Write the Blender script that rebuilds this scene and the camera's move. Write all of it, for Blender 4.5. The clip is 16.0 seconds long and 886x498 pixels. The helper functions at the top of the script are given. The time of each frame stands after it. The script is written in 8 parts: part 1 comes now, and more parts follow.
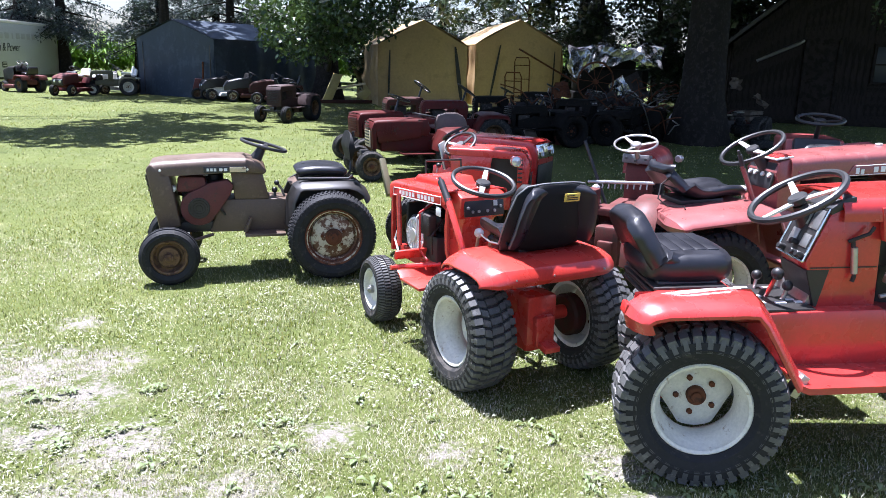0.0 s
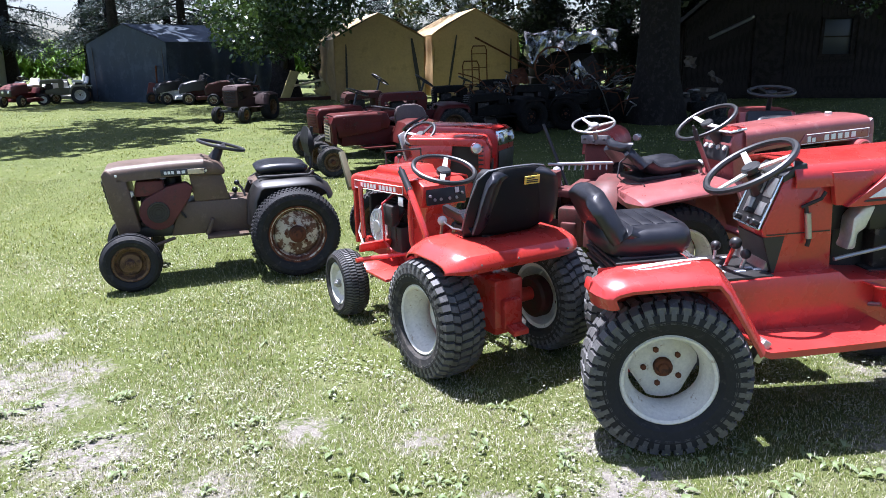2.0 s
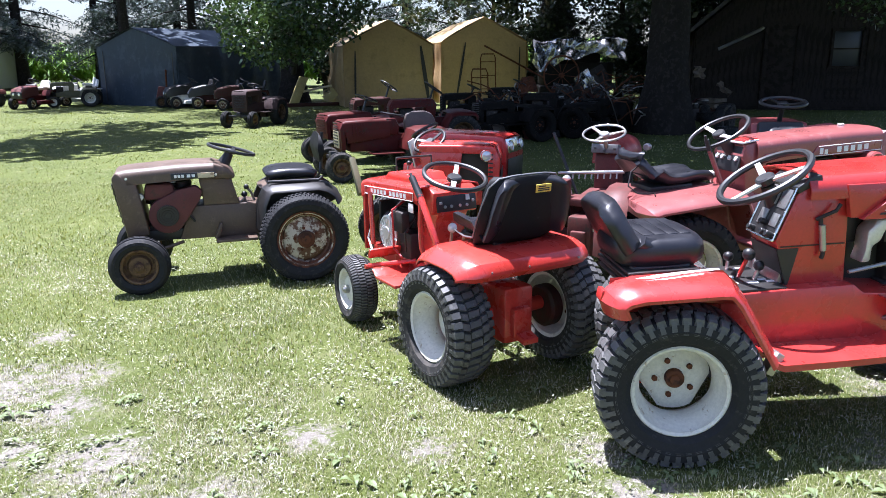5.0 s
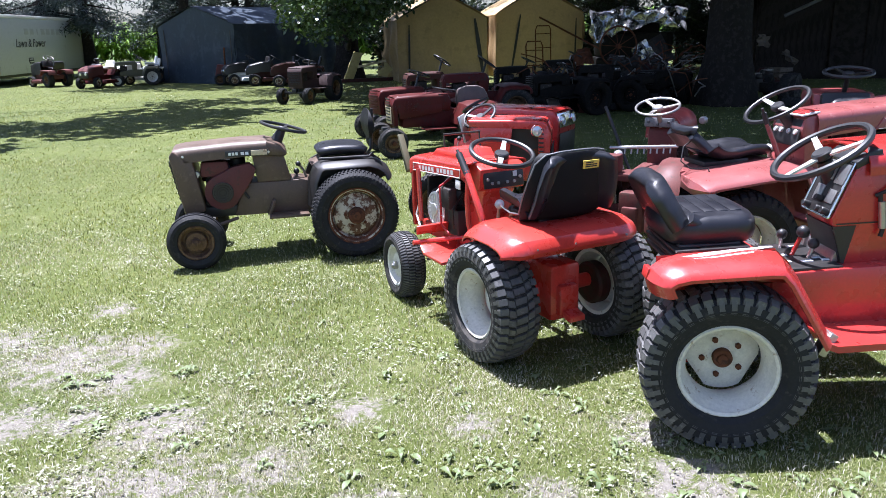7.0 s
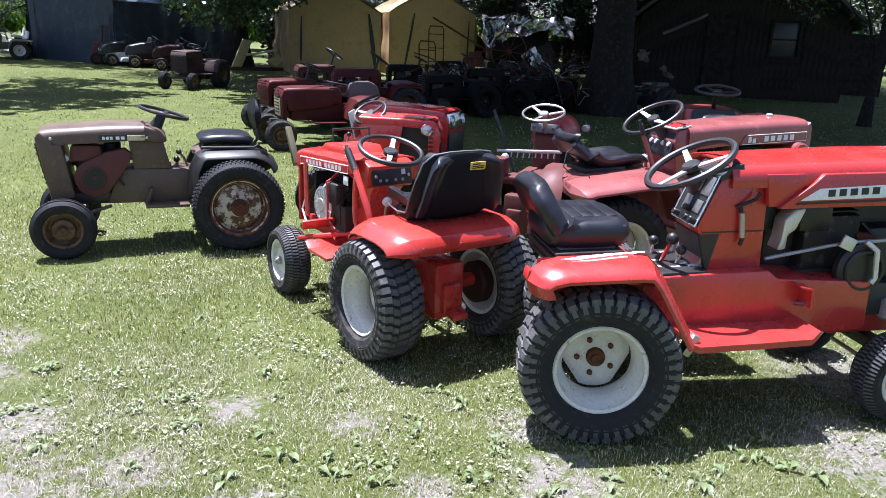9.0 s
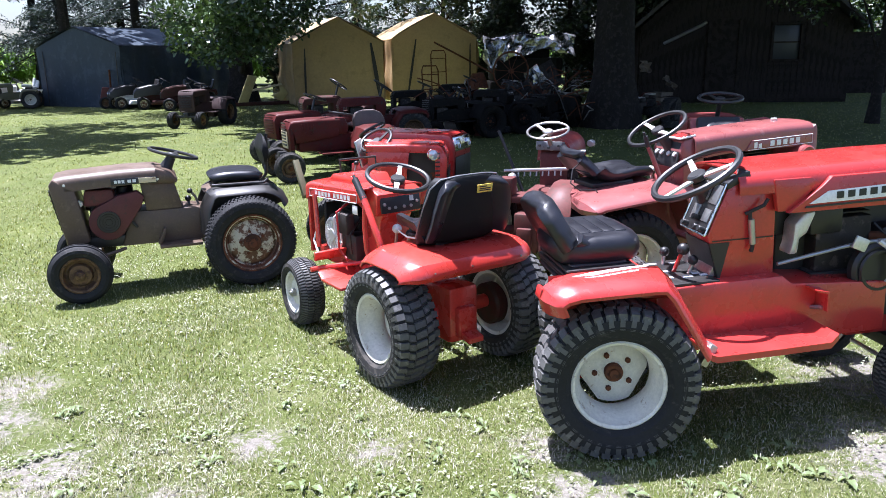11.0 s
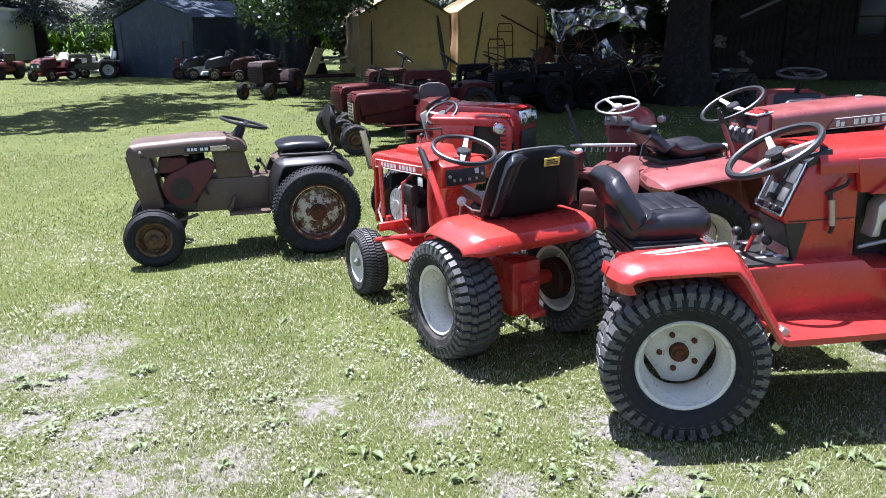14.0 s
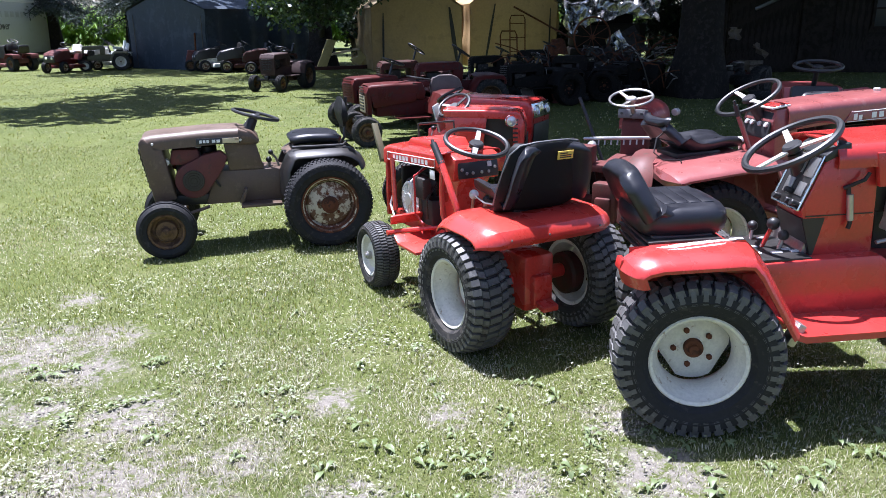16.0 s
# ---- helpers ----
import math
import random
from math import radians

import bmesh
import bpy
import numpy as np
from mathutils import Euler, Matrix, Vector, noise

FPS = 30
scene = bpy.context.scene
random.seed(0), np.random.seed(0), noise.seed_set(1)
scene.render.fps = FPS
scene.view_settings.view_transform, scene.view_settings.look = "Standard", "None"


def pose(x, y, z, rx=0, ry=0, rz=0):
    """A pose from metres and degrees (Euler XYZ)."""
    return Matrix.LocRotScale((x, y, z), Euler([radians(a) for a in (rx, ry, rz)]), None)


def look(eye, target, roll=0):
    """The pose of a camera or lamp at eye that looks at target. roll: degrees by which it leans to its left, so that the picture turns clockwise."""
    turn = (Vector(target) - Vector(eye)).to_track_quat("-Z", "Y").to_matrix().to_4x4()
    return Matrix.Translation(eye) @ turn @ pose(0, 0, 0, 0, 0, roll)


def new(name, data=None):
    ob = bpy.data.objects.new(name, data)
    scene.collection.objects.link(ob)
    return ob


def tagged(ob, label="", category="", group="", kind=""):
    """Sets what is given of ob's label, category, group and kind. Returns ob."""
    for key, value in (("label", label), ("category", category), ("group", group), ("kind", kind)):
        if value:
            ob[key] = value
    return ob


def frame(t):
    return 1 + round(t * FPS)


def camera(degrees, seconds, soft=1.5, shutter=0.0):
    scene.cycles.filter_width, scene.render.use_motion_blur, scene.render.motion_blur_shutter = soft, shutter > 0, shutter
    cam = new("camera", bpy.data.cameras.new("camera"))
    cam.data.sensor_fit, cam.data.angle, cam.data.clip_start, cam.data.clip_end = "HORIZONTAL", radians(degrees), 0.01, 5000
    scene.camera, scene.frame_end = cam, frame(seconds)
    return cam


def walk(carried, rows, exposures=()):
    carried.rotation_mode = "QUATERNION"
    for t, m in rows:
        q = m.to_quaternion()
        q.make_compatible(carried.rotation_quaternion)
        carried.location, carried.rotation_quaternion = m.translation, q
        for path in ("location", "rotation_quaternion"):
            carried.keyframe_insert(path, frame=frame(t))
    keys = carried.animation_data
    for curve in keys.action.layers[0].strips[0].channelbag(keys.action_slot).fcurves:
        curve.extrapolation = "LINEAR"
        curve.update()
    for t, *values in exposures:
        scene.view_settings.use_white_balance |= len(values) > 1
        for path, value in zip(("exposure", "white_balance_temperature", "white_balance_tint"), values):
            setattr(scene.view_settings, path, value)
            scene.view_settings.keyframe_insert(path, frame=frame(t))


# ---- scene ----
cam = camera(61.5, 16.0, 0.68)
PATH = [
    (0, (0.148, 0.007, 1.413), (0.084, 1.945, 0.923), 1.5),
    (0.5, (0.167, -0.01, 1.405), (0.048, 1.931, 0.934), 0.7),
    (1, (0.173, -0.043, 1.396), (-0.026, 1.889, 0.921), -2.4),
    (1.4, (0.178, -0.038, 1.372), (0.045, 1.867, 0.776), -2.4),
    (1.5, (0.194, 0.002, 1.406), (0.189, 1.917, 0.828), -0.1),
    (2, (0.168, -0.001, 1.397), (0.188, 1.933, 0.887), -1.2),
    (2.5, (0.135, 0.017, 1.4), (0.074, 1.95, 0.892), -0.9),
    (3, (0.121, 0.014, 1.391), (0.08, 1.944, 0.866), 0.2),
    (3.2, (0.127, 0.007, 1.397), (0.124, 1.943, 0.894), -0.0),
    (5.3, (0.157, 0.014, 1.393), (0.16, 1.952, 0.902), -0.6),
    (5.5, (0.168, 0.017, 1.385), (0.158, 1.944, 0.851), -0.7),
    (6, (0.171, 0.029, 1.387), (0.236, 1.954, 0.849), 1.1),
    (6.5, (0.168, 0.017, 1.383), (0.18, 1.938, 0.825), 0.6),
    (7, (0.188, 0.006, 1.405), (0.045, 1.922, 0.851), -1.6),
    (7.5, (0.187, 0.001, 1.393), (0.045, 1.901, 0.784), -1.4),
    (8, (0.19, 0.007, 1.388), (0.122, 1.906, 0.767), -1.5),
    (8.5, (0.195, 0.016, 1.38), (0.272, 1.901, 0.717), 0.1),
    (8.7, (0.194, 0.012, 1.399), (0.348, 1.915, 0.802), 2.7),
    (10.8, (0.223, 0.006, 1.418), (0.393, 1.935, 0.92), -1.2),
    (11, (0.207, -0.003, 1.419), (0.327, 1.929, 0.916), -1.1),
    (11.5, (0.215, -0.009, 1.412), (0.128, 1.93, 0.929), -1.7),
    (12, (0.196, -0.006, 1.409), (-0.011, 1.916, 0.897), -2.2),
    (12.5, (0.19, -0.005, 1.402), (-0.074, 1.897, 0.844), -2.2),
    (13, (0.192, 0.003, 1.41), (0.027, 1.924, 0.881), -1.4),
    (13.5, (0.189, 0.012, 1.404), (0.097, 1.925, 0.828), -0.1),
    (14, (0.19, -0.001, 1.407), (0.147, 1.917, 0.843), -0.8),
    (14.5, (0.195, -0.005, 1.405), (0.182, 1.909, 0.824), -1.5),
    (15, (0.189, -0.007, 1.404), (0.142, 1.899, 0.801), -1.9),
    (15.5, (0.178, -0.003, 1.403), (0.076, 1.897, 0.789), -1.4),
    (16, (0.184, 0.016, 1.406), (0.112, 1.928, 0.823), -0.8),
]
walk(cam, [(t, look(eye, target, roll)) for t, eye, target, roll in PATH], [(t, e, 5580, 20) for t, e in ((0, 1.93), (1.5, 1.68), (3, 1.71), (5.5, 1.80), (6.5, 1.71), (7.5, 1.61), (8.5, 1.52), (11, 1.78), (12.5, 1.64), (13.5, 1.63), (16, 1.56))])

# ==== body ====

# ---- world, sun and exposure ----
SUN_TO = Vector((-0.20, 0.19, 1.0)).normalized()
world = bpy.data.worlds.new("sky")
scene.world = world
world.use_nodes = True
wn = world.node_tree.nodes
sky = wn.new("ShaderNodeTexSky")
sky.sky_type = "NISHITA"
sky.sun_disc = False
sky.sun_elevation = math.asin(SUN_TO.z)
sky.sun_rotation = math.atan2(SUN_TO.x, SUN_TO.y) % (2 * math.pi)
sky.dust_density = 2.0
world.node_tree.links.new(sky.outputs[0], wn["Background"].inputs[0])
wn["Background"].inputs[1].default_value = 0.066
sun_data = bpy.data.lights.new("sun", "SUN")
sun_data.energy = 5.0
sun_data.angle = radians(0.5)
sun_data.color = (1.0, 0.97, 0.92)
sun = new("sun", sun_data)
sun.matrix_world = look(SUN_TO * 60, (0, 0, 0))


# ---- materials ----
def shader(name):
    m = bpy.data.materials.new(name)
    m.use_nodes = True
    return m, m.node_tree, m.node_tree.nodes["Principled BSDF"]


def coords(nt, kind="Object"):
    return nt.nodes.new("ShaderNodeTexCoord").outputs[kind]


def noise_tex(nt, vec, scale, detail=4.0, rough=0.6):
    n = nt.nodes.new("ShaderNodeTexNoise")
    n.inputs["Scale"].default_value = scale
    n.inputs["Detail"].default_value = detail
    n.inputs["Roughness"].default_value = rough
    nt.links.new(vec, n.inputs["Vector"])
    return n.outputs["Fac"]


def ramp(nt, fac, stops):
    r = nt.nodes.new("ShaderNodeValToRGB")
    while len(r.color_ramp.elements) < len(stops):
        r.color_ramp.elements.new(0.5)
    for e, (p, c) in zip(r.color_ramp.elements, stops):
        e.position = p
        e.color = (*c, 1) if isinstance(c, tuple) else (c, c, c, 1)
    nt.links.new(fac, r.inputs[0])
    return r.outputs[0]


def mix(nt, fac, a, b, blend="MIX"):
    n = nt.nodes.new("ShaderNodeMix")
    n.data_type, n.blend_type = "RGBA", blend
    for sock, v in ((n.inputs["Factor"], fac), (n.inputs["A"], a), (n.inputs["B"], b)):
        if isinstance(v, (int, float)):
            sock.default_value = v
        elif isinstance(v, tuple):
            sock.default_value = (*v, 1)
        else:
            nt.links.new(v, sock)
    return n.outputs["Result"]


def bump(nt, bsdf, height, strength=0.3, dist=0.002):
    b = nt.nodes.new("ShaderNodeBump")
    b.inputs["Strength"].default_value = strength
    b.inputs["Distance"].default_value = dist
    nt.links.new(height, b.inputs["Height"])
    nt.links.new(b.outputs[0], bsdf.inputs["Normal"])


def surface(name, col, rough=0.5, metal=0.0, vary=0.25, spots=None, spot_at=0.62, scale=7.0, grain=90.0, relief=0.15, coat=0.0):
    """A worn surface: two scales of tone, spots of a second colour with a shape of their own, uneven gloss."""
    m, nt, p = shader(name)
    vec = coords(nt)
    big, fine = noise_tex(nt, vec, scale), noise_tex(nt, vec, grain, 6.0)
    lo, hi = tuple(c * (1 - vary) for c in col), tuple(min(1, c * (1 + vary * 0.8)) for c in col)
    c = ramp(nt, big, [(0.3, lo), (0.7, hi)])
    c = mix(nt, 0.35, c, ramp(nt, fine, [(0.25, tuple(v * 0.6 for v in col)), (0.75, tuple(min(1, v * 1.25) for v in col))]))
    if spots:
        edge = noise_tex(nt, vec, scale * 2.3, 9.0, 0.68)
        mask = ramp(nt, edge, [(spot_at - 0.03, 0.0), (spot_at + 0.03, 1.0)])
        c = mix(nt, mask, c, spots)
    nt.links.new(c, p.inputs["Base Color"])
    nt.links.new(ramp(nt, big, [(0.25, max(0.02, rough - 0.12)), (0.8, min(1, rough + 0.15))]), p.inputs["Roughness"])
    p.inputs["Metallic"].default_value = metal
    p.inputs["Coat Weight"].default_value = coat
    p.inputs["Coat Roughness"].default_value = 0.12
    bump(nt, p, fine, relief)
    return m


def leafy(name, lo, hi, dry=None, rough=0.5, trans=0.35, at=(0.75, 0.9)):
    """Leaves and blades: colour differs from piece to piece, and light shines through."""
    m, nt, p = shader(name)
    rnd = nt.nodes.new("ShaderNodeNewGeometry").outputs["Random Per Island"]
    stops = [(0.0, lo), (at[0], hi)] + ([(at[1], dry)] if dry else [])
    c = ramp(nt, rnd, stops)
    c = mix(nt, 0.25, c, ramp(nt, noise_tex(nt, coords(nt), 0.9), [(0.3, lo), (0.7, hi)]))
    nt.links.new(c, p.inputs["Base Color"])
    p.inputs["Roughness"].default_value = rough
    t = nt.nodes.new("ShaderNodeBsdfTranslucent")
    nt.links.new(mix(nt, 1.0, c, (1.0, 1.0, 0.45), "MULTIPLY"), t.inputs["Color"])
    s = nt.nodes.new("ShaderNodeMixShader")
    s.inputs[0].default_value = trans
    nt.links.new(p.outputs[0], s.inputs[1])
    nt.links.new(t.outputs[0], s.inputs[2])
    nt.links.new(s.outputs[0], nt.nodes["Material Output"].inputs["Surface"])
    return m


RED = surface("red_paint", (0.43, 0.034, 0.028), 0.28, vary=0.12, spots=(0.36, 0.035, 0.03), spot_at=0.68, coat=0.45, relief=0.06)
RED_BRIGHT = surface("orange_red_paint", (0.58, 0.048, 0.034), 0.28, vary=0.10, spots=(0.42, 0.04, 0.03), spot_at=0.7, coat=0.6, relief=0.06)
RED_FADED = surface("faded_red_paint", (0.27, 0.080, 0.074), 0.34, vary=0.12, spots=(0.31, 0.12, 0.11), spot_at=0.63, relief=0.1, coat=0.35)
RED_OLD = surface("old_dull_red_paint", (0.27, 0.050, 0.045), 0.42, vary=0.2, spots=(0.36, 0.14, 0.125), spot_at=0.60, relief=0.1, coat=0.2)
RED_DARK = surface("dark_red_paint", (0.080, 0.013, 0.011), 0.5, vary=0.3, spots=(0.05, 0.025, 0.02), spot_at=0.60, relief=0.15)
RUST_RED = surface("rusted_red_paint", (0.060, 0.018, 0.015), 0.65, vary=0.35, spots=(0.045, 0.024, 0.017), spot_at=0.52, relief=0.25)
BROWN = surface("brown_weathered_paint", (0.105, 0.068, 0.046), 0.48, vary=0.25, spots=(0.13, 0.088, 0.062), spot_at=0.60, relief=0.12)
BROWN_RED = surface("dull_maroon_paint", (0.13, 0.045, 0.040), 0.5, vary=0.25, spots=(0.085, 0.045, 0.037), spot_at=0.58)
RUBBER = surface("tyre_rubber", (0.023, 0.023, 0.024), 0.66, vary=0.3, spots=(0.044, 0.042, 0.038), spot_at=0.60, scale=12, relief=0.2)
RUBBER_WORN = surface("dusty_tyre_rubber", (0.032, 0.031, 0.030), 0.75, vary=0.3, spots=(0.070, 0.063, 0.055), spot_at=0.55, scale=12, relief=0.25)
# worn dusty lugs, paled further: sunlight on the tread is put into the colour
TREAD = surface("dusty_sun_paled_tread", (0.088, 0.086, 0.083), 0.50, vary=0.3, spots=(0.14, 0.136, 0.128), spot_at=0.60, scale=16, relief=0.25)
VINYL = surface("black_vinyl", (0.014, 0.0145, 0.019), 0.36, vary=0.3, scale=10, grain=260, relief=0.12)
VINYL.node_tree.nodes["Principled BSDF"].inputs["Specular IOR Level"].default_value = 0.5
PLASTIC = surface("black_plastic", (0.02, 0.02, 0.021), 0.45, vary=0.3, grain=200, relief=0.08)
BLACK = surface("black_paint", (0.022, 0.020, 0.019), 0.42, vary=0.35, spots=(0.07, 0.04, 0.03), spot_at=0.68)
ENGINE = surface("oily_engine_metal", (0.045, 0.040, 0.037), 0.55, metal=0.4, vary=0.5, spots=(0.11, 0.09, 0.08), spot_at=0.6)
RIM_WHITE = surface("off_white_rim_paint", (0.70, 0.67, 0.59), 0.45, vary=0.12, spots=(0.40, 0.33, 0.24), spot_at=0.625, scale=11, relief=0.15)
RIM_RUST = surface("rusty_white_rim", (0.58, 0.52, 0.40), 0.65, vary=0.25, spots=(0.13, 0.060, 0.030), spot_at=0.49, scale=7, relief=0.4)
RIM_DIRTY = surface("dirty_yellow_brown_rim", (0.15, 0.09, 0.045), 0.65, vary=0.4, spots=(0.07, 0.04, 0.025), spot_at=0.53, scale=9, relief=0.3)
RUST = surface("rust", (0.13, 0.05, 0.025), 0.85, vary=0.4, spots=(0.06, 0.03, 0.02), spot_at=0.55, relief=0.5)
STEEL = surface("worn_steel", (0.42, 0.41, 0.39), 0.38, metal=0.85, vary=0.25, spots=(0.18, 0.12, 0.09), spot_at=0.66)
ALU = surface("cast_aluminium", (0.66, 0.65, 0.62), 0.4, metal=0.55, vary=0.15)
CHROME = surface("chrome", (0.8, 0.8, 0.8), 0.14, metal=1.0, vary=0.08, relief=0.02)
WHITE = surface("white_paint", (0.78, 0.77, 0.73), 0.45, vary=0.06, spots=(0.55, 0.51, 0.45), spot_at=0.68)
STRIPE_WHITE = surface("white_decal", (0.80, 0.80, 0.78), 0.35, vary=0.04)
DECAL_RED = surface("red_decal", (0.50, 0.03, 0.025), 0.35, vary=0.08)
DECAL_BLACK = surface("black_decal", (0.02, 0.02, 0.025), 0.4, vary=0.1)
LABEL_YELLOW = surface("yellow_label", (0.72, 0.52, 0.09), 0.45, vary=0.1)
CREAM = surface("cream_paint", (0.62, 0.52, 0.33), 0.5, vary=0.15, spots=(0.3, 0.2, 0.12), spot_at=0.65)
YELLOW = surface("yellow_paint", (0.42, 0.34, 0.13), 0.5, vary=0.18, spots=(0.3, 0.2, 0.08), spot_at=0.63)
VINYL_FADED = surface("faded_brown_vinyl", (0.105, 0.080, 0.074), 0.5, vary=0.35, relief=0.3)
HULK_RED = surface("near_black_maroon_paint", (0.045, 0.020, 0.018), 0.7, vary=0.4, spots=(0.06, 0.035, 0.025), scale=9)
OLIVE = surface("olive_paint", (0.11, 0.10, 0.05), 0.55, vary=0.3)
BLUE = surface("blue_cloth", (0.05, 0.12, 0.40), 0.7, vary=0.2)
CABLE_RED = surface("red_cable", (0.45, 0.03, 0.03), 0.45)
CABLE_WHITE = surface("white_cable", (0.7, 0.7, 0.66), 0.5)
WOOD_GREY = surface("weathered_wood", (0.16, 0.13, 0.10), 0.85, vary=0.35, spots=(0.09, 0.075, 0.06), spot_at=0.55, scale=4, relief=0.5)
# weathered boards, darkened so that the barn's deep shade is in the colour
BARN_WOOD = surface("old_barn_boards_shade_dark", (0.032, 0.026, 0.023), 0.9, vary=0.4, spots=(0.018, 0.015, 0.013), spot_at=0.52, scale=2.5, grain=40, relief=0.6)
ROOFING = surface("dark_roofing", (0.06, 0.058, 0.056), 0.8, vary=0.3, scale=2)
TARP_TAN = surface("tan_tarpaulin", (0.45, 0.315, 0.150), 0.6, vary=0.12, spots=(0.37, 0.26, 0.125), spot_at=0.58, scale=1.2, grain=14, relief=0.5)
TARP_BLUE = surface("slate_blue_tarpaulin", (0.034, 0.047, 0.066), 0.50, vary=0.25, spots=(0.048, 0.064, 0.084), spot_at=0.55, scale=1.0, grain=9, relief=0.8)
TARP_BLUE.node_tree.nodes["Principled BSDF"].inputs["Specular IOR Level"].default_value = 0.25
TARP_SILVER = surface("silver_tarpaulin", (0.50, 0.51, 0.54), 0.22, metal=0.8, vary=0.35, scale=3, relief=0.6)
TRAILER = surface("chalky_white_trailer_paint", (0.50, 0.515, 0.52), 0.5, vary=0.06, spots=(0.42, 0.43, 0.42), spot_at=0.62, scale=1.2, grain=20)
TRAILER_GREY = surface("grey_trailer_panel", (0.36, 0.40, 0.40), 0.5, vary=0.1, scale=1.5)
GREY_TEXT = surface("faded_grey_lettering", (0.42, 0.43, 0.42), 0.6, vary=0.1)
# bark taken almost to black: the shade on the trunks is in the colour
BARK = surface("shade_dark_bark", (0.020, 0.017, 0.015), 0.95, vary=0.45, spots=(0.034, 0.029, 0.025), spot_at=0.55, scale=6, grain=30, relief=0.9)
BARK_PALE = surface("grey_bark", (0.20, 0.18, 0.15), 0.95, vary=0.35, scale=6, grain=30, relief=0.8)
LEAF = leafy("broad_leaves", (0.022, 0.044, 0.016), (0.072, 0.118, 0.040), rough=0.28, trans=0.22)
# darker copy of the broad leaves, with canopy shade put into the colour
LEAF_DEEP = leafy("shade_darkened_leaves", (0.016, 0.032, 0.014), (0.036, 0.062, 0.024), rough=0.35, trans=0.15)
NEEDLE = leafy("spruce_needles", (0.022, 0.038, 0.036), (0.060, 0.085, 0.078), rough=0.4, trans=0.15)
CORN = leafy("corn_leaves", (0.11, 0.22, 0.03), (0.22, 0.36, 0.06), trans=0.45)
GRASS = leafy("grass_blades", (0.070, 0.090, 0.016), (0.212, 0.236, 0.064), (0.54, 0.52, 0.32), rough=0.45, trans=0.34, at=(0.60, 0.95))
PALE_GRASS = leafy("dry_grass_blades", (0.17, 0.155, 0.078), (0.40, 0.375, 0.25), (0.64, 0.61, 0.53), rough=0.45, trans=0.22, at=(0.60, 0.92))
WEED = leafy("plantain_leaves", (0.10, 0.14, 0.05), (0.24, 0.29, 0.13), (0.36, 0.38, 0.16), rough=0.45, trans=0.25)
CLOVER = leafy("small_weed_leaves", (0.15, 0.18, 0.08), (0.35, 0.37, 0.24), (0.50, 0.50, 0.40), rough=0.5, trans=0.2)
DRY = leafy("dry_clippings", (0.26, 0.25, 0.16), (0.48, 0.455, 0.365), rough=0.55, trans=0.12)
SEAT_SHELL = surface("matte_black_seat_shell", (0.013, 0.013, 0.014), 0.62, vary=0.3, spots=(0.030, 0.029, 0.028), spot_at=0.66, grain=240, relief=0.2)
SEAT_SHELL.node_tree.nodes["Principled BSDF"].inputs["Specular IOR Level"].default_value = 0.15
# grey for the seat's edge, its light sheen put into the colour
SEAT_EDGE = surface("grey_edge_sheen", (0.14, 0.14, 0.145), 0.5, vary=0.3, scale=20)
GREY_METAL = surface("dull_grey_metal", (0.16, 0.16, 0.165), 0.5, metal=0.3, vary=0.3, spots=(0.07, 0.06, 0.05), spot_at=0.6)
# near-black metal: the heap's deep shade is put into the colour
HULK = surface("shade_black_metal", (0.012, 0.011, 0.010), 0.8, vary=0.4, spots=(0.03, 0.02, 0.015), spot_at=0.6, relief=0.3)
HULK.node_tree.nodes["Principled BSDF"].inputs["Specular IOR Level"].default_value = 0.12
GLASS = shader("lamp_glass")[0]
GLASS.node_tree.nodes["Principled BSDF"].inputs["Base Color"].default_value = (0.80, 0.82, 0.80, 1)
GLASS.node_tree.nodes["Principled BSDF"].inputs["Roughness"].default_value = 0.08
GLASS.node_tree.nodes["Principled BSDF"].inputs["Metallic"].default_value = 0.5
DARK_GLASS = shader("dark_window_glass")[0]
DARK_GLASS.node_tree.nodes["Principled BSDF"].inputs["Base Color"].default_value = (0.03, 0.035, 0.04, 1)
DARK_GLASS.node_tree.nodes["Principled BSDF"].inputs["Roughness"].default_value = 0.35

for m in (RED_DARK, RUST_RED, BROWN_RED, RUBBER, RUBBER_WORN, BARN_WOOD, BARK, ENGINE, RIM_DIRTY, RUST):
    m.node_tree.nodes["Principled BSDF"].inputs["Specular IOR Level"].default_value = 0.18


# ---- mesh helpers ----
def box(bm, c, s, rot=(0, 0, 0), bev=0.0):
    m = Matrix.LocRotScale(Vector(c), Euler([radians(a) for a in rot]), Vector(s))
    got = bmesh.ops.create_cube(bm, size=1.0, matrix=m)
    if bev:
        edges = {e for v in got["verts"] for e in v.link_edges}
        bmesh.ops.bevel(bm, geom=list(edges), offset=bev, segments=2, affect="EDGES", profile=0.5)
    return bm


def prism(bm, pts, y0, y1, bev=0.0, m=None):
    """A side outline of (x, z) points drawn out from y0 to y1."""
    m = m or Matrix()
    a = [bm.verts.new(m @ Vector((x, y0, z))) for x, z in pts]
    b = [bm.verts.new(m @ Vector((x, y1, z))) for x, z in pts]
    faces = [bm.faces.new(a), bm.faces.new(b[::-1])]
    n = len(pts)
    for i in range(n):
        faces.append(bm.faces.new((a[i], b[i], b[(i + 1) % n], a[(i + 1) % n])))
    bmesh.ops.recalc_face_normals(bm, faces=faces)
    if bev:
        bmesh.ops.bevel(bm, geom=list({e for f in faces for e in f.edges}), offset=bev, segments=2, affect="EDGES", profile=0.5)
    return bm


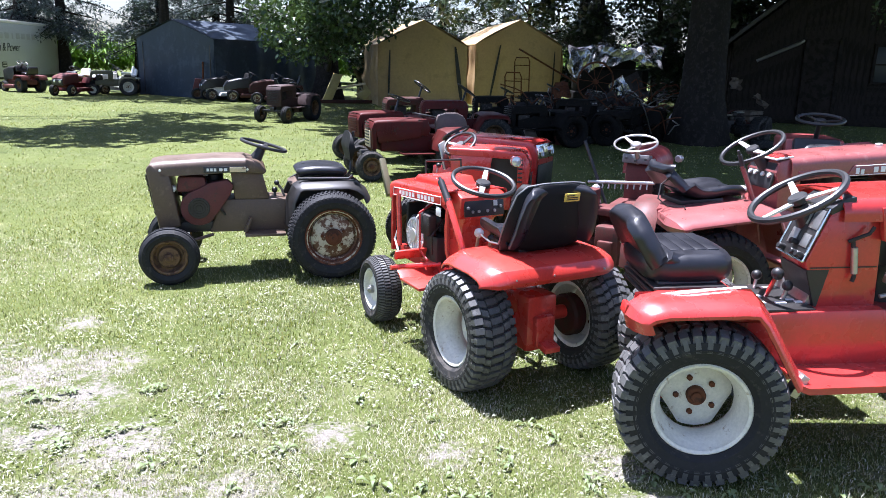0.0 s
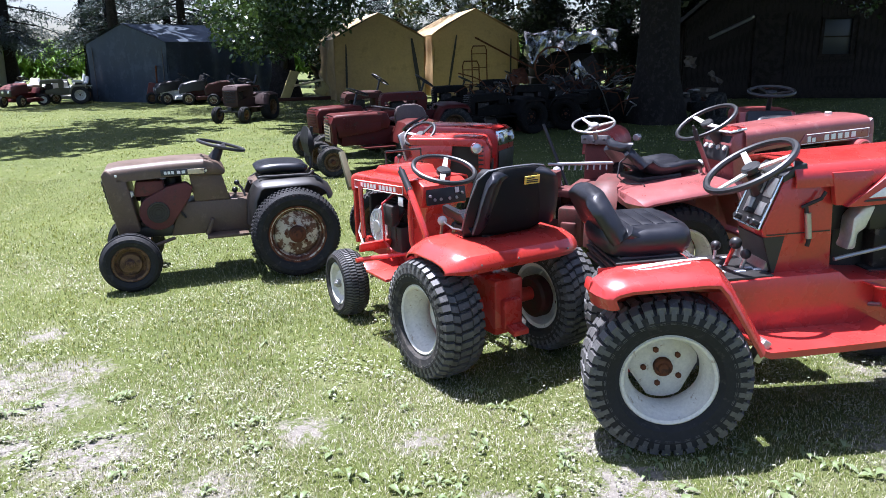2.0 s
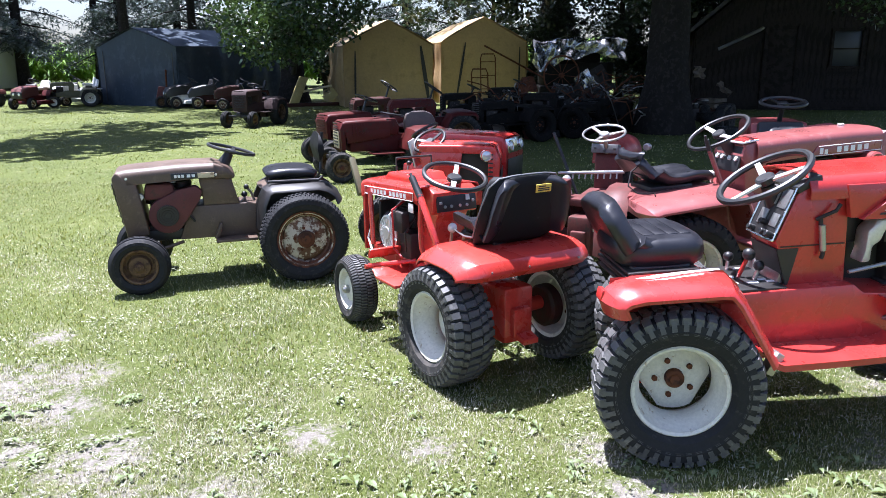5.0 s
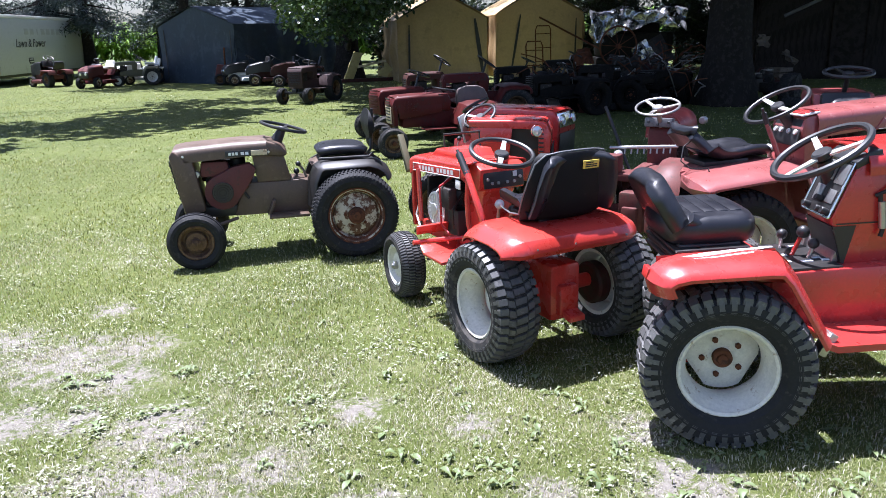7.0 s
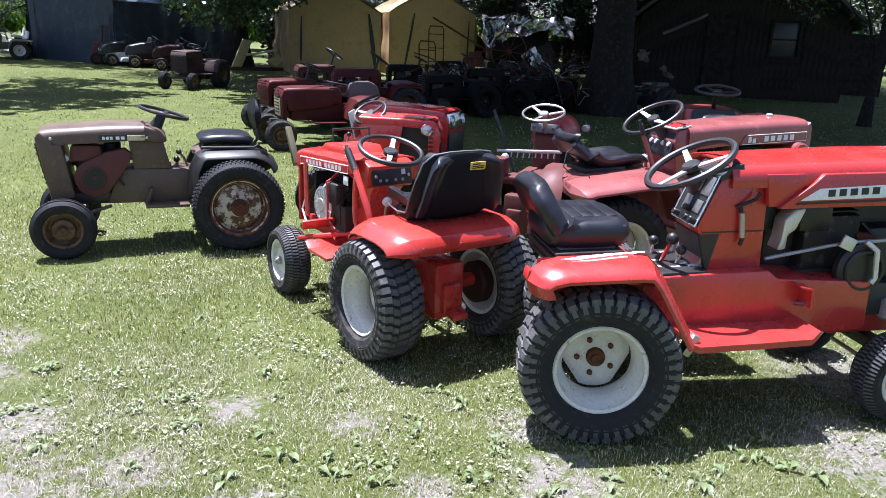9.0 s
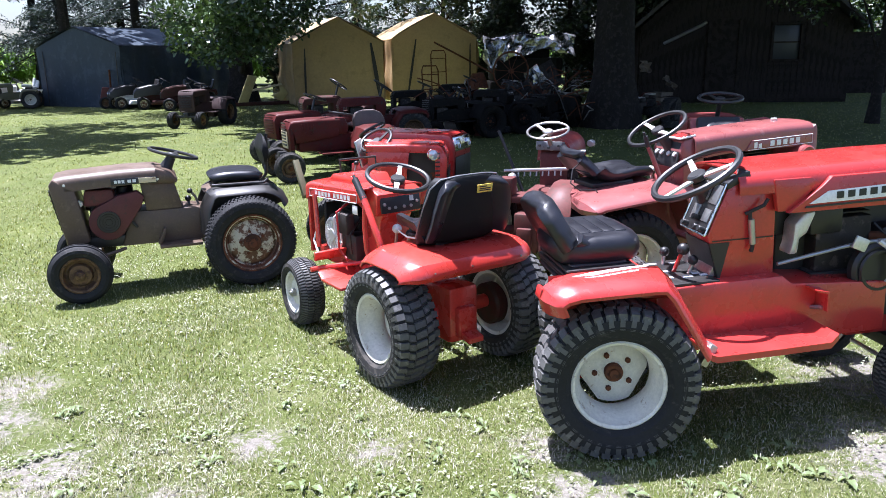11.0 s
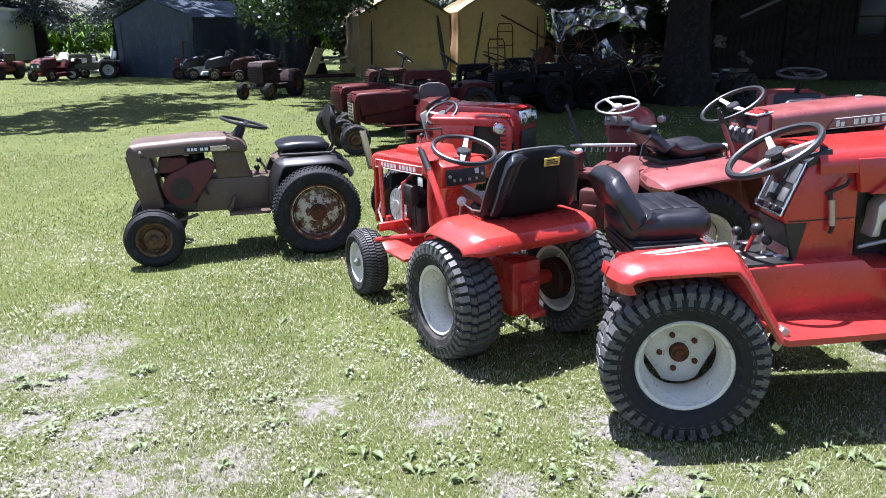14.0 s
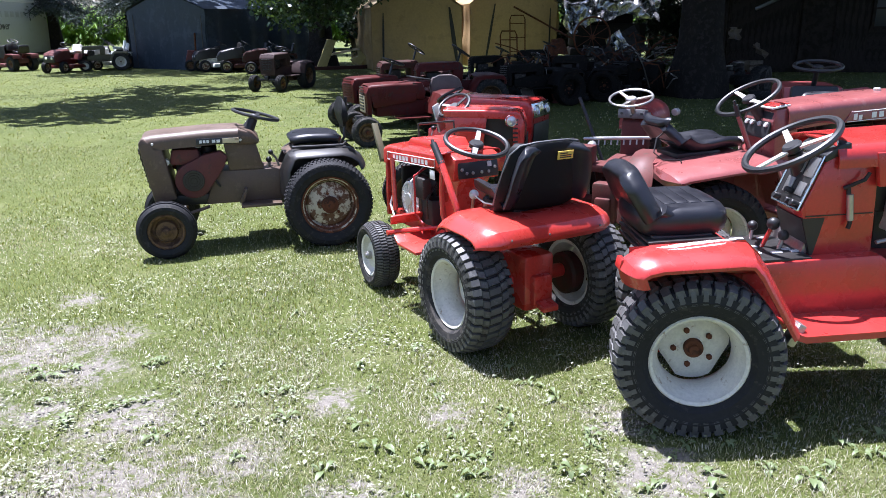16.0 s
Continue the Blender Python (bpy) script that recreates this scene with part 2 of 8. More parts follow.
def loft(bm, rings, closed=True, caps=True):
    """Skin through rings of points."""
    vs = [[bm.verts.new(p) for p in r] for r in rings]
    n = len(vs[0])
    faces = []
    for a, b in zip(vs, vs[1:]):
        for i in range(n if closed else n - 1):
            faces.append(bm.faces.new((a[i], a[(i + 1) % n], b[(i + 1) % n], b[i])))
    if caps and closed:
        faces += [bm.faces.new(vs[0][::-1]), bm.faces.new(vs[-1])]
    bmesh.ops.recalc_face_normals(bm, faces=faces)
    return bm


def tube(bm, pts, r, n=8, r_end=None):
    """A round bar along points, thinner towards the end where r_end is given."""
    pts = [Vector(p) for p in pts]
    rings, side = [], None
    for i, p in enumerate(pts):
        d = (pts[min(i + 1, len(pts) - 1)] - pts[max(i - 1, 0)]).normalized()
        if side is None:
            side = d.cross(Vector((0, 0, 1)) if abs(d.z) < 0.9 else Vector((1, 0, 0))).normalized()
        side = (side - d * side.dot(d)).normalized()
        up = d.cross(side)
        rr = r if r_end is None else r + (r_end - r) * i / (len(pts) - 1)
        rings.append([p + rr * (side * math.cos(a) + up * math.sin(a)) for a in (2 * math.pi * k / n for k in range(n))])
    return loft(bm, rings)


def lathe(bm, prof, n=32, m=None, arc=None):
    """Turns (radius, y) points about the y axis."""
    m = m or Matrix()
    rings = [[m @ Vector((r * math.cos(a), y, r * math.sin(a))) for r, y in prof] for a in (2 * math.pi * k / n for k in range(n))]
    vs = [[bm.verts.new(p) for p in ring] for ring in rings]
    faces = []
    for i in range(n):
        a, b = vs[i], vs[(i + 1) % n]
        for j in range(len(prof) - 1):
            faces.append(bm.faces.new((a[j], b[j], b[j + 1], a[j + 1])))
    bmesh.ops.recalc_face_normals(bm, faces=faces)
    bmesh.ops.remove_doubles(bm, verts=[v for ring in vs for v in ring], dist=1e-5)
    return bm


def disc(bm, c, axis, r, h, n=24, bev=0.0):
    """A flat round piece about a point, of thickness h along axis."""
    axis = Vector(axis).normalized()
    q = Vector((0, 1, 0)).rotation_difference(axis).to_matrix().to_4x4()
    b = bev or min(r, h) * 0.15
    prof = [(0.0001, -h / 2), (r - b, -h / 2), (r, -h / 2 + b), (r, h / 2 - b), (r - b, h / 2), (0.0001, h / 2)]
    return lathe(bm, prof, n, Matrix.Translation(c) @ q)


def ring(bm, c, axis, R, r, n=36, k=8):
    axis = Vector(axis).normalized()
    q = Vector((0, 1, 0)).rotation_difference(axis).to_matrix().to_4x4()
    prof = [(R + r * math.cos(2 * math.pi * j / k), r * math.sin(2 * math.pi * j / k)) for j in range(k + 1)]
    return lathe(bm, prof, n, Matrix.Translation(c) @ q)


def finish(name, bm, sharp=38):
    me = bpy.data.meshes.new(name)
    bm.to_mesh(me)
    bm.free()
    me.shade_smooth()
    me.set_sharp_from_angle(angle=radians(sharp))
    return me


def part(name, bm, material, parent, label="", sharp=38):
    me = bm if isinstance(bm, bpy.types.Mesh) else finish(name, bm, sharp)
    if not me.materials:
        me.materials.append(material)
    ob = new(name, me)
    ob.parent = parent
    return tagged(ob, label)


def thing(name, m, label, category, group=""):
    ob = new(name)
    ob.empty_display_size = 0.2
    ob.matrix_basis = m
    return tagged(ob, label, category, group)


def solid(name, bm, material, m, label, category, group="", kind="", sharp=38):
    """A thing of one mesh."""
    ob = part(name, bm, material, None, "", sharp)
    ob.matrix_basis = m
    return tagged(ob, label, category, group, kind)


B = bmesh.new


# ---- wheels ----
WHEELS = {}


def tread_block(bm, a0, a1, y0, y1, r0, r1, skew=0.0, drop=0.0):
    """One rubber lug: from angle a0 to a1 and y0 to y1, turned on by skew and lowered by drop at y1."""
    vs = []
    for r in (r0, r1):
        for y, s, d in ((y0, 0, 0), (y1, skew, drop)):
            for a in (a0, a1):
                inset = 0.12 * (a1 - a0) if r == r1 else 0
                b = a + s + (inset if a == a0 else -inset)
                vs.append(bm.verts.new(((r - d) * math.cos(b), y, (r - d) * math.sin(b))))
    for f in ((0, 1, 3, 2), (4, 6, 7, 5), (0, 4, 5, 1), (2, 3, 7, 6), (0, 2, 6, 4), (1, 5, 7, 3)):
        bm.faces.new([vs[i] for i in f])


def tyre_mesh(R, rr, w, tread):
    bm = B()
    h = w / 2
    side = R - rr
    if tread == "rib":
        crown = [(R - 0.020, h * 0.92), (R - 0.010, h * 0.80), (R - 0.004, h * 0.62), (R - 0.014, h * 0.55), (R - 0.014, h * 0.46),
                 (R, h * 0.40), (R + 0.001, h * 0.15), (R - 0.011, h * 0.10)]
    else:
        lug = 0.009
        crown = [(R - 0.042, h * 0.97), (R - 0.022, h * 0.86), (R - lug - 0.003, h * 0.6), (R - lug, h * 0.3)]
    half = [(rr + 0.002, h * 0.66), (rr + 0.012, h * 0.78), (rr + side * 0.22, h * 0.94), (rr + side * 0.48, h), (rr + side * 0.52, h + 0.002),
            (rr + side * 0.56, h), (rr + side * 0.72, h * 0.99)] + crown
    prof = half + [(r, -y) for r, y in half[::-1]]
    lathe(bm, prof, 48)
    carcass = bm
    bm = B()
    if tread == "turf":
        n = 40
        p = 2 * math.pi / n
        for i in range(n):
            a = i * p
            for s in (1, -1):
                o = 0 if s > 0 else p / 2
                tread_block(bm, a + o, a + o + p * 0.84, s * h * 0.62, s * h * 0.955, R - 0.030, R - 0.002, 0, 0.013)
                tread_block(bm, a + o + p * 0.12, a + o + p * 0.66, s * h * 0.93, s * h * 1.006, R - 0.048, R - 0.015, 0, 0.026)
                tread_block(bm, a + o + p * 0.42, a + o + p * 1.26, s * h * 0.30, s * h * 0.60, R - 0.02, R - 0.0005, -p * 0.22, 0.001)
            tread_block(bm, a + p * 0.1, a + p * 0.92, -h * 0.26, h * 0.27, R - 0.02, R, p * 0.16, 0)
        for s in (1, -1):
            ring(carcass, (0, s * h * 0.985, 0), (0, 1, 0), rr + side * 0.47, 0.003, 48, 6)
    if tread == "fine":
        n = 66
        p = 2 * math.pi / n
        for i in range(n):
            for s in (1, -1):
                a = i * p + (p / 2 if s < 0 else 0)
                tread_block(bm, a, a + p * 0.6, s * h * 0.55, s * h * 0.96, R - 0.03, R - 0.004, 0, 0.020)
                tread_block(bm, a + p * 0.3, a + p * 0.9, s * h * 0.05, s * h * 0.48, R - 0.02, R, 0, 0.003)
    if tread == "bar":
        n = 22
        p = 2 * math.pi / n
        for i in range(n):
            for s in (1, -1):
                a = i * p + (p / 2 if s < 0 else 0)
                tread_block(bm, a, a + p * 0.45, s * h * 0.02, s * h * 0.97, R - 0.03, R + 0.002, -p * 0.95, 0.014)
    bmesh.ops.recalc_face_normals(bm, faces=bm.faces[:])
    lugs = len(bm.faces)
    tread_me = finish("tread", bm, 32)
    return finish("tyre", carcass, 32), tread_me if lugs else None


def rim_mesh(rr, w, dish, style):
    """A pressed steel rim: rolled flange, drop centre and wheel disc set in at y = dish."""
    bm = B()
    h = w / 2 * 0.72
    lathe(bm, [(rr + 0.010, h - 0.004), (rr + 0.013, h + 0.004), (rr + 0.006, h + 0.010), (rr - 0.004, h + 0.004), (rr - 0.006, h - 0.014), (rr - 0.016, h - 0.03),
               (rr - 0.028, h * 0.3), (rr - 0.030, -h * 0.3), (rr - 0.014, -h + 0.03), (rr - 0.004, -h), (rr + 0.012, -h - 0.006), (rr + 0.012, -h + 0.004),
               (rr - 0.001, -h + 0.012), (rr - 0.022, -h * 0.3), (rr - 0.020, h * 0.3), (rr + 0.010, h - 0.004)], 40)
    n = 40
    edge, mid, hole = [], [], []
    for k in range(n):
        a = 2 * math.pi * k / n
        q = rr - 0.029
        if style == "lobed":
            q -= 0.020 * max(0.0, math.cos(3 * a + 0.7)) ** 0.6 if math.cos(3 * a + 0.7) > 0 else 0
        edge.append(Vector((q * math.cos(a), dish - (0.004 if style == "lobed" else 0.012), q * math.sin(a))))
        q2 = rr * (0.58 if style != "plain" else 0.62)
        mid.append(Vector((q2 * math.cos(a), dish + 0.010, q2 * math.sin(a))))
        hole.append(Vector((rr * 0.2 * math.cos(a), dish + 0.012, rr * 0.2 * math.sin(a))))
    back = [v - Vector((0, 0.005, 0)) for v in edge]
    loft(bm, [back, edge, mid, hole], caps=False)
    lathe(bm, [(0.0001, dish + 0.005), (rr * 0.23, dish + 0.005)], 24)
    return finish("rim", bm, 40)


def hub_mesh(rr, dish, bolts, big):
    bm = B()
    disc(bm, (0, dish + 0.022, 0), (0, 1, 0), big, 0.03, 24, 0.004)
    disc(bm, (0, dish + 0.04, 0), (0, 1, 0), big * 0.55, 0.012, 20, 0.003)
    return finish("hub", bm)


def bolt_mesh():
    bm = B()
    disc(bm, (0, 0, 0), (0, 1, 0), 0.0105, 0.016, 6, 0.001)
    return finish("wheel_bolt", bm, 20)


BOLT = bolt_mesh()


def wheel(parent, name, at, kind, side, rim_mat, tyre_mat, hub_mat, steer=0.0, spin=0.0, label=""):
    """A wheel on the left (side 1) or right (side -1) of a machine: the rim, with its tyre, hub and bolts as its pieces."""
    R, rr, w, tread, dish, style, bolts, big = kind
    if kind not in WHEELS:
        WHEELS[kind] = (rim_mesh(rr, w, dish, style), tyre_mesh(R, rr, w, tread), hub_mesh(rr, dish, bolts, big))
    rim_me, tyre_me, hub_me = WHEELS[kind]

    def piece(nm, me, mat, par, lab=""):
        ob = new(nm, me)
        if not me.materials:
            me.materials.append(mat)
        ob.material_slots[0].link = "OBJECT"
        ob.material_slots[0].material = mat
        ob.parent = par
        return tagged(ob, lab)

    rim = piece(name, rim_me, rim_mat, parent, label)
    rim.matrix_basis = pose(*at, 0, 0, steer + (0 if side > 0 else 180)) @ pose(0, 0, 0, 0, spin, 0)
    piece("tyre", tyre_me[0], tyre_mat, rim)
    if tyre_me[1]:
        tagged(piece("tread", tyre_me[1], TREAD if kind in (REAR_TURF, REAR_SMALL, REAR_SMALL_DEEP, FRONT_TURF) else tyre_mat, rim), "dusty worn tread lugs", kind="stuff")
    piece("hub", hub_me, hub_mat, rim)
    for k in range(bolts):
        a = 2 * math.pi * k / bolts + 0.3
        b = piece("wheel_bolt", BOLT, RUST, rim)
        b.location = (rr * 0.43 * math.cos(a), dish + 0.016, rr * 0.43 * math.sin(a))
    return rim


#        outer R, rim r, width, tread, dish, style, bolts, hub size
REAR_TURF = (0.292, 0.158, 0.238, "turf", -0.050, "lobed", 5, 0.034)
REAR_TURF_B = (0.290, 0.162, 0.212, "turf", -0.030, "plain", 5, 0.028)
REAR_SMALL = (0.270, 0.147, 0.205, "turf", -0.040, "plain", 0, 0.020)
REAR_SMALL_DEEP = (0.270, 0.147, 0.205, "turf", 0.045, "plain", 5, 0.040)
REAR_AG = (0.288, 0.172, 0.200, "fine", 0.045, "plain", 5, 0.055)
REAR_LOW = (0.215, 0.11, 0.18, "turf", 0.03, "plain", 0, 0.028)
FRONT_TURF = (0.185, 0.105, 0.135, "fine", 0.030, "plain", 0, 0.022)
FRONT_RIB = (0.182, 0.100, 0.125, "rib", 0.030, "plain", 0, 0.028)
FRONT_SMALL = (0.185, 0.102, 0.125, "rib", 0.03, "plain", 0, 0.024)


# ---- tractor pieces ----
def steering_wheel(parent, c, tilt, R, spokes=3, mat=PLASTIC, spoke_mat=PLASTIC, turn=0.0, foot=None, rim=0.013, label="", axis=None):
    """A steering wheel about c, leaning back by tilt from level; the column runs from its boss to foot."""
    bm = B()
    axis = Vector(axis).normalized() if axis else Vector((-math.sin(radians(tilt)), 0, math.cos(radians(tilt))))
    ring(bm, c, axis, R, rim, 40, 8)
    sw = part("steering_wheel", bm, mat, parent, label)
    bm = B()
    disc(bm, Vector(c) - axis * 0.012, axis, 0.036, 0.03, 20, 0.006)
    part("boss", bm, mat, sw)
    q = Vector((0, 0, 1)).rotation_difference(axis).to_matrix()
    for k in range(spokes):
        a = radians(turn) + 2 * math.pi * k / spokes
        d = q @ Vector((math.cos(a), math.sin(a), 0))
        s = axis.cross(d)
        bm = B()
        rings = []
        for t, wd in ((0.02, 0.015), (R * 0.5, 0.012), (R, 0.010)):
            p = Vector(c) + d * t - axis * (0.018 * (1 - t / R))
            rings.append([p + s * wd + axis * 0.004, p - s * wd + axis * 0.004, p - s * wd - axis * 0.004, p + s * wd - axis * 0.004])
        loft(bm, rings)
        part("spoke", bm, spoke_mat, sw)
    if foot:
        bm = B()
        tube(bm, [Vector(c) - axis * 0.02, foot], 0.017, 10)
        part("steering_column", bm, mat, parent)
    return sw


def seat(parent, prof, half, thick, mat=VINYL, ribs=0, bolster=0.03, name="seat", label=""):
    """A padded bucket seat: a side line from the front edge to the top of the back, swept across with raised edges."""
    prof = [Vector((x, 0, z)) for x, z in prof]
    fine = []
    for i in range(len(prof) - 1):
        p0, p1, p2, p3 = prof[max(i - 1, 0)], prof[i], prof[i + 1], prof[min(i + 2, len(prof) - 1)]
        for k in range(4):
            t = k / 4
            fine.append((0.5 * ((2 * p1) + (p2 - p0) * t + (2 * p0 - 5 * p1 + 4 * p2 - p3) * t * t + (3 * p1 - p0 - 3 * p2 + p3) * t ** 3), (i + t) / (len(prof) - 1)))
    fine.append((prof[-1], 1.0))
    top, low = [], []
    nv = 17
    for i, (p, u) in enumerate(fine):
        d = (fine[min(i + 1, len(fine) - 1)][0] - fine[max(i - 1, 0)][0]).normalized()
        nrm = Vector((-d.z, 0, d.x))
        if nrm.z < 0 and abs(d.x) > abs(d.z):
            nrm = -nrm
        j = u * (len(half) - 1)
        hw = half[min(int(j), len(half) - 2)] * (1 - (j - min(int(j), len(half) - 2))) + half[min(int(j), len(half) - 2) + 1] * (j - min(int(j), len(half) - 2))
        edge = 1 - 0.5 * (max(0, 1 - u / 0.06) + max(0, (u - 0.94) / 0.06))
        a, b = [], []
        for k in range(nv):
            v = -1 + 2 * k / (nv - 1)
            lift = bolster * max(0, (abs(v) - 0.45) / 0.55) ** 1.6
            if ribs and 0.12 < u < 0.9 and abs(v) < 0.66:
                lift += 0.006 * abs(math.sin(u * ribs * math.pi))
            pad = thick * (1 - max(0, (abs(v) - 0.86) / 0.14) ** 2 * 0.8) * edge
            base = p + Vector((0, v * hw, 0)) + nrm * (lift * edge)
            a.append(base + nrm * pad * 0.5)
            b.append(base - nrm * pad * 0.5)
        top.append(a)
        low.append(b)
    bm = B()
    loft(bm, [a + b[::-1] for a, b in zip(top, low)])
    return part(name, bm, mat, parent, label, 60)


def lever(parent, pts, r, knob=0.0, mat=STEEL, knob_mat=PLASTIC, name="lever"):
    bm = B()
    tube(bm, pts, r, 8)
    ob = part(name, bm, mat, parent)
    if knob:
        bm = B()
        bmesh.ops.create_uvsphere(bm, u_segments=14, v_segments=9, radius=knob, matrix=Matrix.Translation(pts[-1]))
        part("knob", bm, knob_mat, ob)
    return ob


def badge(parent, m, length, height, field, bars, letters, name="badge"):
    """A nameplate in the plane x (along) and z (up) of m, with its lettering as plain bars. letters: (start, end) along the plate."""
    bm = B()
    box(bm, m @ Vector((length / 2, 0, 0)), (length, 0.004, height), [math.degrees(a) for a in m.to_euler()], 0.001)
    ob = part(name, bm, field, parent)
    for a, b in letters:
        n = max(1, round((b - a) * length / (height * 0.62)))
        step = (b - a) * length / n
        for k in range(n):
            bm = B()
            box(bm, m @ Vector((a * length + (k + 0.5) * step, -0.003, 0)), (step * 0.72, 0.003, height * 0.46), [math.degrees(x) for x in m.to_euler()])
            part("letter_bar", bm, bars, ob)
    return ob


def letter_bars(parent, x0, x1, z0, z1, y, height, mat, words=(5, 5), gap=0.6):
    """Lettering as plain upright bars between two points of a plate's side, word by word."""
    n = sum(words) + gap * (len(words) - 1)
    step, k = 1.0 / n, 0.0
    for w in words:
        for i in range(w):
            u = (k + 0.5) * step
            bm = B()
            box(bm, (x0 + (x1 - x0) * u, y, z0 + (z1 - z0) * u), (abs(x1 - x0) * step * 0.62, 0.0025, height), (0, -math.degrees(math.atan2(z1 - z0, x1 - x0)), 0))
            part("letter_bar", bm, mat, parent)
            k += 1
        k += gap


def frame_bars(parent, outline, r, mat, name="trim"):
    bm = B()
    tube(bm, outline, r, 6)
    return part(name, bm, mat, parent)


def fender_pan(parent, side_pts, y0, y1, thick, mat, lip=0.05, name="fender", rear_in=-9.0):
    """A folded sheet fender: a side line swept from y0 to y1 with a turned-down lip along y1."""
    bm = B()
    s = 1 if y1 > y0 else -1
    rings = []
    for i, (x, z) in enumerate(side_pts):
        a, b = side_pts[max(i - 1, 0)], side_pts[min(i + 1, len(side_pts) - 1)]
        d = Vector((b[0] - a[0], 0, b[1] - a[1])).normalized()
        n = Vector((-d.z, 0, d.x))
        if side_pts[-1][0] < side_pts[0][0]:
            n = -n
        p = Vector((x, 0, z))
        Y = Vector((0, 1, 0))
        p_in = Vector((max(x, rear_in), 0, z))
        outer = [p_in + Y * y0, p + Y * (y1 - s * 0.13), p + Y * (y1 - s * 0.07) - n * 0.010, p + Y * (y1 - s * 0.025) - n * 0.028, p + Y * (y1 - s * 0.006) - n * 0.040, p + Y * y1 - n * 0.050, p + Y * y1 - n * (0.046 + lip * 0.5)]
        inner = [p + Y * (y1 - s * thick) - n * (0.046 + lip * 0.5), p + Y * (y1 - s * thick) - n * (0.05 + thick), p + Y * (y1 - s * 0.028) - n * (0.03 + thick), p + Y * (y1 - s * 0.13) - n * thick, p_in + Y * y0 - n * thick]
        rings.append(outer + inner)
    loft(bm, rings)
    return part(name, bm, mat, parent, "", 30)


def hood_shell(parent, stations, mat, name="hood", thick=0.006, label=""):
    """A hood from stations (x, half width, top z, low z, shoulder): an open-bottomed skin with rounded shoulders."""
    bm = B()
    rings = []
    for x, hw, zt, zl, sh in stations:
        pts = [(-hw, zl), (-hw, zt - sh)]
        for k in range(1, 5):
            a = math.pi / 2 * k / 5
            pts.append((-hw + sh * (1 - math.cos(a)), zt - sh + sh * math.sin(a)))
        pts.append((-hw + sh, zt))
        pts.append((-hw * 0.35, zt + 0.006))
        pts += [(-y, z) for y, z in pts[::-1]]
        inner = [(y * (1 - thick / hw), z - (thick if z > zl + 0.01 else 0)) for y, z in pts[::-1]]
        rings.append([Vector((x, y, z)) for y, z in pts + inner])
    loft(bm, rings)
    return part(name, bm, mat, parent, label, 28)


def headlamp(parent, c, axis, r, name="headlight"):
    bm = B()
    ring(bm, c, axis, r, r * 0.14, 24, 6)
    ob = part(name, bm, CHROME, parent, "round headlight with a chrome ring")
    bm = B()
    a = Vector(axis).normalized()
    q = Vector((0, 1, 0)).rotation_difference(a).to_matrix().to_4x4()
    lathe(bm, [(0.0001, r * 0.28), (r * 0.4, r * 0.24), (r * 0.8, r * 0.1), (r, -r * 0.1), (r * 0.6, -r * 0.5), (0.0001, -r * 0.6)], 24, Matrix.Translation(c) @ q)
    part("lens", bm, GLASS, ob)
    return ob


def engine(parent, c, s=1.0, shroud=None, mat=ENGINE):
    """A single-cylinder engine block with finned head, fuel and air parts."""
    x, y, z = c
    bm = B()
    box(bm, (x, y, z), (0.22 * s, 0.22 * s, 0.20 * s), bev=0.015)
    box(bm, (x, y, z - 0.12 * s), (0.26 * s, 0.24 * s, 0.05 * s), bev=0.008)
    e = part("engine", bm, mat, parent, "oily dark single-cylinder engine")
    for k in range(6):
        bm = B()
        box(bm, (x + 0.02 * s, y, z + (0.11 + 0.018 * k) * s), (0.17 * s, 0.19 * s, 0.007 * s), bev=0.002)
        part("cooling_fin", bm, ALU if k > 3 else mat, e)
    bm = B()
    disc(bm, (x - 0.10 * s, y - 0.02, z + 0.15 * s), (0, 0, 1), 0.065 * s, 0.07 * s, 20, 0.01)
    part("air_cleaner", bm, BLACK, e)
    bm = B()
    tube(bm, [(x + 0.10 * s, y - 0.1 * s, z + 0.02), (x + 0.16 * s, y - 0.12 * s, z + 0.02), (x + 0.19 * s, y - 0.12 * s, z - 0.1 * s)], 0.018 * s, 8)
    part("exhaust_pipe", bm, RUST, e)
    return e


def front_axle(parent, x, track, z, mat, kind, rim_mat, tyre_mat, hub_mat, steer=0.0, camber=0.0, labels=("", "")):
    bm = B()
    box(bm, (x, 0, z + 0.07), (0.06, track * 2 - 0.12, 0.05), bev=0.006)
    box(bm, (x, 0, z + 0.11), (0.10, 0.10, 0.10), bev=0.01)
    ax = part("front_axle", bm, mat, parent)
    for s in (1, -1):
        bm = B()
        tube(bm, [(x, s * (track - 0.085), z + 0.12), (x, s * (track - 0.085), z - 0.01), (x, s * (track - 0.02), z)], 0.016, 8)
        part("spindle", bm, mat, ax)
        bm = B()
        tube(bm, [(x - 0.09, s * (track - 0.10), z + 0.035), (x - 0.10, s * 0.04, z + 0.045)], 0.009, 8)
        part("tie_rod", bm, STEEL, ax)
        wheel(parent, "front_wheel", (x, s * track, z), kind, s, rim_mat, tyre_mat, hub_mat, steer, 17.0 * s, labels[0])
    return ax


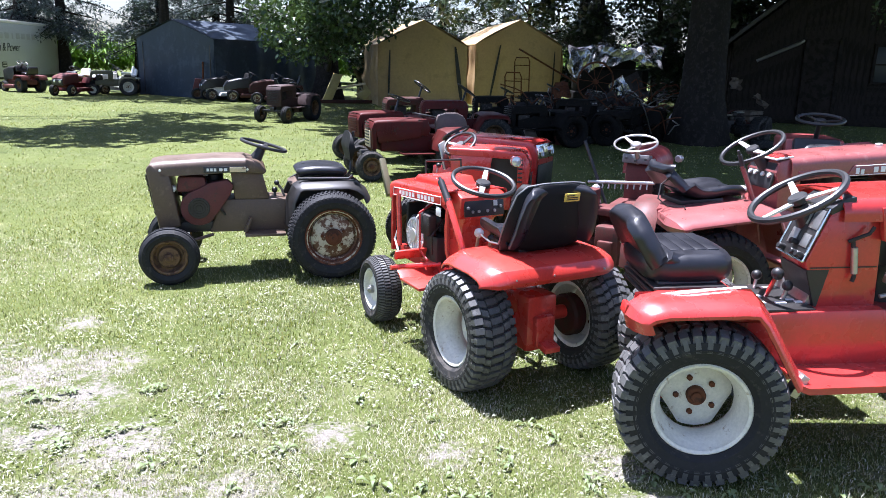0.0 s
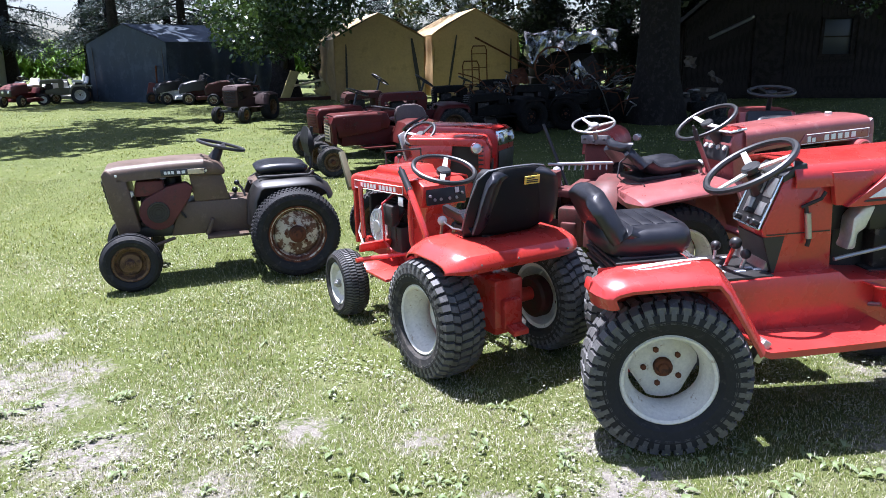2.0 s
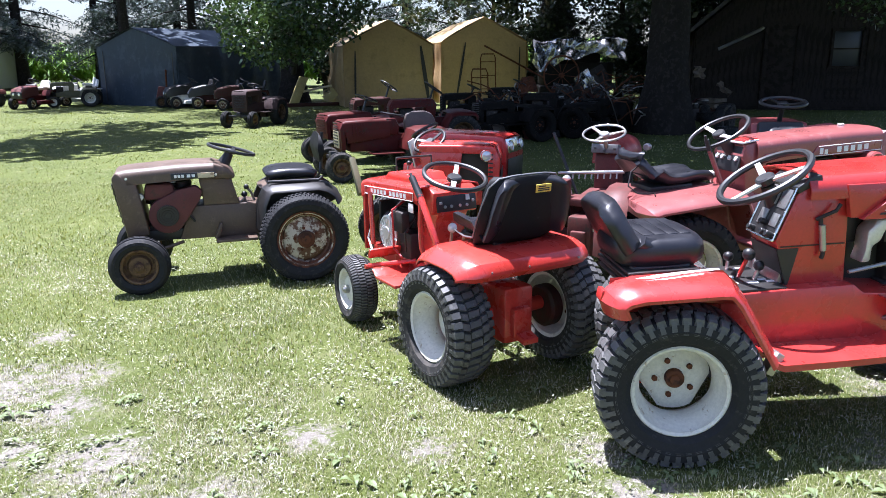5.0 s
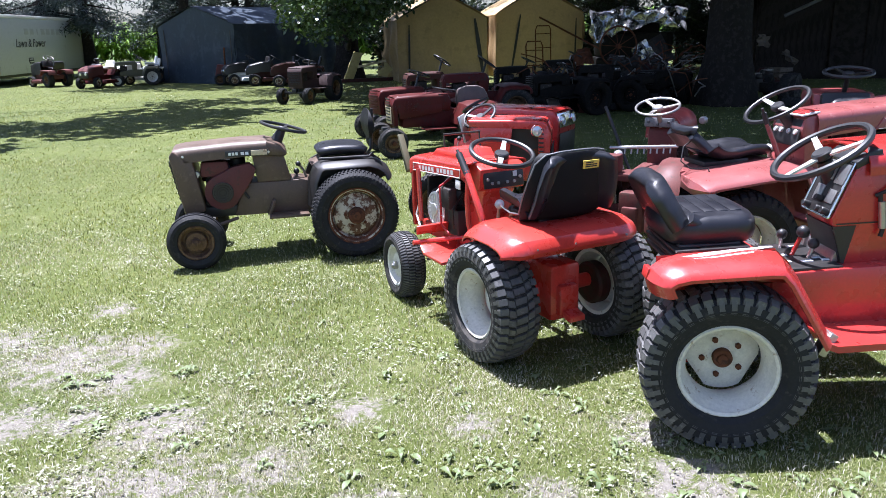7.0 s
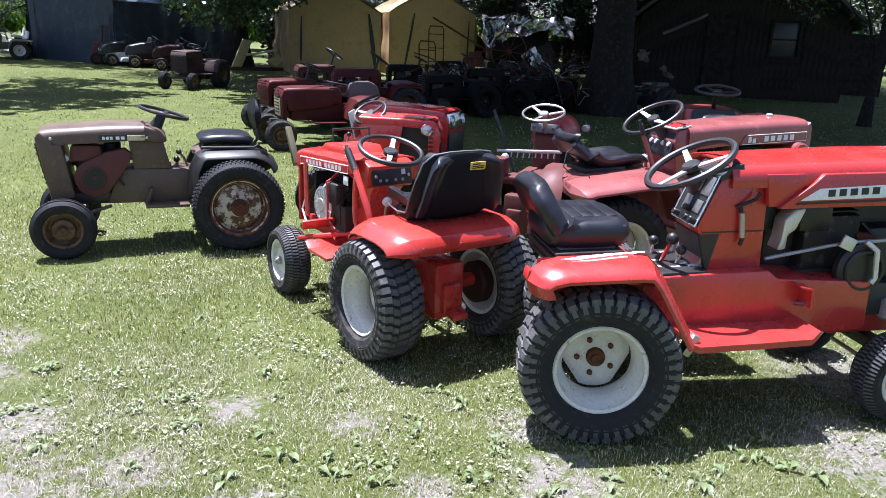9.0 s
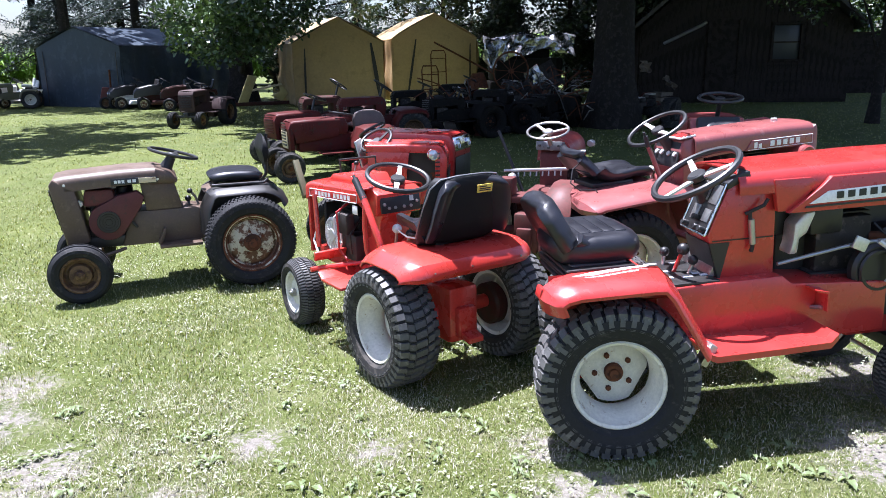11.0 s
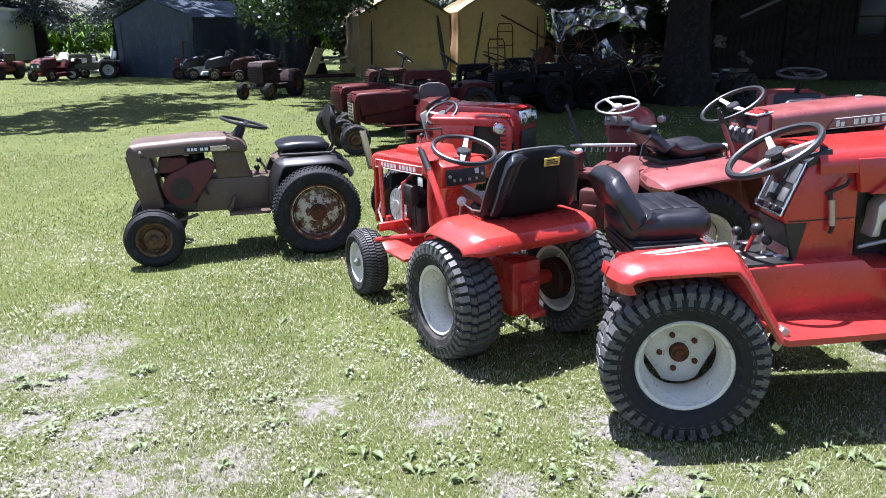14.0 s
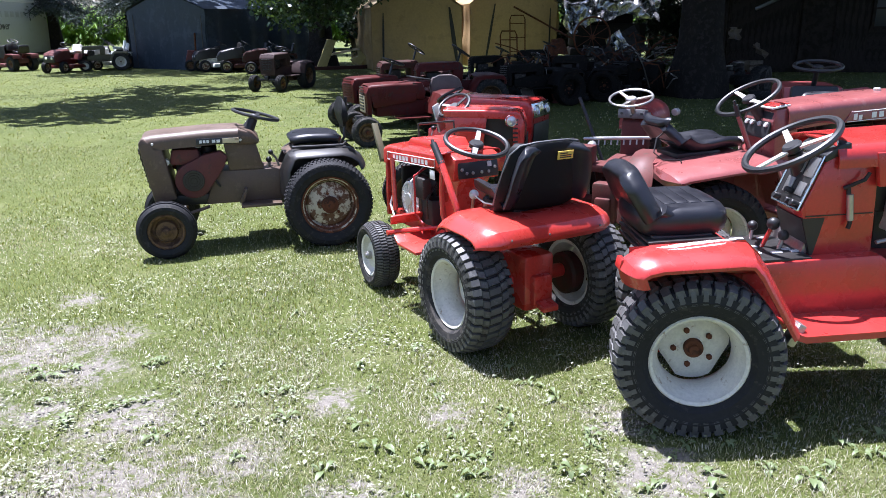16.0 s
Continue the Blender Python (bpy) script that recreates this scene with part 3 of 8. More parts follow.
def transaxle(parent, mat, width, z=0.285):
    bm = B()
    box(bm, (0, 0, z + 0.01), (0.24, 0.16, 0.26), bev=0.02)
    box(bm, (-0.10, 0, z - 0.02), (0.10, 0.10, 0.14), bev=0.012)
    t = part("transaxle", bm, mat, parent)
    for s in (1, -1):
        bm = B()
        tube(bm, [(0, s * 0.06, z), (0, s * (width - 0.02), z)], 0.038, 14, 0.030)
        part("axle_tube", bm, mat, t)
    bm = B()
    prism(bm, [(-0.15, z - 0.09), (-0.21, z - 0.10), (-0.21, z - 0.075), (-0.15, z - 0.06)], -0.04, 0.04, 0.003)
    part("drawbar", bm, mat, t)
    return t


# ---- the near red tractor with the low-back seat ----
def tractor_big_red(m):
    t = thing("garden_tractor", m, "large bright red tractor, black ribbed seat, white rear rims", "tractor", "tractors on the lawn")
    for s in (1, -1):
        wheel(t, "rear_wheel", (-0.04 if s < 0 else 0.14, -0.322 if s < 0 else 0.27, 0.287), REAR_TURF, s, RIM_WHITE, RUBBER, RUST, -11, 20, "deep off-white steel wheel with a rusty hub")
    transaxle(t, RED, 0.26)
    front_axle(t, 1.21, 0.32, 0.140, BLACK, FRONT_TURF, RIM_WHITE, RUBBER, RUST, 0)
    # one-piece fender pan over both wheels
    line = [(-0.302, 0.560), (-0.316, 0.610), (-0.300, 0.648), (-0.262, 0.672), (-0.20, 0.683), (0.06, 0.683), (0.125, 0.672), (0.172, 0.620), (0.245, 0.490), (0.305, 0.385)]
    for s in (1, -1):
        fender_pan(t, line if s < 0 else [(max(x, 0.0), z) for x, z in line[4:]], -0.305 if s < 0 else 0.17, -0.445 if s < 0 else 0.33, 0.006, RED, 0.030, "fender", -0.27)
    bm = B()
    rows = []
    for y, xr, zt in ((-0.309, -0.272, 0.682), (-0.296, -0.268, 0.672), (-0.262, -0.262, 0.605), (-0.10, -0.21, 0.600), (0.165, -0.02, 0.600), (0.172, -0.01, 0.682)):
        rows.append([Vector((xr, y, zt - 0.07)), Vector((xr - 0.005, y, zt)), Vector((0.12, y, zt)), Vector((0.172, y, min(zt, 0.63))), Vector((0.205, y, 0.565)), Vector((0.165, y, 0.555))])
    loft(bm, rows)
    part("fender_deck", bm, RED, t)
    for s in (-1,):
        bm = B()
        box(bm, (-0.303, s * 0.30, 0.625), (0.02, 0.06, 0.040), (0, 14, 0), 0.006)
        part("tail_lamp", bm, DECAL_RED, t, "dull red tail lamp")
    # two thin pale streaks lying on the fender top
    bm = B()
    for pts in (((-0.20, -0.335), (-0.12, -0.318), (-0.02, -0.302), (0.05, -0.296), (0.09, -0.303), (0.085, -0.316), (0.03, -0.318), (-0.06, -0.330), (-0.14, -0.343)),
                ((-0.17, -0.352), (-0.08, -0.345), (0.0, -0.334), (0.045, -0.330), (0.04, -0.338), (-0.03, -0.346), (-0.10, -0.355))):
        vs = [bm.verts.new((x, y, 0.6855 - 0.22 * max(0.0, -0.316 - y))) for x, y in pts]
        bm.faces.new(vs[::-1])
    bmesh.ops.solidify(bm, geom=bm.faces[:], thickness=0.0012)
    part("flame_streaks", bm, STRIPE_WHITE, t, "pale flame-shaped streaks on the fender top")
    # seat base with rubber bellows
    bm = B()
    box(bm, (-0.05, -0.04, 0.64), (0.22, 0.30, 0.08), bev=0.012)
    base = part("seat_base", bm, BLACK, t)
    for k in range(4):
        bm = B()
        box(bm, (-0.055, -0.05, 0.612 + 0.017 * k), (0.275 - 0.012 * (k % 2), 0.36, 0.012), bev=0.005)
        part("bellows_fold", bm, BLACK, base)
    st = seat(t, [(-0.04, 0.722), (-0.10, 0.728), (-0.145, 0.752), (-0.175, 0.802), (-0.203, 0.856), (-0.226, 0.902)], [0.188, 0.198, 0.203, 0.198, 0.178, 0.125], 0.074, ribs=0, bolster=0.020, label="black vinyl seat with a ribbed cushion")
    bm = B()
    rings = []
    for z, x0, x1, hw in ((0.664, -0.15, 0.085, 0.155), (0.668, -0.18, 0.110, 0.182), (0.684, -0.198, 0.128, 0.198), (0.715, -0.205, 0.136, 0.205), (0.745, -0.20, 0.132, 0.203), (0.764, -0.19, 0.118, 0.190), (0.773, -0.17, 0.095, 0.165), (0.776, -0.14, 0.06, 0.13)):
        rings.append([Vector(((x0 + x1) / 2 + (x1 - x0) / 2 * math.copysign(abs(math.cos(a)) ** 0.5, math.cos(a)), hw * math.copysign(abs(math.sin(a)) ** 0.5, math.sin(a)), z)) for a in (2 * math.pi * k / 28 for k in range(28))])
    loft(bm, rings)
    part("cushion", bm, VINYL, st, "", 70)
    for k in range(4):
        bm = B()
        box(bm, (0.058 - 0.046 * k, 0, 0.7735), (0.0435, 0.26, 0.012), bev=0.0055)
        part("cushion_rib", bm, VINYL, st)
    # tunnel, side panels and footboards
    bm = B()
    prism(bm, [(0.16, 0.30), (0.16, 0.555), (0.40, 0.562), (0.66, 0.564), (0.70, 0.53), (1.10, 0.50), (1.10, 0.30)], -0.222, 0.12, 0.006)
    part("body_tunnel", bm, RED, t)
    for s in (1, -1):
        bm = B()
        rows = []
        for x, y, z in ((0.275, 0.425, 0.372), (0.30, 0.428, 0.362), (0.55, 0.42, 0.360), (0.745, 0.412, 0.360), (0.785, 0.395, 0.382)):
            rows.append([Vector((x, s * 0.16, z)), Vector((x, s * y, z)), Vector((x, s * y, z - 0.024)), Vector((x, s * (y - 0.006), z - 0.024)), Vector((x, s * (y - 0.006), z - 0.006)), Vector((x, s * 0.16, z - 0.006))])
        loft(bm, rows)
        fb = part("footboard", bm, RED, t)
        bm = B()
        prism(bm, [(0.80, 0.43), (0.80, 0.50), (0.755, 0.513), (0.755, 0.520), (0.808, 0.507), (0.812, 0.43)], s * 0.215, s * 0.295, 0.001)
        part("pedal", bm, RED, t)
        bm = B()
        tube(bm, [(0.77, s * 0.16, 0.41), (0.80, s * 0.27, 0.44)], 0.009, 6)
        part("pedal_rod", bm, STEEL, t)
        bm = B()
        box(bm, (0.285, s * 0.37, 0.352), (0.03, 0.05, 0.085), (0, 30, 0), 0.004)
        part("bracket", bm, STEEL, t)
    # console plate with shift levers
    bm = B()
    box(bm, (0.315, -0.055, 0.562), (0.20, 0.31, 0.014), bev=0.003)
    con = part("console_plate", bm, BLACK, t, "black shift console with pale markings")
    for x, y, w in ((0.22, -0.13, 0.05), (0.30, -0.135, 0.04), (0.35, -0.10, 0.03), (0.235, 0.06, 0.05), (0.33, 0.05, 0.04), (0.25, -0.05, 0.03), (0.37, -0.13, 0.03)):
        bm = B()
        box(bm, (x + 0.02, y, 0.5705), (w, 0.018, 0.003))
        part("marking_bar", bm, STRIPE_WHITE, con)
    bm = B()
    prism(bm, [(0.40, 0.565), (0.42, 0.62), (0.45, 0.62), (0.45, 0.565)], -0.15, 0.10, 0.004)
    part("console_edge", bm, STEEL, con)
    lever(t, [(0.30, -0.05, 0.56), (0.325, -0.06, 0.63), (0.335, -0.065, 0.66)], 0.008, 0.024, RED)
    lever(t, [(0.345, -0.09, 0.56), (0.357, -0.095, 0.60), (0.361, -0.095, 0.622)], 0.008, 0.020)
    lever(t, [(0.305, 0.05, 0.56), (0.315, 0.06, 0.62)], 0.007, 0.02)
    # narrow dash tower
    bm = B()
    prism(bm, [(0.432, 0.56), (0.392, 0.70), (0.380, 0.728), (0.462, 0.918), (0.55, 0.950), (0.648, 0.95), (0.656, 0.56)], -0.165, 0.03, 0.006)
    dash = part("dash_tower", bm, RED, t)
    for z, x1 in ((0.708, 0.0),):
        for s in (1, -1):
            bm = B()
            box(bm, (0.522, -0.1665 if s < 0 else 0.0315, z), (0.245, 0.003, 0.004))
            part("panel_seam", bm, BLACK, dash)
    bm = B()
    prism(bm, [(0.428, 0.562), (0.388, 0.70), (0.470, 0.70), (0.436, 0.562)], -0.1675, -0.163)
    prism(bm, [(0.426, 0.562), (0.386, 0.70), (0.392, 0.70), (0.434, 0.562)], -0.163, 0.03)
    part("lower_panel", bm, PLASTIC, dash)
    # instrument face: chrome-edged black plate
    lean = math.degrees(math.atan2(0.082, 0.19))
    face = Matrix.Translation((0.421, -0.068, 0.823)) @ pose(0, 0, 0, 0, lean, 0)
    bm = B()
    box(bm, face @ Vector((-0.006, 0, 0)), (0.008, 0.19, 0.205), (0, lean, 0), 0.003)
    inst = part("instrument_panel", bm, BLACK, dash, "black instrument panel with a bright metal edge")
    frame_bars(inst, [face @ Vector((-0.012, y, z)) for y, z in ((-0.096, -0.102), (-0.096, 0.102), (0.096, 0.102), (0.096, -0.102), (-0.096, -0.102))], 0.005, CHROME, "chrome_edge")
    for y, z, w, h in ((-0.055, 0.055, 0.06, 0.075), (-0.05, -0.03, 0.05, 0.05), (0.02, 0.06, 0.06, 0.07), (0.035, -0.03, 0.05, 0.06)):
        bm = B()
        box(bm, face @ Vector((-0.012, y, z)), (0.004, w, h), (0, lean, 0), 0.001)
        part("gauge", bm, STEEL, inst)
    for y, z in ((-0.07, -0.085), (-0.03, -0.085), (0.0, -0.05), (0.06, -0.085)):
        bm = B()
        disc(bm, face @ Vector((-0.022, y, z)), face.to_3x3() @ Vector((-1, 0, 0)), 0.012, 0.03, 14)
        part("knob", bm, PLASTIC, inst)
    steering_wheel(t, (0.390, -0.04, 0.948), 29, 0.170, 3, PLASTIC, ALU, 70, (0.47, -0.04, 0.81), 0.0135, "black three-spoke steering wheel")
    bm = B()
    tube(bm, [(0.405, -0.04, 0.915), (0.452, -0.04, 0.82)], 0.026, 14, 0.036)
    part("column_cover", bm, PLASTIC, t)
    bm = B()
    prism(bm, [(0.452, 0.900), (0.448, 0.925), (0.50, 0.962), (0.54, 0.968), (0.54, 0.940)], -0.172, 0.04, 0.006)
    part("dash_hood", bm, PLASTIC, t)
    # hand levers on the tower's side
    for s in (-1,):
        lever(t, [(0.525, -0.172, 0.805), (0.585, -0.195, 0.838), (0.60, -0.195, 0.862)], 0.007, 0.0, ENGINE)
        lever(t, [(0.540, -0.175, 0.81), (0.553, -0.185, 0.68), (0.547, -0.185, 0.66)], 0.008, 0.0, ENGINE)
        bm = B()
        tube(bm, [(0.544, -0.182, 0.785), (0.552, -0.185, 0.69)], 0.012, 10)
        part("lever_grip", bm, STEEL, t)
    # hood with raised side panels
    hood_shell(t, [(0.49, 0.190, 0.962, 0.88, 0.055), (0.72, 0.196, 0.968, 0.88, 0.06), (1.15, 0.20, 0.975, 0.88, 0.06), (1.55, 0.20, 0.970, 0.88, 0.06)], RED)
    for s in (1, -1):
        bm = B()
        prism(bm, [(0.64, 0.808), (0.70, 0.806), (0.80, 0.905), (0.77, 0.93), (0.62, 0.93)], s * 0.17, s * 0.198, 0.004)
        prism(bm, [(0.672, 0.802), (0.800, 0.893), (0.84, 0.930), (1.53, 0.930), (1.53, 0.802)], s * 0.185, s * 0.215, 0.004)
        side = part("hood_side", bm, RED, t)
        bm = B()
        prism(bm, [(0.752, 0.832), (0.826, 0.876), (1.515, 0.897), (1.515, 0.840)], s * 0.210, s * 0.219, 0.001)
        part("white_stripe", bm, STRIPE_WHITE, side, "white side stripe with dark lettering")
        bm = B()
        prism(bm, [(0.735, 0.818), (0.741, 0.825), (1.515, 0.831), (1.515, 0.824)], s * 0.210, s * 0.220)
        part("pinstripe", bm, DECAL_BLACK, side)
        letter_bars(side, 0.850, 1.33, 0.858, 0.872, s * 0.2200, 0.026, DECAL_BLACK)
    bm = B()
    prism(bm, [(1.53, 0.40), (1.53, 0.94), (1.57, 0.93), (1.58, 0.55), (1.57, 0.40)], -0.19, 0.19, 0.006)
    gr = part("grille", bm, BLACK, t)
    for s in (1, -1):
        headlamp(t, (1.585, s * 0.11, 0.82), (1, 0, 0), 0.055)
    # engine bay
    e = engine(t, (0.99, 0.02, 0.63), 1.1)
    bm = B()
    box(bm, (1.05, 0.05, 0.64), (0.62, 0.16, 0.40), bev=0.03)
    box(bm, (1.22, -0.07, 0.58), (0.16, 0.10, 0.22), bev=0.02)
    box(bm, (0.90, -0.09, 0.74), (0.14, 0.06, 0.12), bev=0.015)
    part("engine_shroud", bm, BLACK, t, "dark sheet engine shroud")
    bm = B()
    box(bm, (0.98, -0.06, 0.40), (0.60, 0.20, 0.14), bev=0.012)
    part("frame_side", bm, BLACK, t)
    bm = B()
    disc(bm, (1.065, -0.185, 0.545), (0, 1, 0), 0.105, 0.05, 28, 0.012)
    ring(bm, (1.065, -0.215, 0.545), (0, 1, 0), 0.075, 0.010, 28, 6)
    part("clutch_pulley", bm, BLACK, t, "black clutch pulley")
    bm = B()
    tube(bm, [(0.66, -0.18, 0.600), (0.90, -0.185, 0.640), (1.0, -0.19, 0.655), (1.30, -0.19, 0.66)], 0.008, 8)
    part("clutch_rod", bm, STEEL, t)
    bm = B()
    tube(bm, [(1.05, -0.22, 0.665), (1.09, -0.235, 0.63), (1.10, -0.235, 0.52), (1.085, -0.235, 0.50)], 0.011, 8)
    part("hand_crank", bm, ALU, t)
    bm = B()
    box(bm, (0.985, -0.205, 0.655), (0.06, 0.01, 0.05), (0, 25, 0), 0.002)
    part("bracket", bm, ALU, t)
    bm = B()
    prism(bm, [(0.725, 0.62), (0.74, 0.66), (0.745, 0.74), (0.785, 0.785), (0.835, 0.785), (0.80, 0.70), (0.77, 0.68), (0.765, 0.62)], -0.15, -0.07, 0.012)
    part("starter_housing", bm, ALU, t)
    bm = B()
    box(bm, (0.73, 0.05, 0.76), (0.08, 0.24, 0.16), bev=0.01)
    part("fuel_tank", bm, BLACK, t)
    bm = B()
    box(bm, (1.30, 0, 0.31), (0.60, 0.28, 0.12), bev=0.01)
    part("frame_front", bm, RED, t)
    bm = B()
    disc(bm, (1.27, -0.16, 0.36), (0, 0, 1), 0.06, 0.09, 20, 0.01)
    part("oil_filter", bm, ALU, t)
    for k, (x, z) in enumerate(((1.10, 0.71), (1.28, 0.56), (1.33, 0.70))):
        bm = B()
        tube(bm, [(x, -0.12, z), (x + 0.03, -0.17, z - 0.05), (x + 0.01, -0.15, z - 0.12), (x + 0.08, -0.12, z - 0.16)], 0.005, 6)
        part("cable", bm, BLACK, t)
    return t


# ---- the small orange-red tractor seen from behind ----
def tractor_small_red(m):
    t = thing("garden_tractor", m, "small bright red tractor with high-backed black seat, open engine", "tractor", "tractors on the lawn")
    for s in (1, -1):
        wheel(t, "rear_wheel", (0.03 if s > 0 else 0.0, 0.302 if s > 0 else -0.325, 0.266), REAR_SMALL if s > 0 else REAR_SMALL_DEEP, s, RIM_WHITE, RUBBER_WORN, RIM_WHITE if s > 0 else RUST, 0, 40, "off-white steel wheel")
    transaxle(t, RED_BRIGHT, 0.30)
    part("inner_disc", disc(B(), (0.0, -0.245, 0.266), (0, 1, 0), 0.10, 0.07, 28, 0.012), RUST_RED, t, "dark brown disc inside the right rear wheel")
    front_axle(t, 0.985, 0.29, 0.182, RED_BRIGHT, FRONT_TURF, RIM_WHITE, RUBBER_WORN, STEEL, -4)
    # flat fender pan across both wheels
    bm = B()
    rows = []
    for k in range(25):
        y = -0.378 + 0.756 * k / 24
        v = abs(y) / 0.378
        xr, xf, drop = -0.250 + 0.09 * v ** 7 + (0.05 * v ** 4 if y < 0 else -0.03 * v ** 4), 0.172 - 0.035 * v ** 6, 0.052 * max(0.0, (v - 0.70) / 0.30) ** 2
        top = [(xr + 0.008, 0.525), (xr - 0.004, 0.542), (xr, 0.562), (xr + 0.022, 0.592), (xr + 0.075, 0.610), (-0.10, 0.615), (0.04, 0.616), (xf - 0.055, 0.610), (xf - 0.015, 0.588), (xf, 0.550), (xf, 0.535)]
        keep = 1.0 - 0.55 * max(0.0, (v - 0.80) / 0.20)
        up = [Vector((x, y, 0.616 - drop - (0.616 - z) * keep)) for x, z in top]
        rows.append(up + [p + Vector((0.006 if p.x < 0 else -0.006, 0, -0.006)) for p in up[::-1]])
    loft(bm, rows)
    part("fender_pan", bm, RED_BRIGHT, t, "", 30)
    for y in (-0.22, 0.05, 0.24):
        bm = B()
        disc(bm, (-0.250, y, 0.556), (-1, 0, 0.2), 0.005, 0.008, 8)
        part("bolt", bm, STEEL, t)
    # high-back seat
    seat(t, [(0.205, 0.648), (0.14, 0.657), (0.03, 0.648), (-0.03, 0.655), (-0.07, 0.70), (-0.095, 0.78), (-0.115, 0.86), (-0.128, 0.900)], [0.17, 0.20, 0.21, 0.215, 0.215, 0.205, 0.185, 0.150], 0.055, bolster=0.055, label="high-backed black vinyl seat").location = (0, -0.035, 0.010)
    bm = B()
    rings = []
    for z, x, hw in ((0.605, -0.06, 0.20), (0.64, -0.105, 0.226), (0.72, -0.130, 0.224), (0.80, -0.142, 0.212), (0.86, -0.150, 0.196), (0.892, -0.152, 0.178), (0.908, -0.146, 0.150)):
        r = []
        for k in range(13):
            v = -1 + 2 * k / 12
            r.append(Vector((x + 0.055 * abs(v) ** 3, v * hw, z)))
        rings.append(r + [p + Vector((0.012, 0, 0)) for p in r[::-1]])
    loft(bm, rings)
    shell = part("seat_back_shell", bm, SEAT_SHELL, t, "black moulded seat back", 50)
    shell.location = (0, -0.035, 0.010)
    bm = B()
    box(bm, (-0.158, -0.055, 0.852), (0.004, 0.082, 0.036), (0, -8, 0), 0.001)
    lab = part("warning_label", bm, LABEL_YELLOW, shell, "small yellow warning label")
    for y, z, w in ((-0.045, 0.860, 0.040), (-0.055, 0.851, 0.060), (-0.055, 0.843, 0.060)):
        bm = B()
        box(bm, (-0.1605 + (0.852 - z) * 0.14, y, z), (0.002, w, 0.0045), (0, -8, 0))
        part("text_bar", bm, DECAL_BLACK, shell)
    # grey bead round the seat edge, drawn in for the sheen there
    edge = [(0.205, 0.165, 0.628), (0.06, 0.212, 0.632), (-0.03, 0.224, 0.645), (-0.060, 0.226, 0.72), (-0.085, 0.210, 0.80), (-0.100, 0.190, 0.865), (-0.118, 0.150, 0.902), (-0.130, 0.08, 0.912), (-0.134, 0.0, 0.914)]
    part("edge_sheen", tube(B(), edge + [(x, -y, z) for x, y, z in edge[-2::-1]], 0.0045, 6), SEAT_EDGE, shell)
    bm = B()
    box(bm, (0.06, 0, 0.62), (0.24, 0.20, 0.03), bev=0.01)
    part("seat_base", bm, BLACK, t)
    # frame rails and front plate
    for s in (1, -1):
        bm = B()
        box(bm, (0.60, s * 0.10, 0.36), (1.00, 0.035, 0.07), bev=0.004)
        part("frame_rail", bm, RED_BRIGHT, t)
        bm = B()
        prism(bm, [(0.42, 0.33), (0.42, 0.345), (0.62, 0.345), (0.66, 0.375), (0.665, 0.365), (0.625, 0.33)], s * 0.10, s * 0.34, 0.002)
        part("footrest", bm, RED_BRIGHT, t)
        bm = B()
        tube(bm, [(0.60, s * 0.12, 0.40), (0.70, s * 0.30, 0.38), (0.70, s * 0.36, 0.38)], 0.013, 8)
        part("pedal", bm, RED_BRIGHT, t)
        bm = B()
        box(bm, (0.715, s * 0.24, 0.44), (0.016, 0.18, 0.05), (0, -20, 0), 0.004)
        part("step_plate", bm, RED_BRIGHT, t)
    # dash tower
    bm = B()
    prism(bm, [(0.46, 0.40), (0.46, 0.62), (0.43, 0.66), (0.415, 0.765), (0.47, 0.79), (0.60, 0.78), (0.60, 0.40)], -0.085, 0.085, 0.006)
    prism(bm, [(0.425, 0.665), (0.405, 0.775), (0.47, 0.80), (0.62, 0.79), (0.62, 0.70), (0.50, 0.665)], -0.135, 0.125, 0.008)
    d = part("dash_tower", bm, RED_BRIGHT, t)
    bm = B()
    box(bm, (0.408, -0.005, 0.722), (0.012, 0.225, 0.085), (0, 10, 0), 0.003)
    ins = part("instrument_panel", bm, PLASTIC, d, "dark instrument panel")
    for y in (-0.095, -0.06, -0.02, 0.03, 0.065, 0.09):
        bm = B()
        disc(bm, (0.40, y, 0.705 + 0.02 * (abs(y) > 0.08)), (-1, 0, 0.15), 0.008, 0.014, 10)
        part("switch", bm, STEEL, ins)
    bm = B()
    box(bm, (0.401, -0.065, 0.742), (0.004, 0.022, 0.026), (0, 10, 0))
    part("plate", bm, ALU, ins)
    bm = B()
    tube(bm, [(0.46, -0.05, 0.50), (0.41, -0.06, 0.53), (0.395, -0.06, 0.56)], 0.03, 12)
    part("steering_support", bm, RED_BRIGHT, t)
    lever(t, [(0.44, 0.02, 0.45), (0.39, 0.03, 0.60)], 0.008, 0.024, STEEL, WHITE)
    lever(t, [(0.40, -0.03, 0.50), (0.37, -0.03, 0.57)], 0.008, 0.020, STEEL, PLASTIC)
    lever(t, [(0.25, 0.195, 0.44), (0.262, 0.20, 0.575), (0.345, 0.20, 0.69), (0.408, 0.20, 0.775)], 0.016, 0.0, RED_BRIGHT)
    bm = B()
    tube(bm, [(0.400, 0.20, 0.764), (0.482, 0.20, 0.852)], 0.017, 10)
    tube(bm, [(0.478, 0.20, 0.848), (0.495, 0.20, 0.868)], 0.008, 8)
    part("lever_grip", bm, PLASTIC, t)
    bm = B()
    tube(bm, [(0.42, 0.15, 0.40), (0.47, 0.16, 0.50), (0.47, 0.165, 0.62), (0.46, 0.165, 0.72)], 0.013, 8)
    part("side_brace", bm, RED_BRIGHT, t)
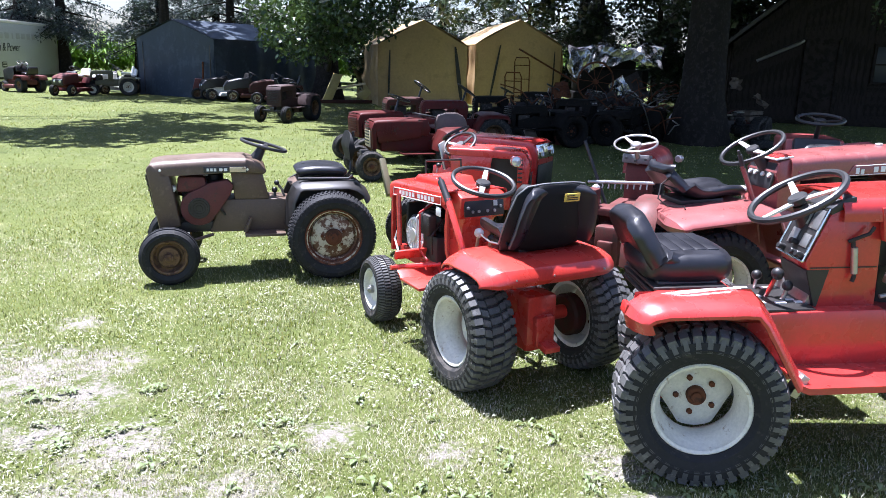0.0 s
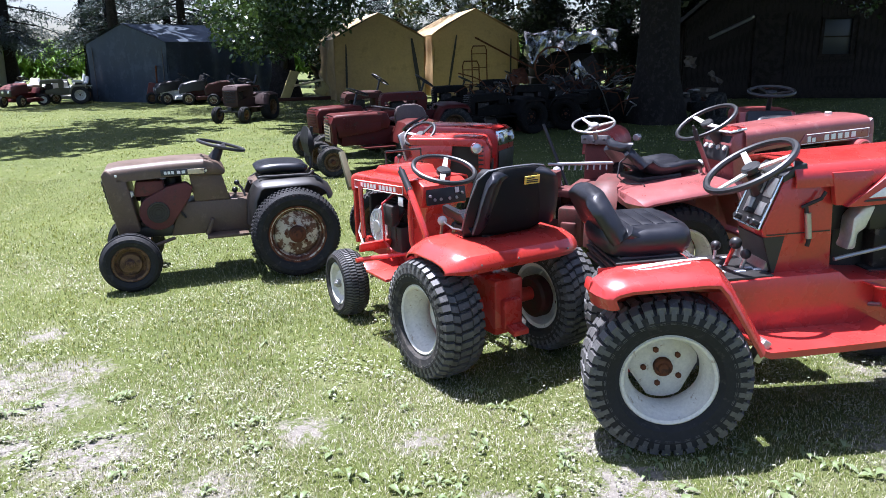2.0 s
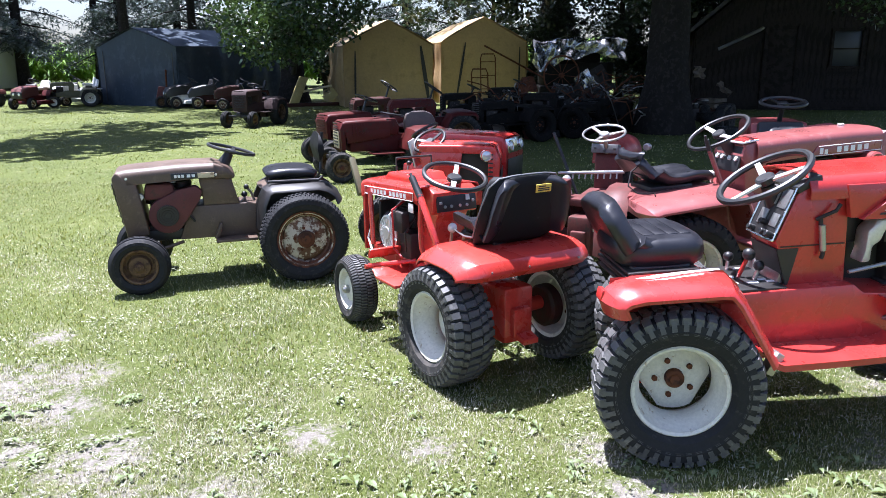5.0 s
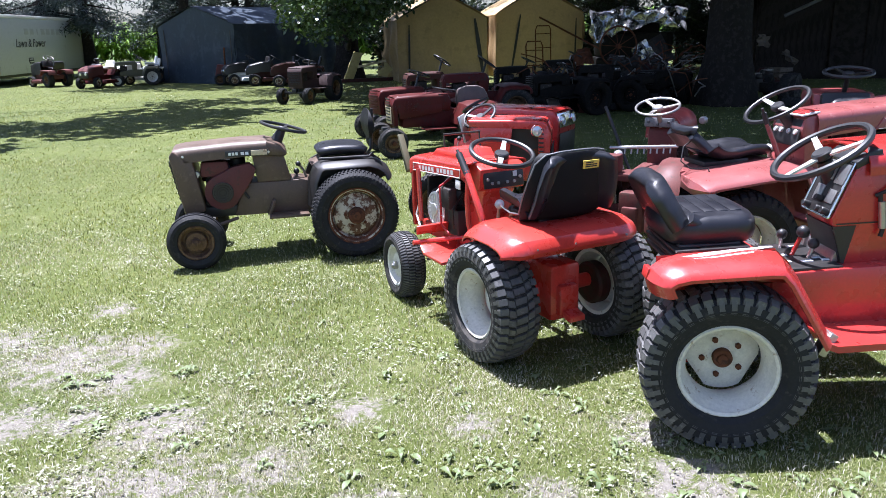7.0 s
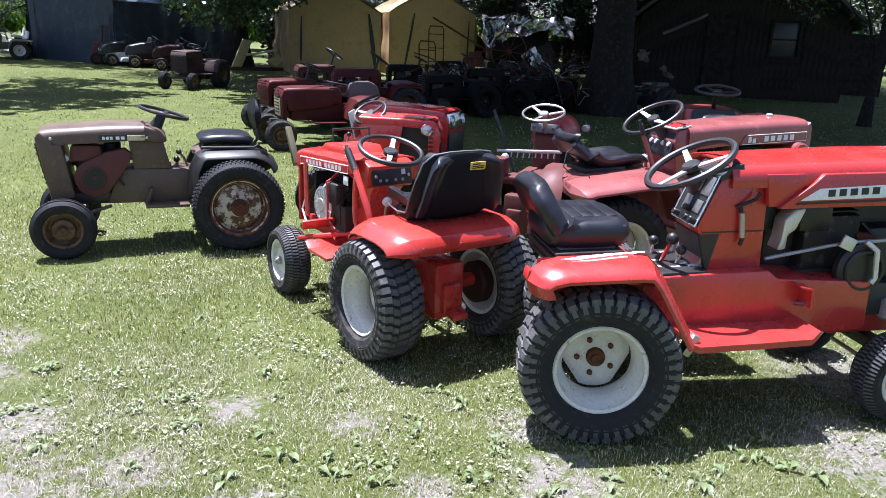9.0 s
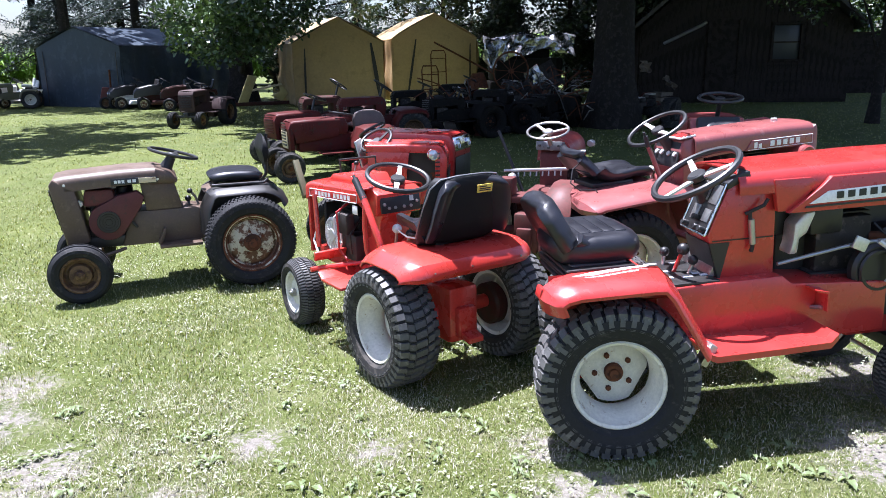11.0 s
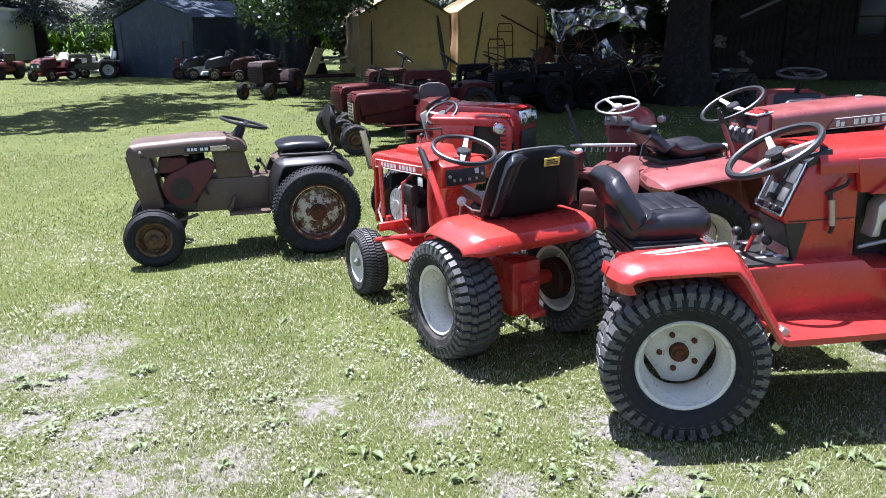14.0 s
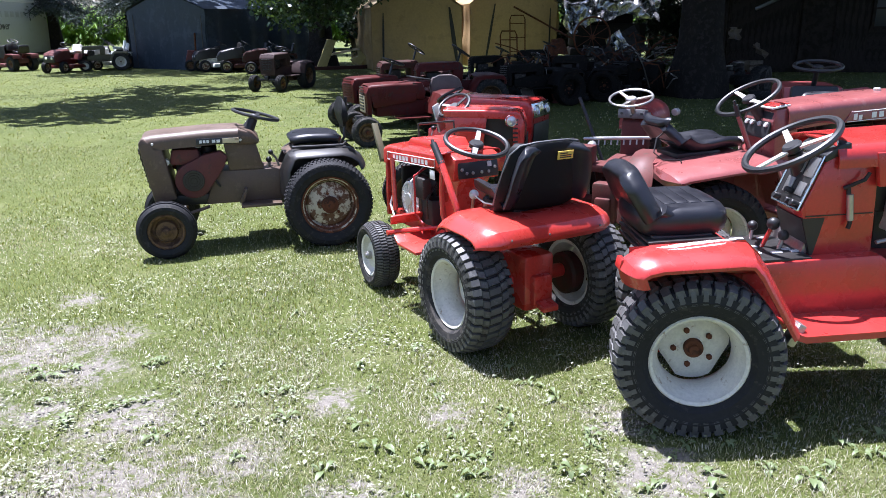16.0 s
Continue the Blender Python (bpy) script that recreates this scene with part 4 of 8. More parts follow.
    steering_wheel(t, (0.412, 0.0, 0.848), 18, 0.152, 2, PLASTIC, ALU, -35, (0.47, 0.0, 0.74), 0.0125, "black two-spoke steering wheel")
    # hood: flat, with a raised box, open sides
    hood_shell(t, [(0.47, 0.178, 0.800, 0.735, 0.016), (0.78, 0.178, 0.785, 0.715, 0.016), (1.05, 0.176, 0.772, 0.69, 0.022), (1.12, 0.172, 0.755, 0.66, 0.03)], RED_BRIGHT)
    bm = B()
    prism(bm, [(0.66, 0.79), (0.70, 0.832), (0.90, 0.822), (0.97, 0.775)], -0.11, 0.11, 0.006)
    part("hood_box", bm, RED_BRIGHT, t)
    for s in (1, -1):
        bm = B()
        prism(bm, [(0.508, 0.724), (0.506, 0.770), (1.052, 0.735), (1.056, 0.689)], s * 0.176, s * 0.1805, 0.001)
        b = part("name_strip", bm, DECAL_RED, t, "red name strip with a white border")
        frame_bars(b, [(0.511, s * 0.1815, 0.727), (0.509, s * 0.1815, 0.767), (1.050, s * 0.1815, 0.732), (1.053, s * 0.1815, 0.692), (0.511, s * 0.1815, 0.727)], 0.0024, STRIPE_WHITE, "white_border")
        letter_bars(b, 0.575, 0.985, 0.743, 0.716, s * 0.1818, 0.024, STRIPE_WHITE)
        bm = B()
        box(bm, (0.535, s * 0.180, 0.690), (0.05, 0.003, 0.045), bev=0.001)
        part("number_plate_bar", bm, STRIPE_WHITE, t)
    bm = B()
    prism(bm, [(1.10, 0.665), (1.09, 0.75), (1.115, 0.745), (1.128, 0.665)], -0.17, 0.17, 0.006)
    cowl = part("front_cowl", bm, RED_BRIGHT, t)
    for s in (1, -1):
        part("cowl_stay", box(B(), (1.105, s * 0.155, 0.52), (0.022, 0.024, 0.31), bev=0.004), RED_BRIGHT, cowl)
    part("nose_screen", prism(B(), [(1.06, 0.36), (1.05, 0.64), (1.075, 0.64), (1.085, 0.36)], -0.11, 0.09, 0.006), BLACK, cowl)
    bm = B()
    prism(bm, [(1.12, 0.68), (1.235, 0.868), (1.25, 0.862), (1.145, 0.66)], 0.150, 0.185, 0.003)
    part("upright_bar", bm, OLIVE, t, "pale olive upright bar")
    frame_bars(t, [(0.92, 0.05, 0.80), (0.93, 0.05, 0.885), (0.93, -0.17, 0.885), (0.92, -0.17, 0.79)], 0.007, BLACK, "hood_handle")
    for s in (1, -1):
        bm = B()
        tube(bm, [(0.97, s * 0.19, 0.71), (0.93, s * 0.20, 0.43)], 0.014, 8)
        part("hood_prop", bm, RED_BRIGHT, t)
    # engine with a pale flywheel screen on its left
    engine(t, (0.80, -0.03, 0.52), 1.0)
    bm = B()
    disc(bm, (0.82, 0.125, 0.510), (0, 1, 0), 0.112, 0.07, 36, 0.012)
    sh = part("blower_housing", bm, BLACK, t)
    bm = B()
    disc(bm, (0.82, 0.162, 0.510), (0, 1, 0), 0.096, 0.014, 36, 0.004)
    fly = part("flywheel_screen", bm, WHITE, sh, "pale round flywheel screen")
    ring_bm = B()
    ring(ring_bm, (0.82, 0.167, 0.510), (0, 1, 0), 0.080, 0.006, 36, 6)
    disc(ring_bm, (0.82, 0.17, 0.510), (0, 1, 0), 0.035, 0.016, 24, 0.004)
    for k in range(14):
        a = 2 * math.pi * k / 14
        box(ring_bm, (0.82 + 0.056 * math.cos(a), 0.17, 0.510 + 0.056 * math.sin(a)), (0.045, 0.006, 0.007), (0, -math.degrees(a), 0))
    part("screen_grille", ring_bm, ALU, sh)
    for pts, mt in (([(0.72, 0.10, 0.70), (0.68, 0.21, 0.66), (0.66, 0.215, 0.56), (0.69, 0.20, 0.46), (0.62, 0.19, 0.42)], CABLE_RED),
                    ([(0.74, 0.12, 0.69), (0.70, 0.215, 0.63), (0.70, 0.21, 0.55), (0.66, 0.2, 0.50)], CABLE_WHITE),
                    ([(0.95, 0.19, 0.55), (0.97, 0.21, 0.46), (0.90, 0.22, 0.40), (0.84, 0.21, 0.41)], CABLE_WHITE),
                    ([(0.64, 0.10, 0.62), (0.60, 0.18, 0.55), (0.61, 0.17, 0.45)], BLACK)):
        bm = B()
        tube(bm, pts, 0.006, 6)
        part("cable", bm, mt, t)
    bm = B()
    box(bm, (0.66, 0.10, 0.47), (0.12, 0.10, 0.14), bev=0.01)
    part("battery", bm, PLASTIC, t)
    bm = B()
    box(bm, (0.66, 0.17, 0.60), (0.10, 0.05, 0.11), bev=0.012)
    part("carburettor_cover", bm, ENGINE, t)
    return t


# ---- the weathered brown tractor seen from its side ----
def tractor_brown(m):
    t = thing("garden_tractor", m, "old weathered brown tractor with rusty rims and square hood", "tractor", "tractors on the lawn")
    for s in (1, -1):
        w_ = wheel(t, "rear_wheel", (-0.03, s * 0.335, 0.287), REAR_AG, s, RIM_RUST, RUBBER, RUST, 0, 10, "rusted wheel with flaking white paint")
        part("rust_band", lathe(B(), [(0.186, 0.083), (0.176, 0.082), (0.168, 0.068), (0.160, 0.052), (0.156, 0.050), (0.164, 0.048)], 36), RUST, w_)
    transaxle(t, BROWN, 0.30)
    front_axle(t, 0.985, 0.30, 0.180, BROWN, FRONT_RIB, RIM_DIRTY, RUBBER, RIM_DIRTY, 0, labels=("dirty brown front wheel", ""))
    # frame and mid plate
    bm = B()
    prism(bm, [(0.22, 0.285), (0.22, 0.49), (0.30, 0.50), (0.64, 0.50), (0.68, 0.46), (0.74, 0.285)], -0.125, 0.125, 0.008)
    part("frame_tunnel", bm, BROWN, t)
    for s in (1, -1):
        bm = B()
        prism(bm, [(0.26, 0.272), (0.26, 0.29), (0.52, 0.29), (0.52, 0.272)], s * 0.10, s * 0.25, 0.003)
        part("footrest", bm, BROWN, t)
        bm = B()
        prism(bm, [(0.50, 0.29), (0.47, 0.38), (0.485, 0.39), (0.53, 0.29)], s * 0.14, s * 0.19, 0.004)
        part("pedal", bm, BROWN, t)
    bm = B()
    box(bm, (0.82, 0, 0.32), (0.42, 0.22, 0.07), bev=0.006)
    part("frame_front", bm, BLACK, t)
    # dash pillar
    bm = B()
    prism(bm, [(0.355, 0.50), (0.40, 0.69), (0.60, 0.71), (0.575, 0.50)], -0.13, 0.13, 0.008)
    part("dash_pillar", bm, BROWN, t)
    bm = B()
    prism(bm, [(0.375, 0.665), (0.37, 0.70), (0.41, 0.745), (0.50, 0.772), (0.60, 0.772), (0.60, 0.68)], -0.17, 0.17, 0.02)
    part("dash_cowl", bm, BROWN, t)
    # hood with square front and open engine bay
    hood_shell(t, [(0.50, 0.185, 0.775, 0.69, 0.045), (0.70, 0.19, 0.775, 0.68, 0.05), (1.02, 0.19, 0.757, 0.665, 0.05), (1.08, 0.188, 0.745, 0.66, 0.05)], BROWN)
    bm = B()
    prism(bm, [(0.965, 0.67), (0.915, 0.345), (1.045, 0.325), (1.105, 0.71), (1.08, 0.745)], -0.19, 0.19, 0.012)
    nose = part("nose_cowl", bm, BROWN, t)
    bm = B()
    prism(bm, [(1.062, 0.41), (1.108, 0.67), (1.113, 0.67), (1.067, 0.41)], -0.14, 0.14)
    gr = part("grille", bm, BLACK, nose)
    for k in range(7):
        bm = B()
        z = 0.43 + 0.036 * k
        box(bm, (1.066 + (z - 0.41) * 0.18, 0, z), (0.010, 0.28, 0.01))
        part("grille_slat", bm, BROWN, nose)
    for s in (1, -1):
        b = badge(t, Matrix.Translation((0.76 if s > 0 else 0.50, s * 0.191, 0.705)) @ pose(0, 0, 0, 0, 0, 180 if s > 0 else 0), 0.27, 0.040, DECAL_BLACK, STRIPE_WHITE, ((0.06, 0.30), (0.34, 0.55)), "name_strip")
        bm = B()
        box(bm, (0.55, s * 0.195, 0.705), (0.10, 0.004, 0.032), bev=0.001)
        part("model_plate_bar", bm, CREAM, b)
        for x in (0.49, 1.02):
            bm = B()
            disc(bm, (x, s * 0.192, 0.705), (0, 1, 0), 0.008, 0.006, 10)
            part("screw", bm, ALU, t)
    # engine: round blower housing with a dark screen, red fuel tank above
    engine(t, (0.80, -0.02, 0.48), 0.95)
    bm = B()
    rim = []
    for k in range(24):
        a = 2 * math.pi * k / 24
        rim.append((0.80 + 0.115 * math.cos(a), 0.455 + 0.115 * math.sin(a)))
    prism(bm, [(0.58, 0.60), (0.62, 0.635), (0.73, 0.615)] + rim[5:1:-1] + rim[1:0:-1] + rim[0:1] + rim[:14:-1] + [(0.66, 0.455), (0.60, 0.54)], 0.09, 0.165, 0.008)
    bl = part("blower_housing", bm, BROWN_RED, t, "maroon round blower housing")
    bm = B()
    disc(bm, (0.80, 0.168, 0.455), (0, 1, 0), 0.068, 0.012, 28, 0.003)
    part("blower_screen", bm, BLACK, bl)
    bm = B()
    for r_ in (0.02, 0.036, 0.052):
        ring(bm, (0.80, 0.176, 0.455), (0, 1, 0), r_, 0.0025, 24, 5)
    part("screen_ring", bm, ENGINE, bl)
    bm = B()
    prism(bm, [(0.74, 0.555), (0.755, 0.655), (0.92, 0.66), (0.935, 0.555)], 0.02, 0.145, 0.02)
    part("fuel_tank", bm, BROWN_RED, t, "dull red fuel tank")
    bm = B()
    disc(bm, (0.955, 0.13, 0.58), (0, 1, 0), 0.022, 0.05, 16)
    part("muffler_end", bm, ALU, t)
    bm = B()
    tube(bm, [(0.58, 0.08, 0.56), (0.70, 0.10, 0.56), (0.76, 0.11, 0.62)], 0.008, 8)
    tube(bm, [(0.64, 0.13, 0.40), (0.70, 0.15, 0.49), (0.72, 0.15, 0.53)], 0.008, 8)
    part("belt", bm, BLACK, t)
    bm = B()
    tube(bm, [(0.72, 0.14, 0.275), (0.85, 0.20, 0.25), (0.96, 0.21, 0.23)], 0.011, 8)
    part("drag_link", bm, BROWN, t)
    steering_wheel(t, (0.376, 0, 0.838), 15.5, 0.148, 3, PLASTIC, PLASTIC, 20, (0.45, 0, 0.74), 0.011, "thin black steering wheel")
    bm = B()
    tube(bm, [(0.39, 0, 0.815), (0.43, 0, 0.75)], 0.028, 12, 0.04)
    part("column_cover", bm, BLACK, t)
    lever(t, [(0.25, 0.02, 0.49), (0.27, 0.02, 0.55), (0.30, 0.03, 0.59)], 0.008, 0.018, STEEL)
    lever(t, [(0.31, 0.02, 0.49), (0.315, 0.02, 0.54)], 0.008, 0.02, STEEL)
    # fenders and seat
    line = [(0.262, 0.33), (0.250, 0.50), (0.205, 0.595), (0.15, 0.626), (-0.15, 0.632), (-0.225, 0.610), (-0.285, 0.565), (-0.315, 0.50)]
    for s in (1, -1):
        fender_pan(t, line, s * 0.13, s * 0.285, 0.006, BLACK, 0.012, "fender")
        bm = B()
        prism(bm, line + [(-0.05, 0.40)], s * 0.12, s * 0.135)
        part("fender_side", bm, BLACK, t)
    bm = B()
    prism(bm, [(0.22, 0.59), (0.15, 0.618), (-0.11, 0.622), (-0.20, 0.59), (-0.2, 0.57), (0.2, 0.57)], -0.13, 0.13)
    part("seat_deck", bm, BROWN, t)
    seat(t, [(0.165, 0.652), (0.13, 0.672), (0.05, 0.682), (-0.08, 0.678), (-0.13, 0.668), (-0.155, 0.655)], [0.13, 0.165, 0.18, 0.18, 0.165, 0.13], 0.058, bolster=0.005, label="shiny black vinyl seat cushion")
    bm = B()
    tube(bm, [(0.17, 0.19, 0.637), (-0.16, 0.20, 0.637), (-0.19, 0.16, 0.65)], 0.009, 8)
    part("seat_rail", bm, BLACK, t)
    # upright back pad on its post
    bm = B()
    tube(bm, [(-0.17, 0.0, 0.62), (-0.205, 0, 0.66), (-0.225, 0, 0.93)], 0.011, 8)
    post = part("back_post", bm, BLACK, t)
    bm = B()
    rings = []
    for k in range(9):
        a = math.pi * k / 8
        z, hw = 0.835 - 0.10 * math.cos(a), 0.02 + 0.16 * math.sin(a) ** 0.7
        rings.append([Vector((-0.187 - 0.022 + 0.02 * abs(math.cos(a)), y, z)) for y in (-hw, -hw * 0.5, 0, hw * 0.5, hw)] + [Vector((-0.187 + 0.022 - 0.02 * abs(math.cos(a)), y, z)) for y in (hw, hw * 0.5, 0, -hw * 0.5, -hw)])
    loft(bm, rings)
    part("back_pad", bm, SEAT_SHELL, post, "thin black back pad", 60)
    return t


# ---- a family of older tractors ----
def tractor_plain(m, label, paint=RED_DARK, rim=RIM_WHITE, tyre=RUBBER_WORN, base=1.10, hood=(0.55, 1.12, 0.80, 0.20), grille="slats", back=True, lamps=False,
                  wheel_at=(0.40, 0.97, 35, 0.165), rear=REAR_TURF_B, front=FRONT_RIB, steer=0.0, seat_mat=VINYL, fender=True, stripe=None, sides="open", tower=True, grille_mat=None, rear_x=0.0, wheel_axis=None):
    """hood: rear x, front x, top z, half width. wheel_at: x, z, tilt, radius of the steering wheel."""
    t = thing("garden_tractor", m, label, "tractor", "tractors on the lawn")
    x0, x1, zt, hw = hood
    R = rear[0]
    for s in (1, -1):
        wheel(t, "rear_wheel", (rear_x, s * 0.345, R - 0.004), rear, s, rim, tyre, RUST, 0, 33)
    if not rear_x:
        transaxle(t, paint, 0.32, R)
    front_axle(t, base, 0.33, front[0] - 0.003, BLACK, front, rim, tyre, RUST, steer)
    bm = B()
    prism(bm, [(0.16, 0.32), (0.18, 0.52), (x0 + 0.1, 0.53), (x1 - 0.1, 0.46), (x1 - 0.1, 0.33)], -0.13, 0.13, 0.008)
    part("frame_tunnel", bm, paint, t)
    for s in (1, -1):
        bm = B()
        prism(bm, [(0.30, 0.305), (0.30, 0.32), (0.70, 0.32), (0.73, 0.335), (0.735, 0.325), (0.70, 0.305)], s * 0.13, s * 0.36, 0.002)
        part("footboard", bm, paint, t)
    if fender:
        line = [(-0.26, 0.48), (-0.265, 0.54), (-0.22, 0.60), (-0.12, 0.62), (0.10, 0.62), (0.21, 0.59), (0.30, 0.45), (0.32, 0.36)]
        for s in (1, -1):
            fender_pan(t, line, s * 0.14, s * 0.46, 0.006, paint, 0.04, "fender")
        bm = B()
        prism(bm, line[:-2] + [(0.19, 0.56), (0.08, 0.60), (-0.14, 0.60), (-0.24, 0.54)], -0.14, 0.14)
        part("fender_deck", bm, paint, t)
    if back:
        seat(t, [(0.20, 0.70), (0.12, 0.71), (0.0, 0.695), (-0.09, 0.70), (-0.14, 0.76), (-0.17, 0.85), (-0.19, 0.93), (-0.20, 0.96)], [0.19, 0.21, 0.225, 0.225, 0.22, 0.21, 0.19, 0.16], 0.06, seat_mat, bolster=0.04, label="weathered vinyl seat")
        bm = B()
        box(bm, (0.0, 0, 0.645), (0.22, 0.2, 0.05), bev=0.01)
        part("seat_base", bm, BLACK, t)
    if tower:
        bm = B()
        prism(bm, [(x0 - 0.09, 0.52), (x0 - 0.11, zt - 0.10), (x0 - 0.06, zt + 0.005), (x0 + 0.06, zt + 0.01), (x0 + 0.06, 0.52)], -hw * 0.95, hw * 0.95, 0.012)
        dash = part("dash_tower", bm, paint, t)
        bm = B()
        box(bm, (x0 - 0.098, 0, zt - 0.06), (0.012, hw * 1.5, 0.09), (0, 25, 0), 0.003)
        ip = part("instrument_panel", bm, BLACK, dash)
        for y in (-0.09, -0.03, 0.05, 0.1):
            bm = B()
            disc(bm, (x0 - 0.108, y, zt - 0.06), (-1, 0, 0.4), 0.015, 0.01, 12)
            part("gauge", bm, ALU, ip)
    sk, rd = (0.045, 0.018) if sides == "lamp" else (0.11, 0.04)
    hood_shell(t, [(x0, hw, zt + 0.005, zt - sk, rd), ((x0 + x1) / 2, hw, zt + 0.005, zt - sk - 0.01, rd), (x1 - 0.03, hw, zt - 0.005, zt - sk - 0.02, rd), (x1, hw * 0.97, zt - 0.02, zt - sk - 0.02, rd)], paint)
    if sides == "closed":
        for s in (1, -1):
            bm = B()
            prism(bm, [(x0 + 0.02, 0.50), (x0 + 0.02, zt - 0.10), (x1 - 0.02, zt - 0.11), (x1 - 0.05, 0.44)], s * (hw - 0.012), s * (hw - 0.003), 0.002)
            sp = part("side_panel", bm, paint, t)
            for k in range(5):
                bm = B()
                box(bm, (x1 - 0.12 - 0.035 * k, s * hw, 0.60), (0.016, 0.008, 0.13), bev=0.002)
                part("louvre", bm, paint, sp)
    if sides == "lamp":
        for s in (1, -1):
            bm = B()
            prism(bm, [(x1 - 0.055, 0.42), (x1 - 0.055, zt - 0.05), (x1 - 0.01, zt - 0.05), (x1 - 0.01, 0.42)], s * (hw - 0.014), s * (hw - 0.002), 0.002)
            sp = part("side_panel", bm, paint, t)
            for k in range(6):
                bm = B()
                box(bm, (x1 - 0.035, s * (hw + 0.001), 0.56 + 0.032 * k), (0.036, 0.010, 0.012), bev=0.003)
                part("louvre", bm, BLACK, sp)
            bm = B()
            prism(bm, [(x0 + 0.03, 0.47), (x0 + 0.01, zt - 0.05), (x0 + 0.32, zt - 0.05), (x0 + 0.29, 0.50)], s * (hw - 0.014), s * (hw - 0.002), 0.002)
            part("side_panel", bm, paint, t)
            headlamp(t, (x1 - 0.066, s * (hw + 0.012), zt - 0.072), (0.3, s, 0), 0.040)
            bm = B()
            prism(bm, [(x0 + 0.10, 0.44), (x0 + 0.10, zt - 0.06), (x1 - 0.04, zt - 0.06), (x1 - 0.04, 0.44)], s * (hw - 0.07), s * (hw - 0.06))
            part("bay_screen", bm, BLACK, t)
        bm = B()
        box(bm, (x0 - 0.06, -0.04, zt - 0.07), (0.014, hw * 1.3, 0.20), (0, -14, 0), 0.003)
        pl = part("dash_plate", bm, ALU, t, "ribbed bare metal dash plate")
        for k in range(5):
            bm = B()
            box(bm, (x0 - 0.07, -0.14 + 0.05 * k, zt - 0.07), (0.012, 0.012, 0.19), (0, -14, 0), 0.002)
            part("rib", bm, BLACK, pl)
    engine(t, ((x0 + x1) / 2 + 0.05, 0, min(0.56, zt - 0.24)), 1.0)
    bm = B()
    prism(bm, [(x1 - 0.03, 0.36), (x1 - 0.03, zt - 0.05), (x1, zt - 0.025), (x1 + 0.035, zt - 0.10), (x1 + 0.02, 0.36)], -hw * 0.95, hw * 0.95, 0.008)
    nose = part("nose_cowl", bm, paint, t)
    gm = grille_mat or BLACK
    if grille == "slats":
        for k in range(8):
            bm = B()
            z = 0.44 + 0.034 * k
            box(bm, (x1 + 0.031 + 0.008 * (k / 8), 0, z), (0.014, hw * 1.3, 0.013), bev=0.003)
            part("grille_slat", bm, gm, nose)
    elif grille == "ladder":
        bm = B()
        prism(bm, [(x1 + 0.028, 0.38), (x1 + 0.034, zt - 0.13), (x1 + 0.046, zt - 0.13), (x1 + 0.040, 0.38)], -0.12, 0.12, 0.002)
        lad = part("grille_panel", bm, gm, nose, "pale centre grille")
        for k in range(8):
            bm = B()
            box(bm, (x1 + 0.046, 0, 0.42 + 0.036 * k), (0.01, 0.19, 0.018), bev=0.002)
            part("grille_slot", bm, BLACK, nose)
    else:
        bm = B()
        prism(bm, [(x1 + 0.028, 0.40), (x1 + 0.036, zt - 0.19), (x1 + 0.044, zt - 0.19), (x1 + 0.036, 0.40)], -hw * 0.82, hw * 0.82, 0.003)
        part("grille_panel", bm, BLACK, nose)
    if lamps:
        bm = B()
        prism(bm, [(x1 + 0.018, zt - 0.145), (x1 + 0.012, zt - 0.03), (x1 + 0.03, zt - 0.028), (x1 + 0.046, zt - 0.145)], -hw * 0.86, hw * 0.86, 0.004)
        lp = part("lamp_surround", bm, CHROME, t, "bright lamp surround")
        for y in (-0.125, -0.045, 0.045, 0.125) if lamps == 4 else (-0.11, 0.11):
            headlamp(t, (x1 + 0.044, y * hw / 0.2, zt - 0.088), (1, 0, 0.1), 0.042)
    x, z, tilt, r = wheel_at
    steering_wheel(t, (x, 0, z), tilt, r, 3, PLASTIC, ALU if lamps else PLASTIC, 30, (x0 - 0.03, 0, zt - 0.03), 0.012, axis=wheel_axis)
    if stripe:
        for s in (1, -1):
            badge(t, Matrix.Translation((x1 - 0.06 if s > 0 else x0 + 0.12, s * (hw + 0.002), zt - 0.07)) @ pose(0, 0, 0, 0, 0, 180 if s > 0 else 0), x1 - x0 - 0.18, 0.05, stripe[0], stripe[1], stripe[2], "name_strip")
    lever(t, [(0.28, 0.05, 0.52), (0.30, 0.06, 0.62)], 0.008, 0.02, STEEL)
    return t


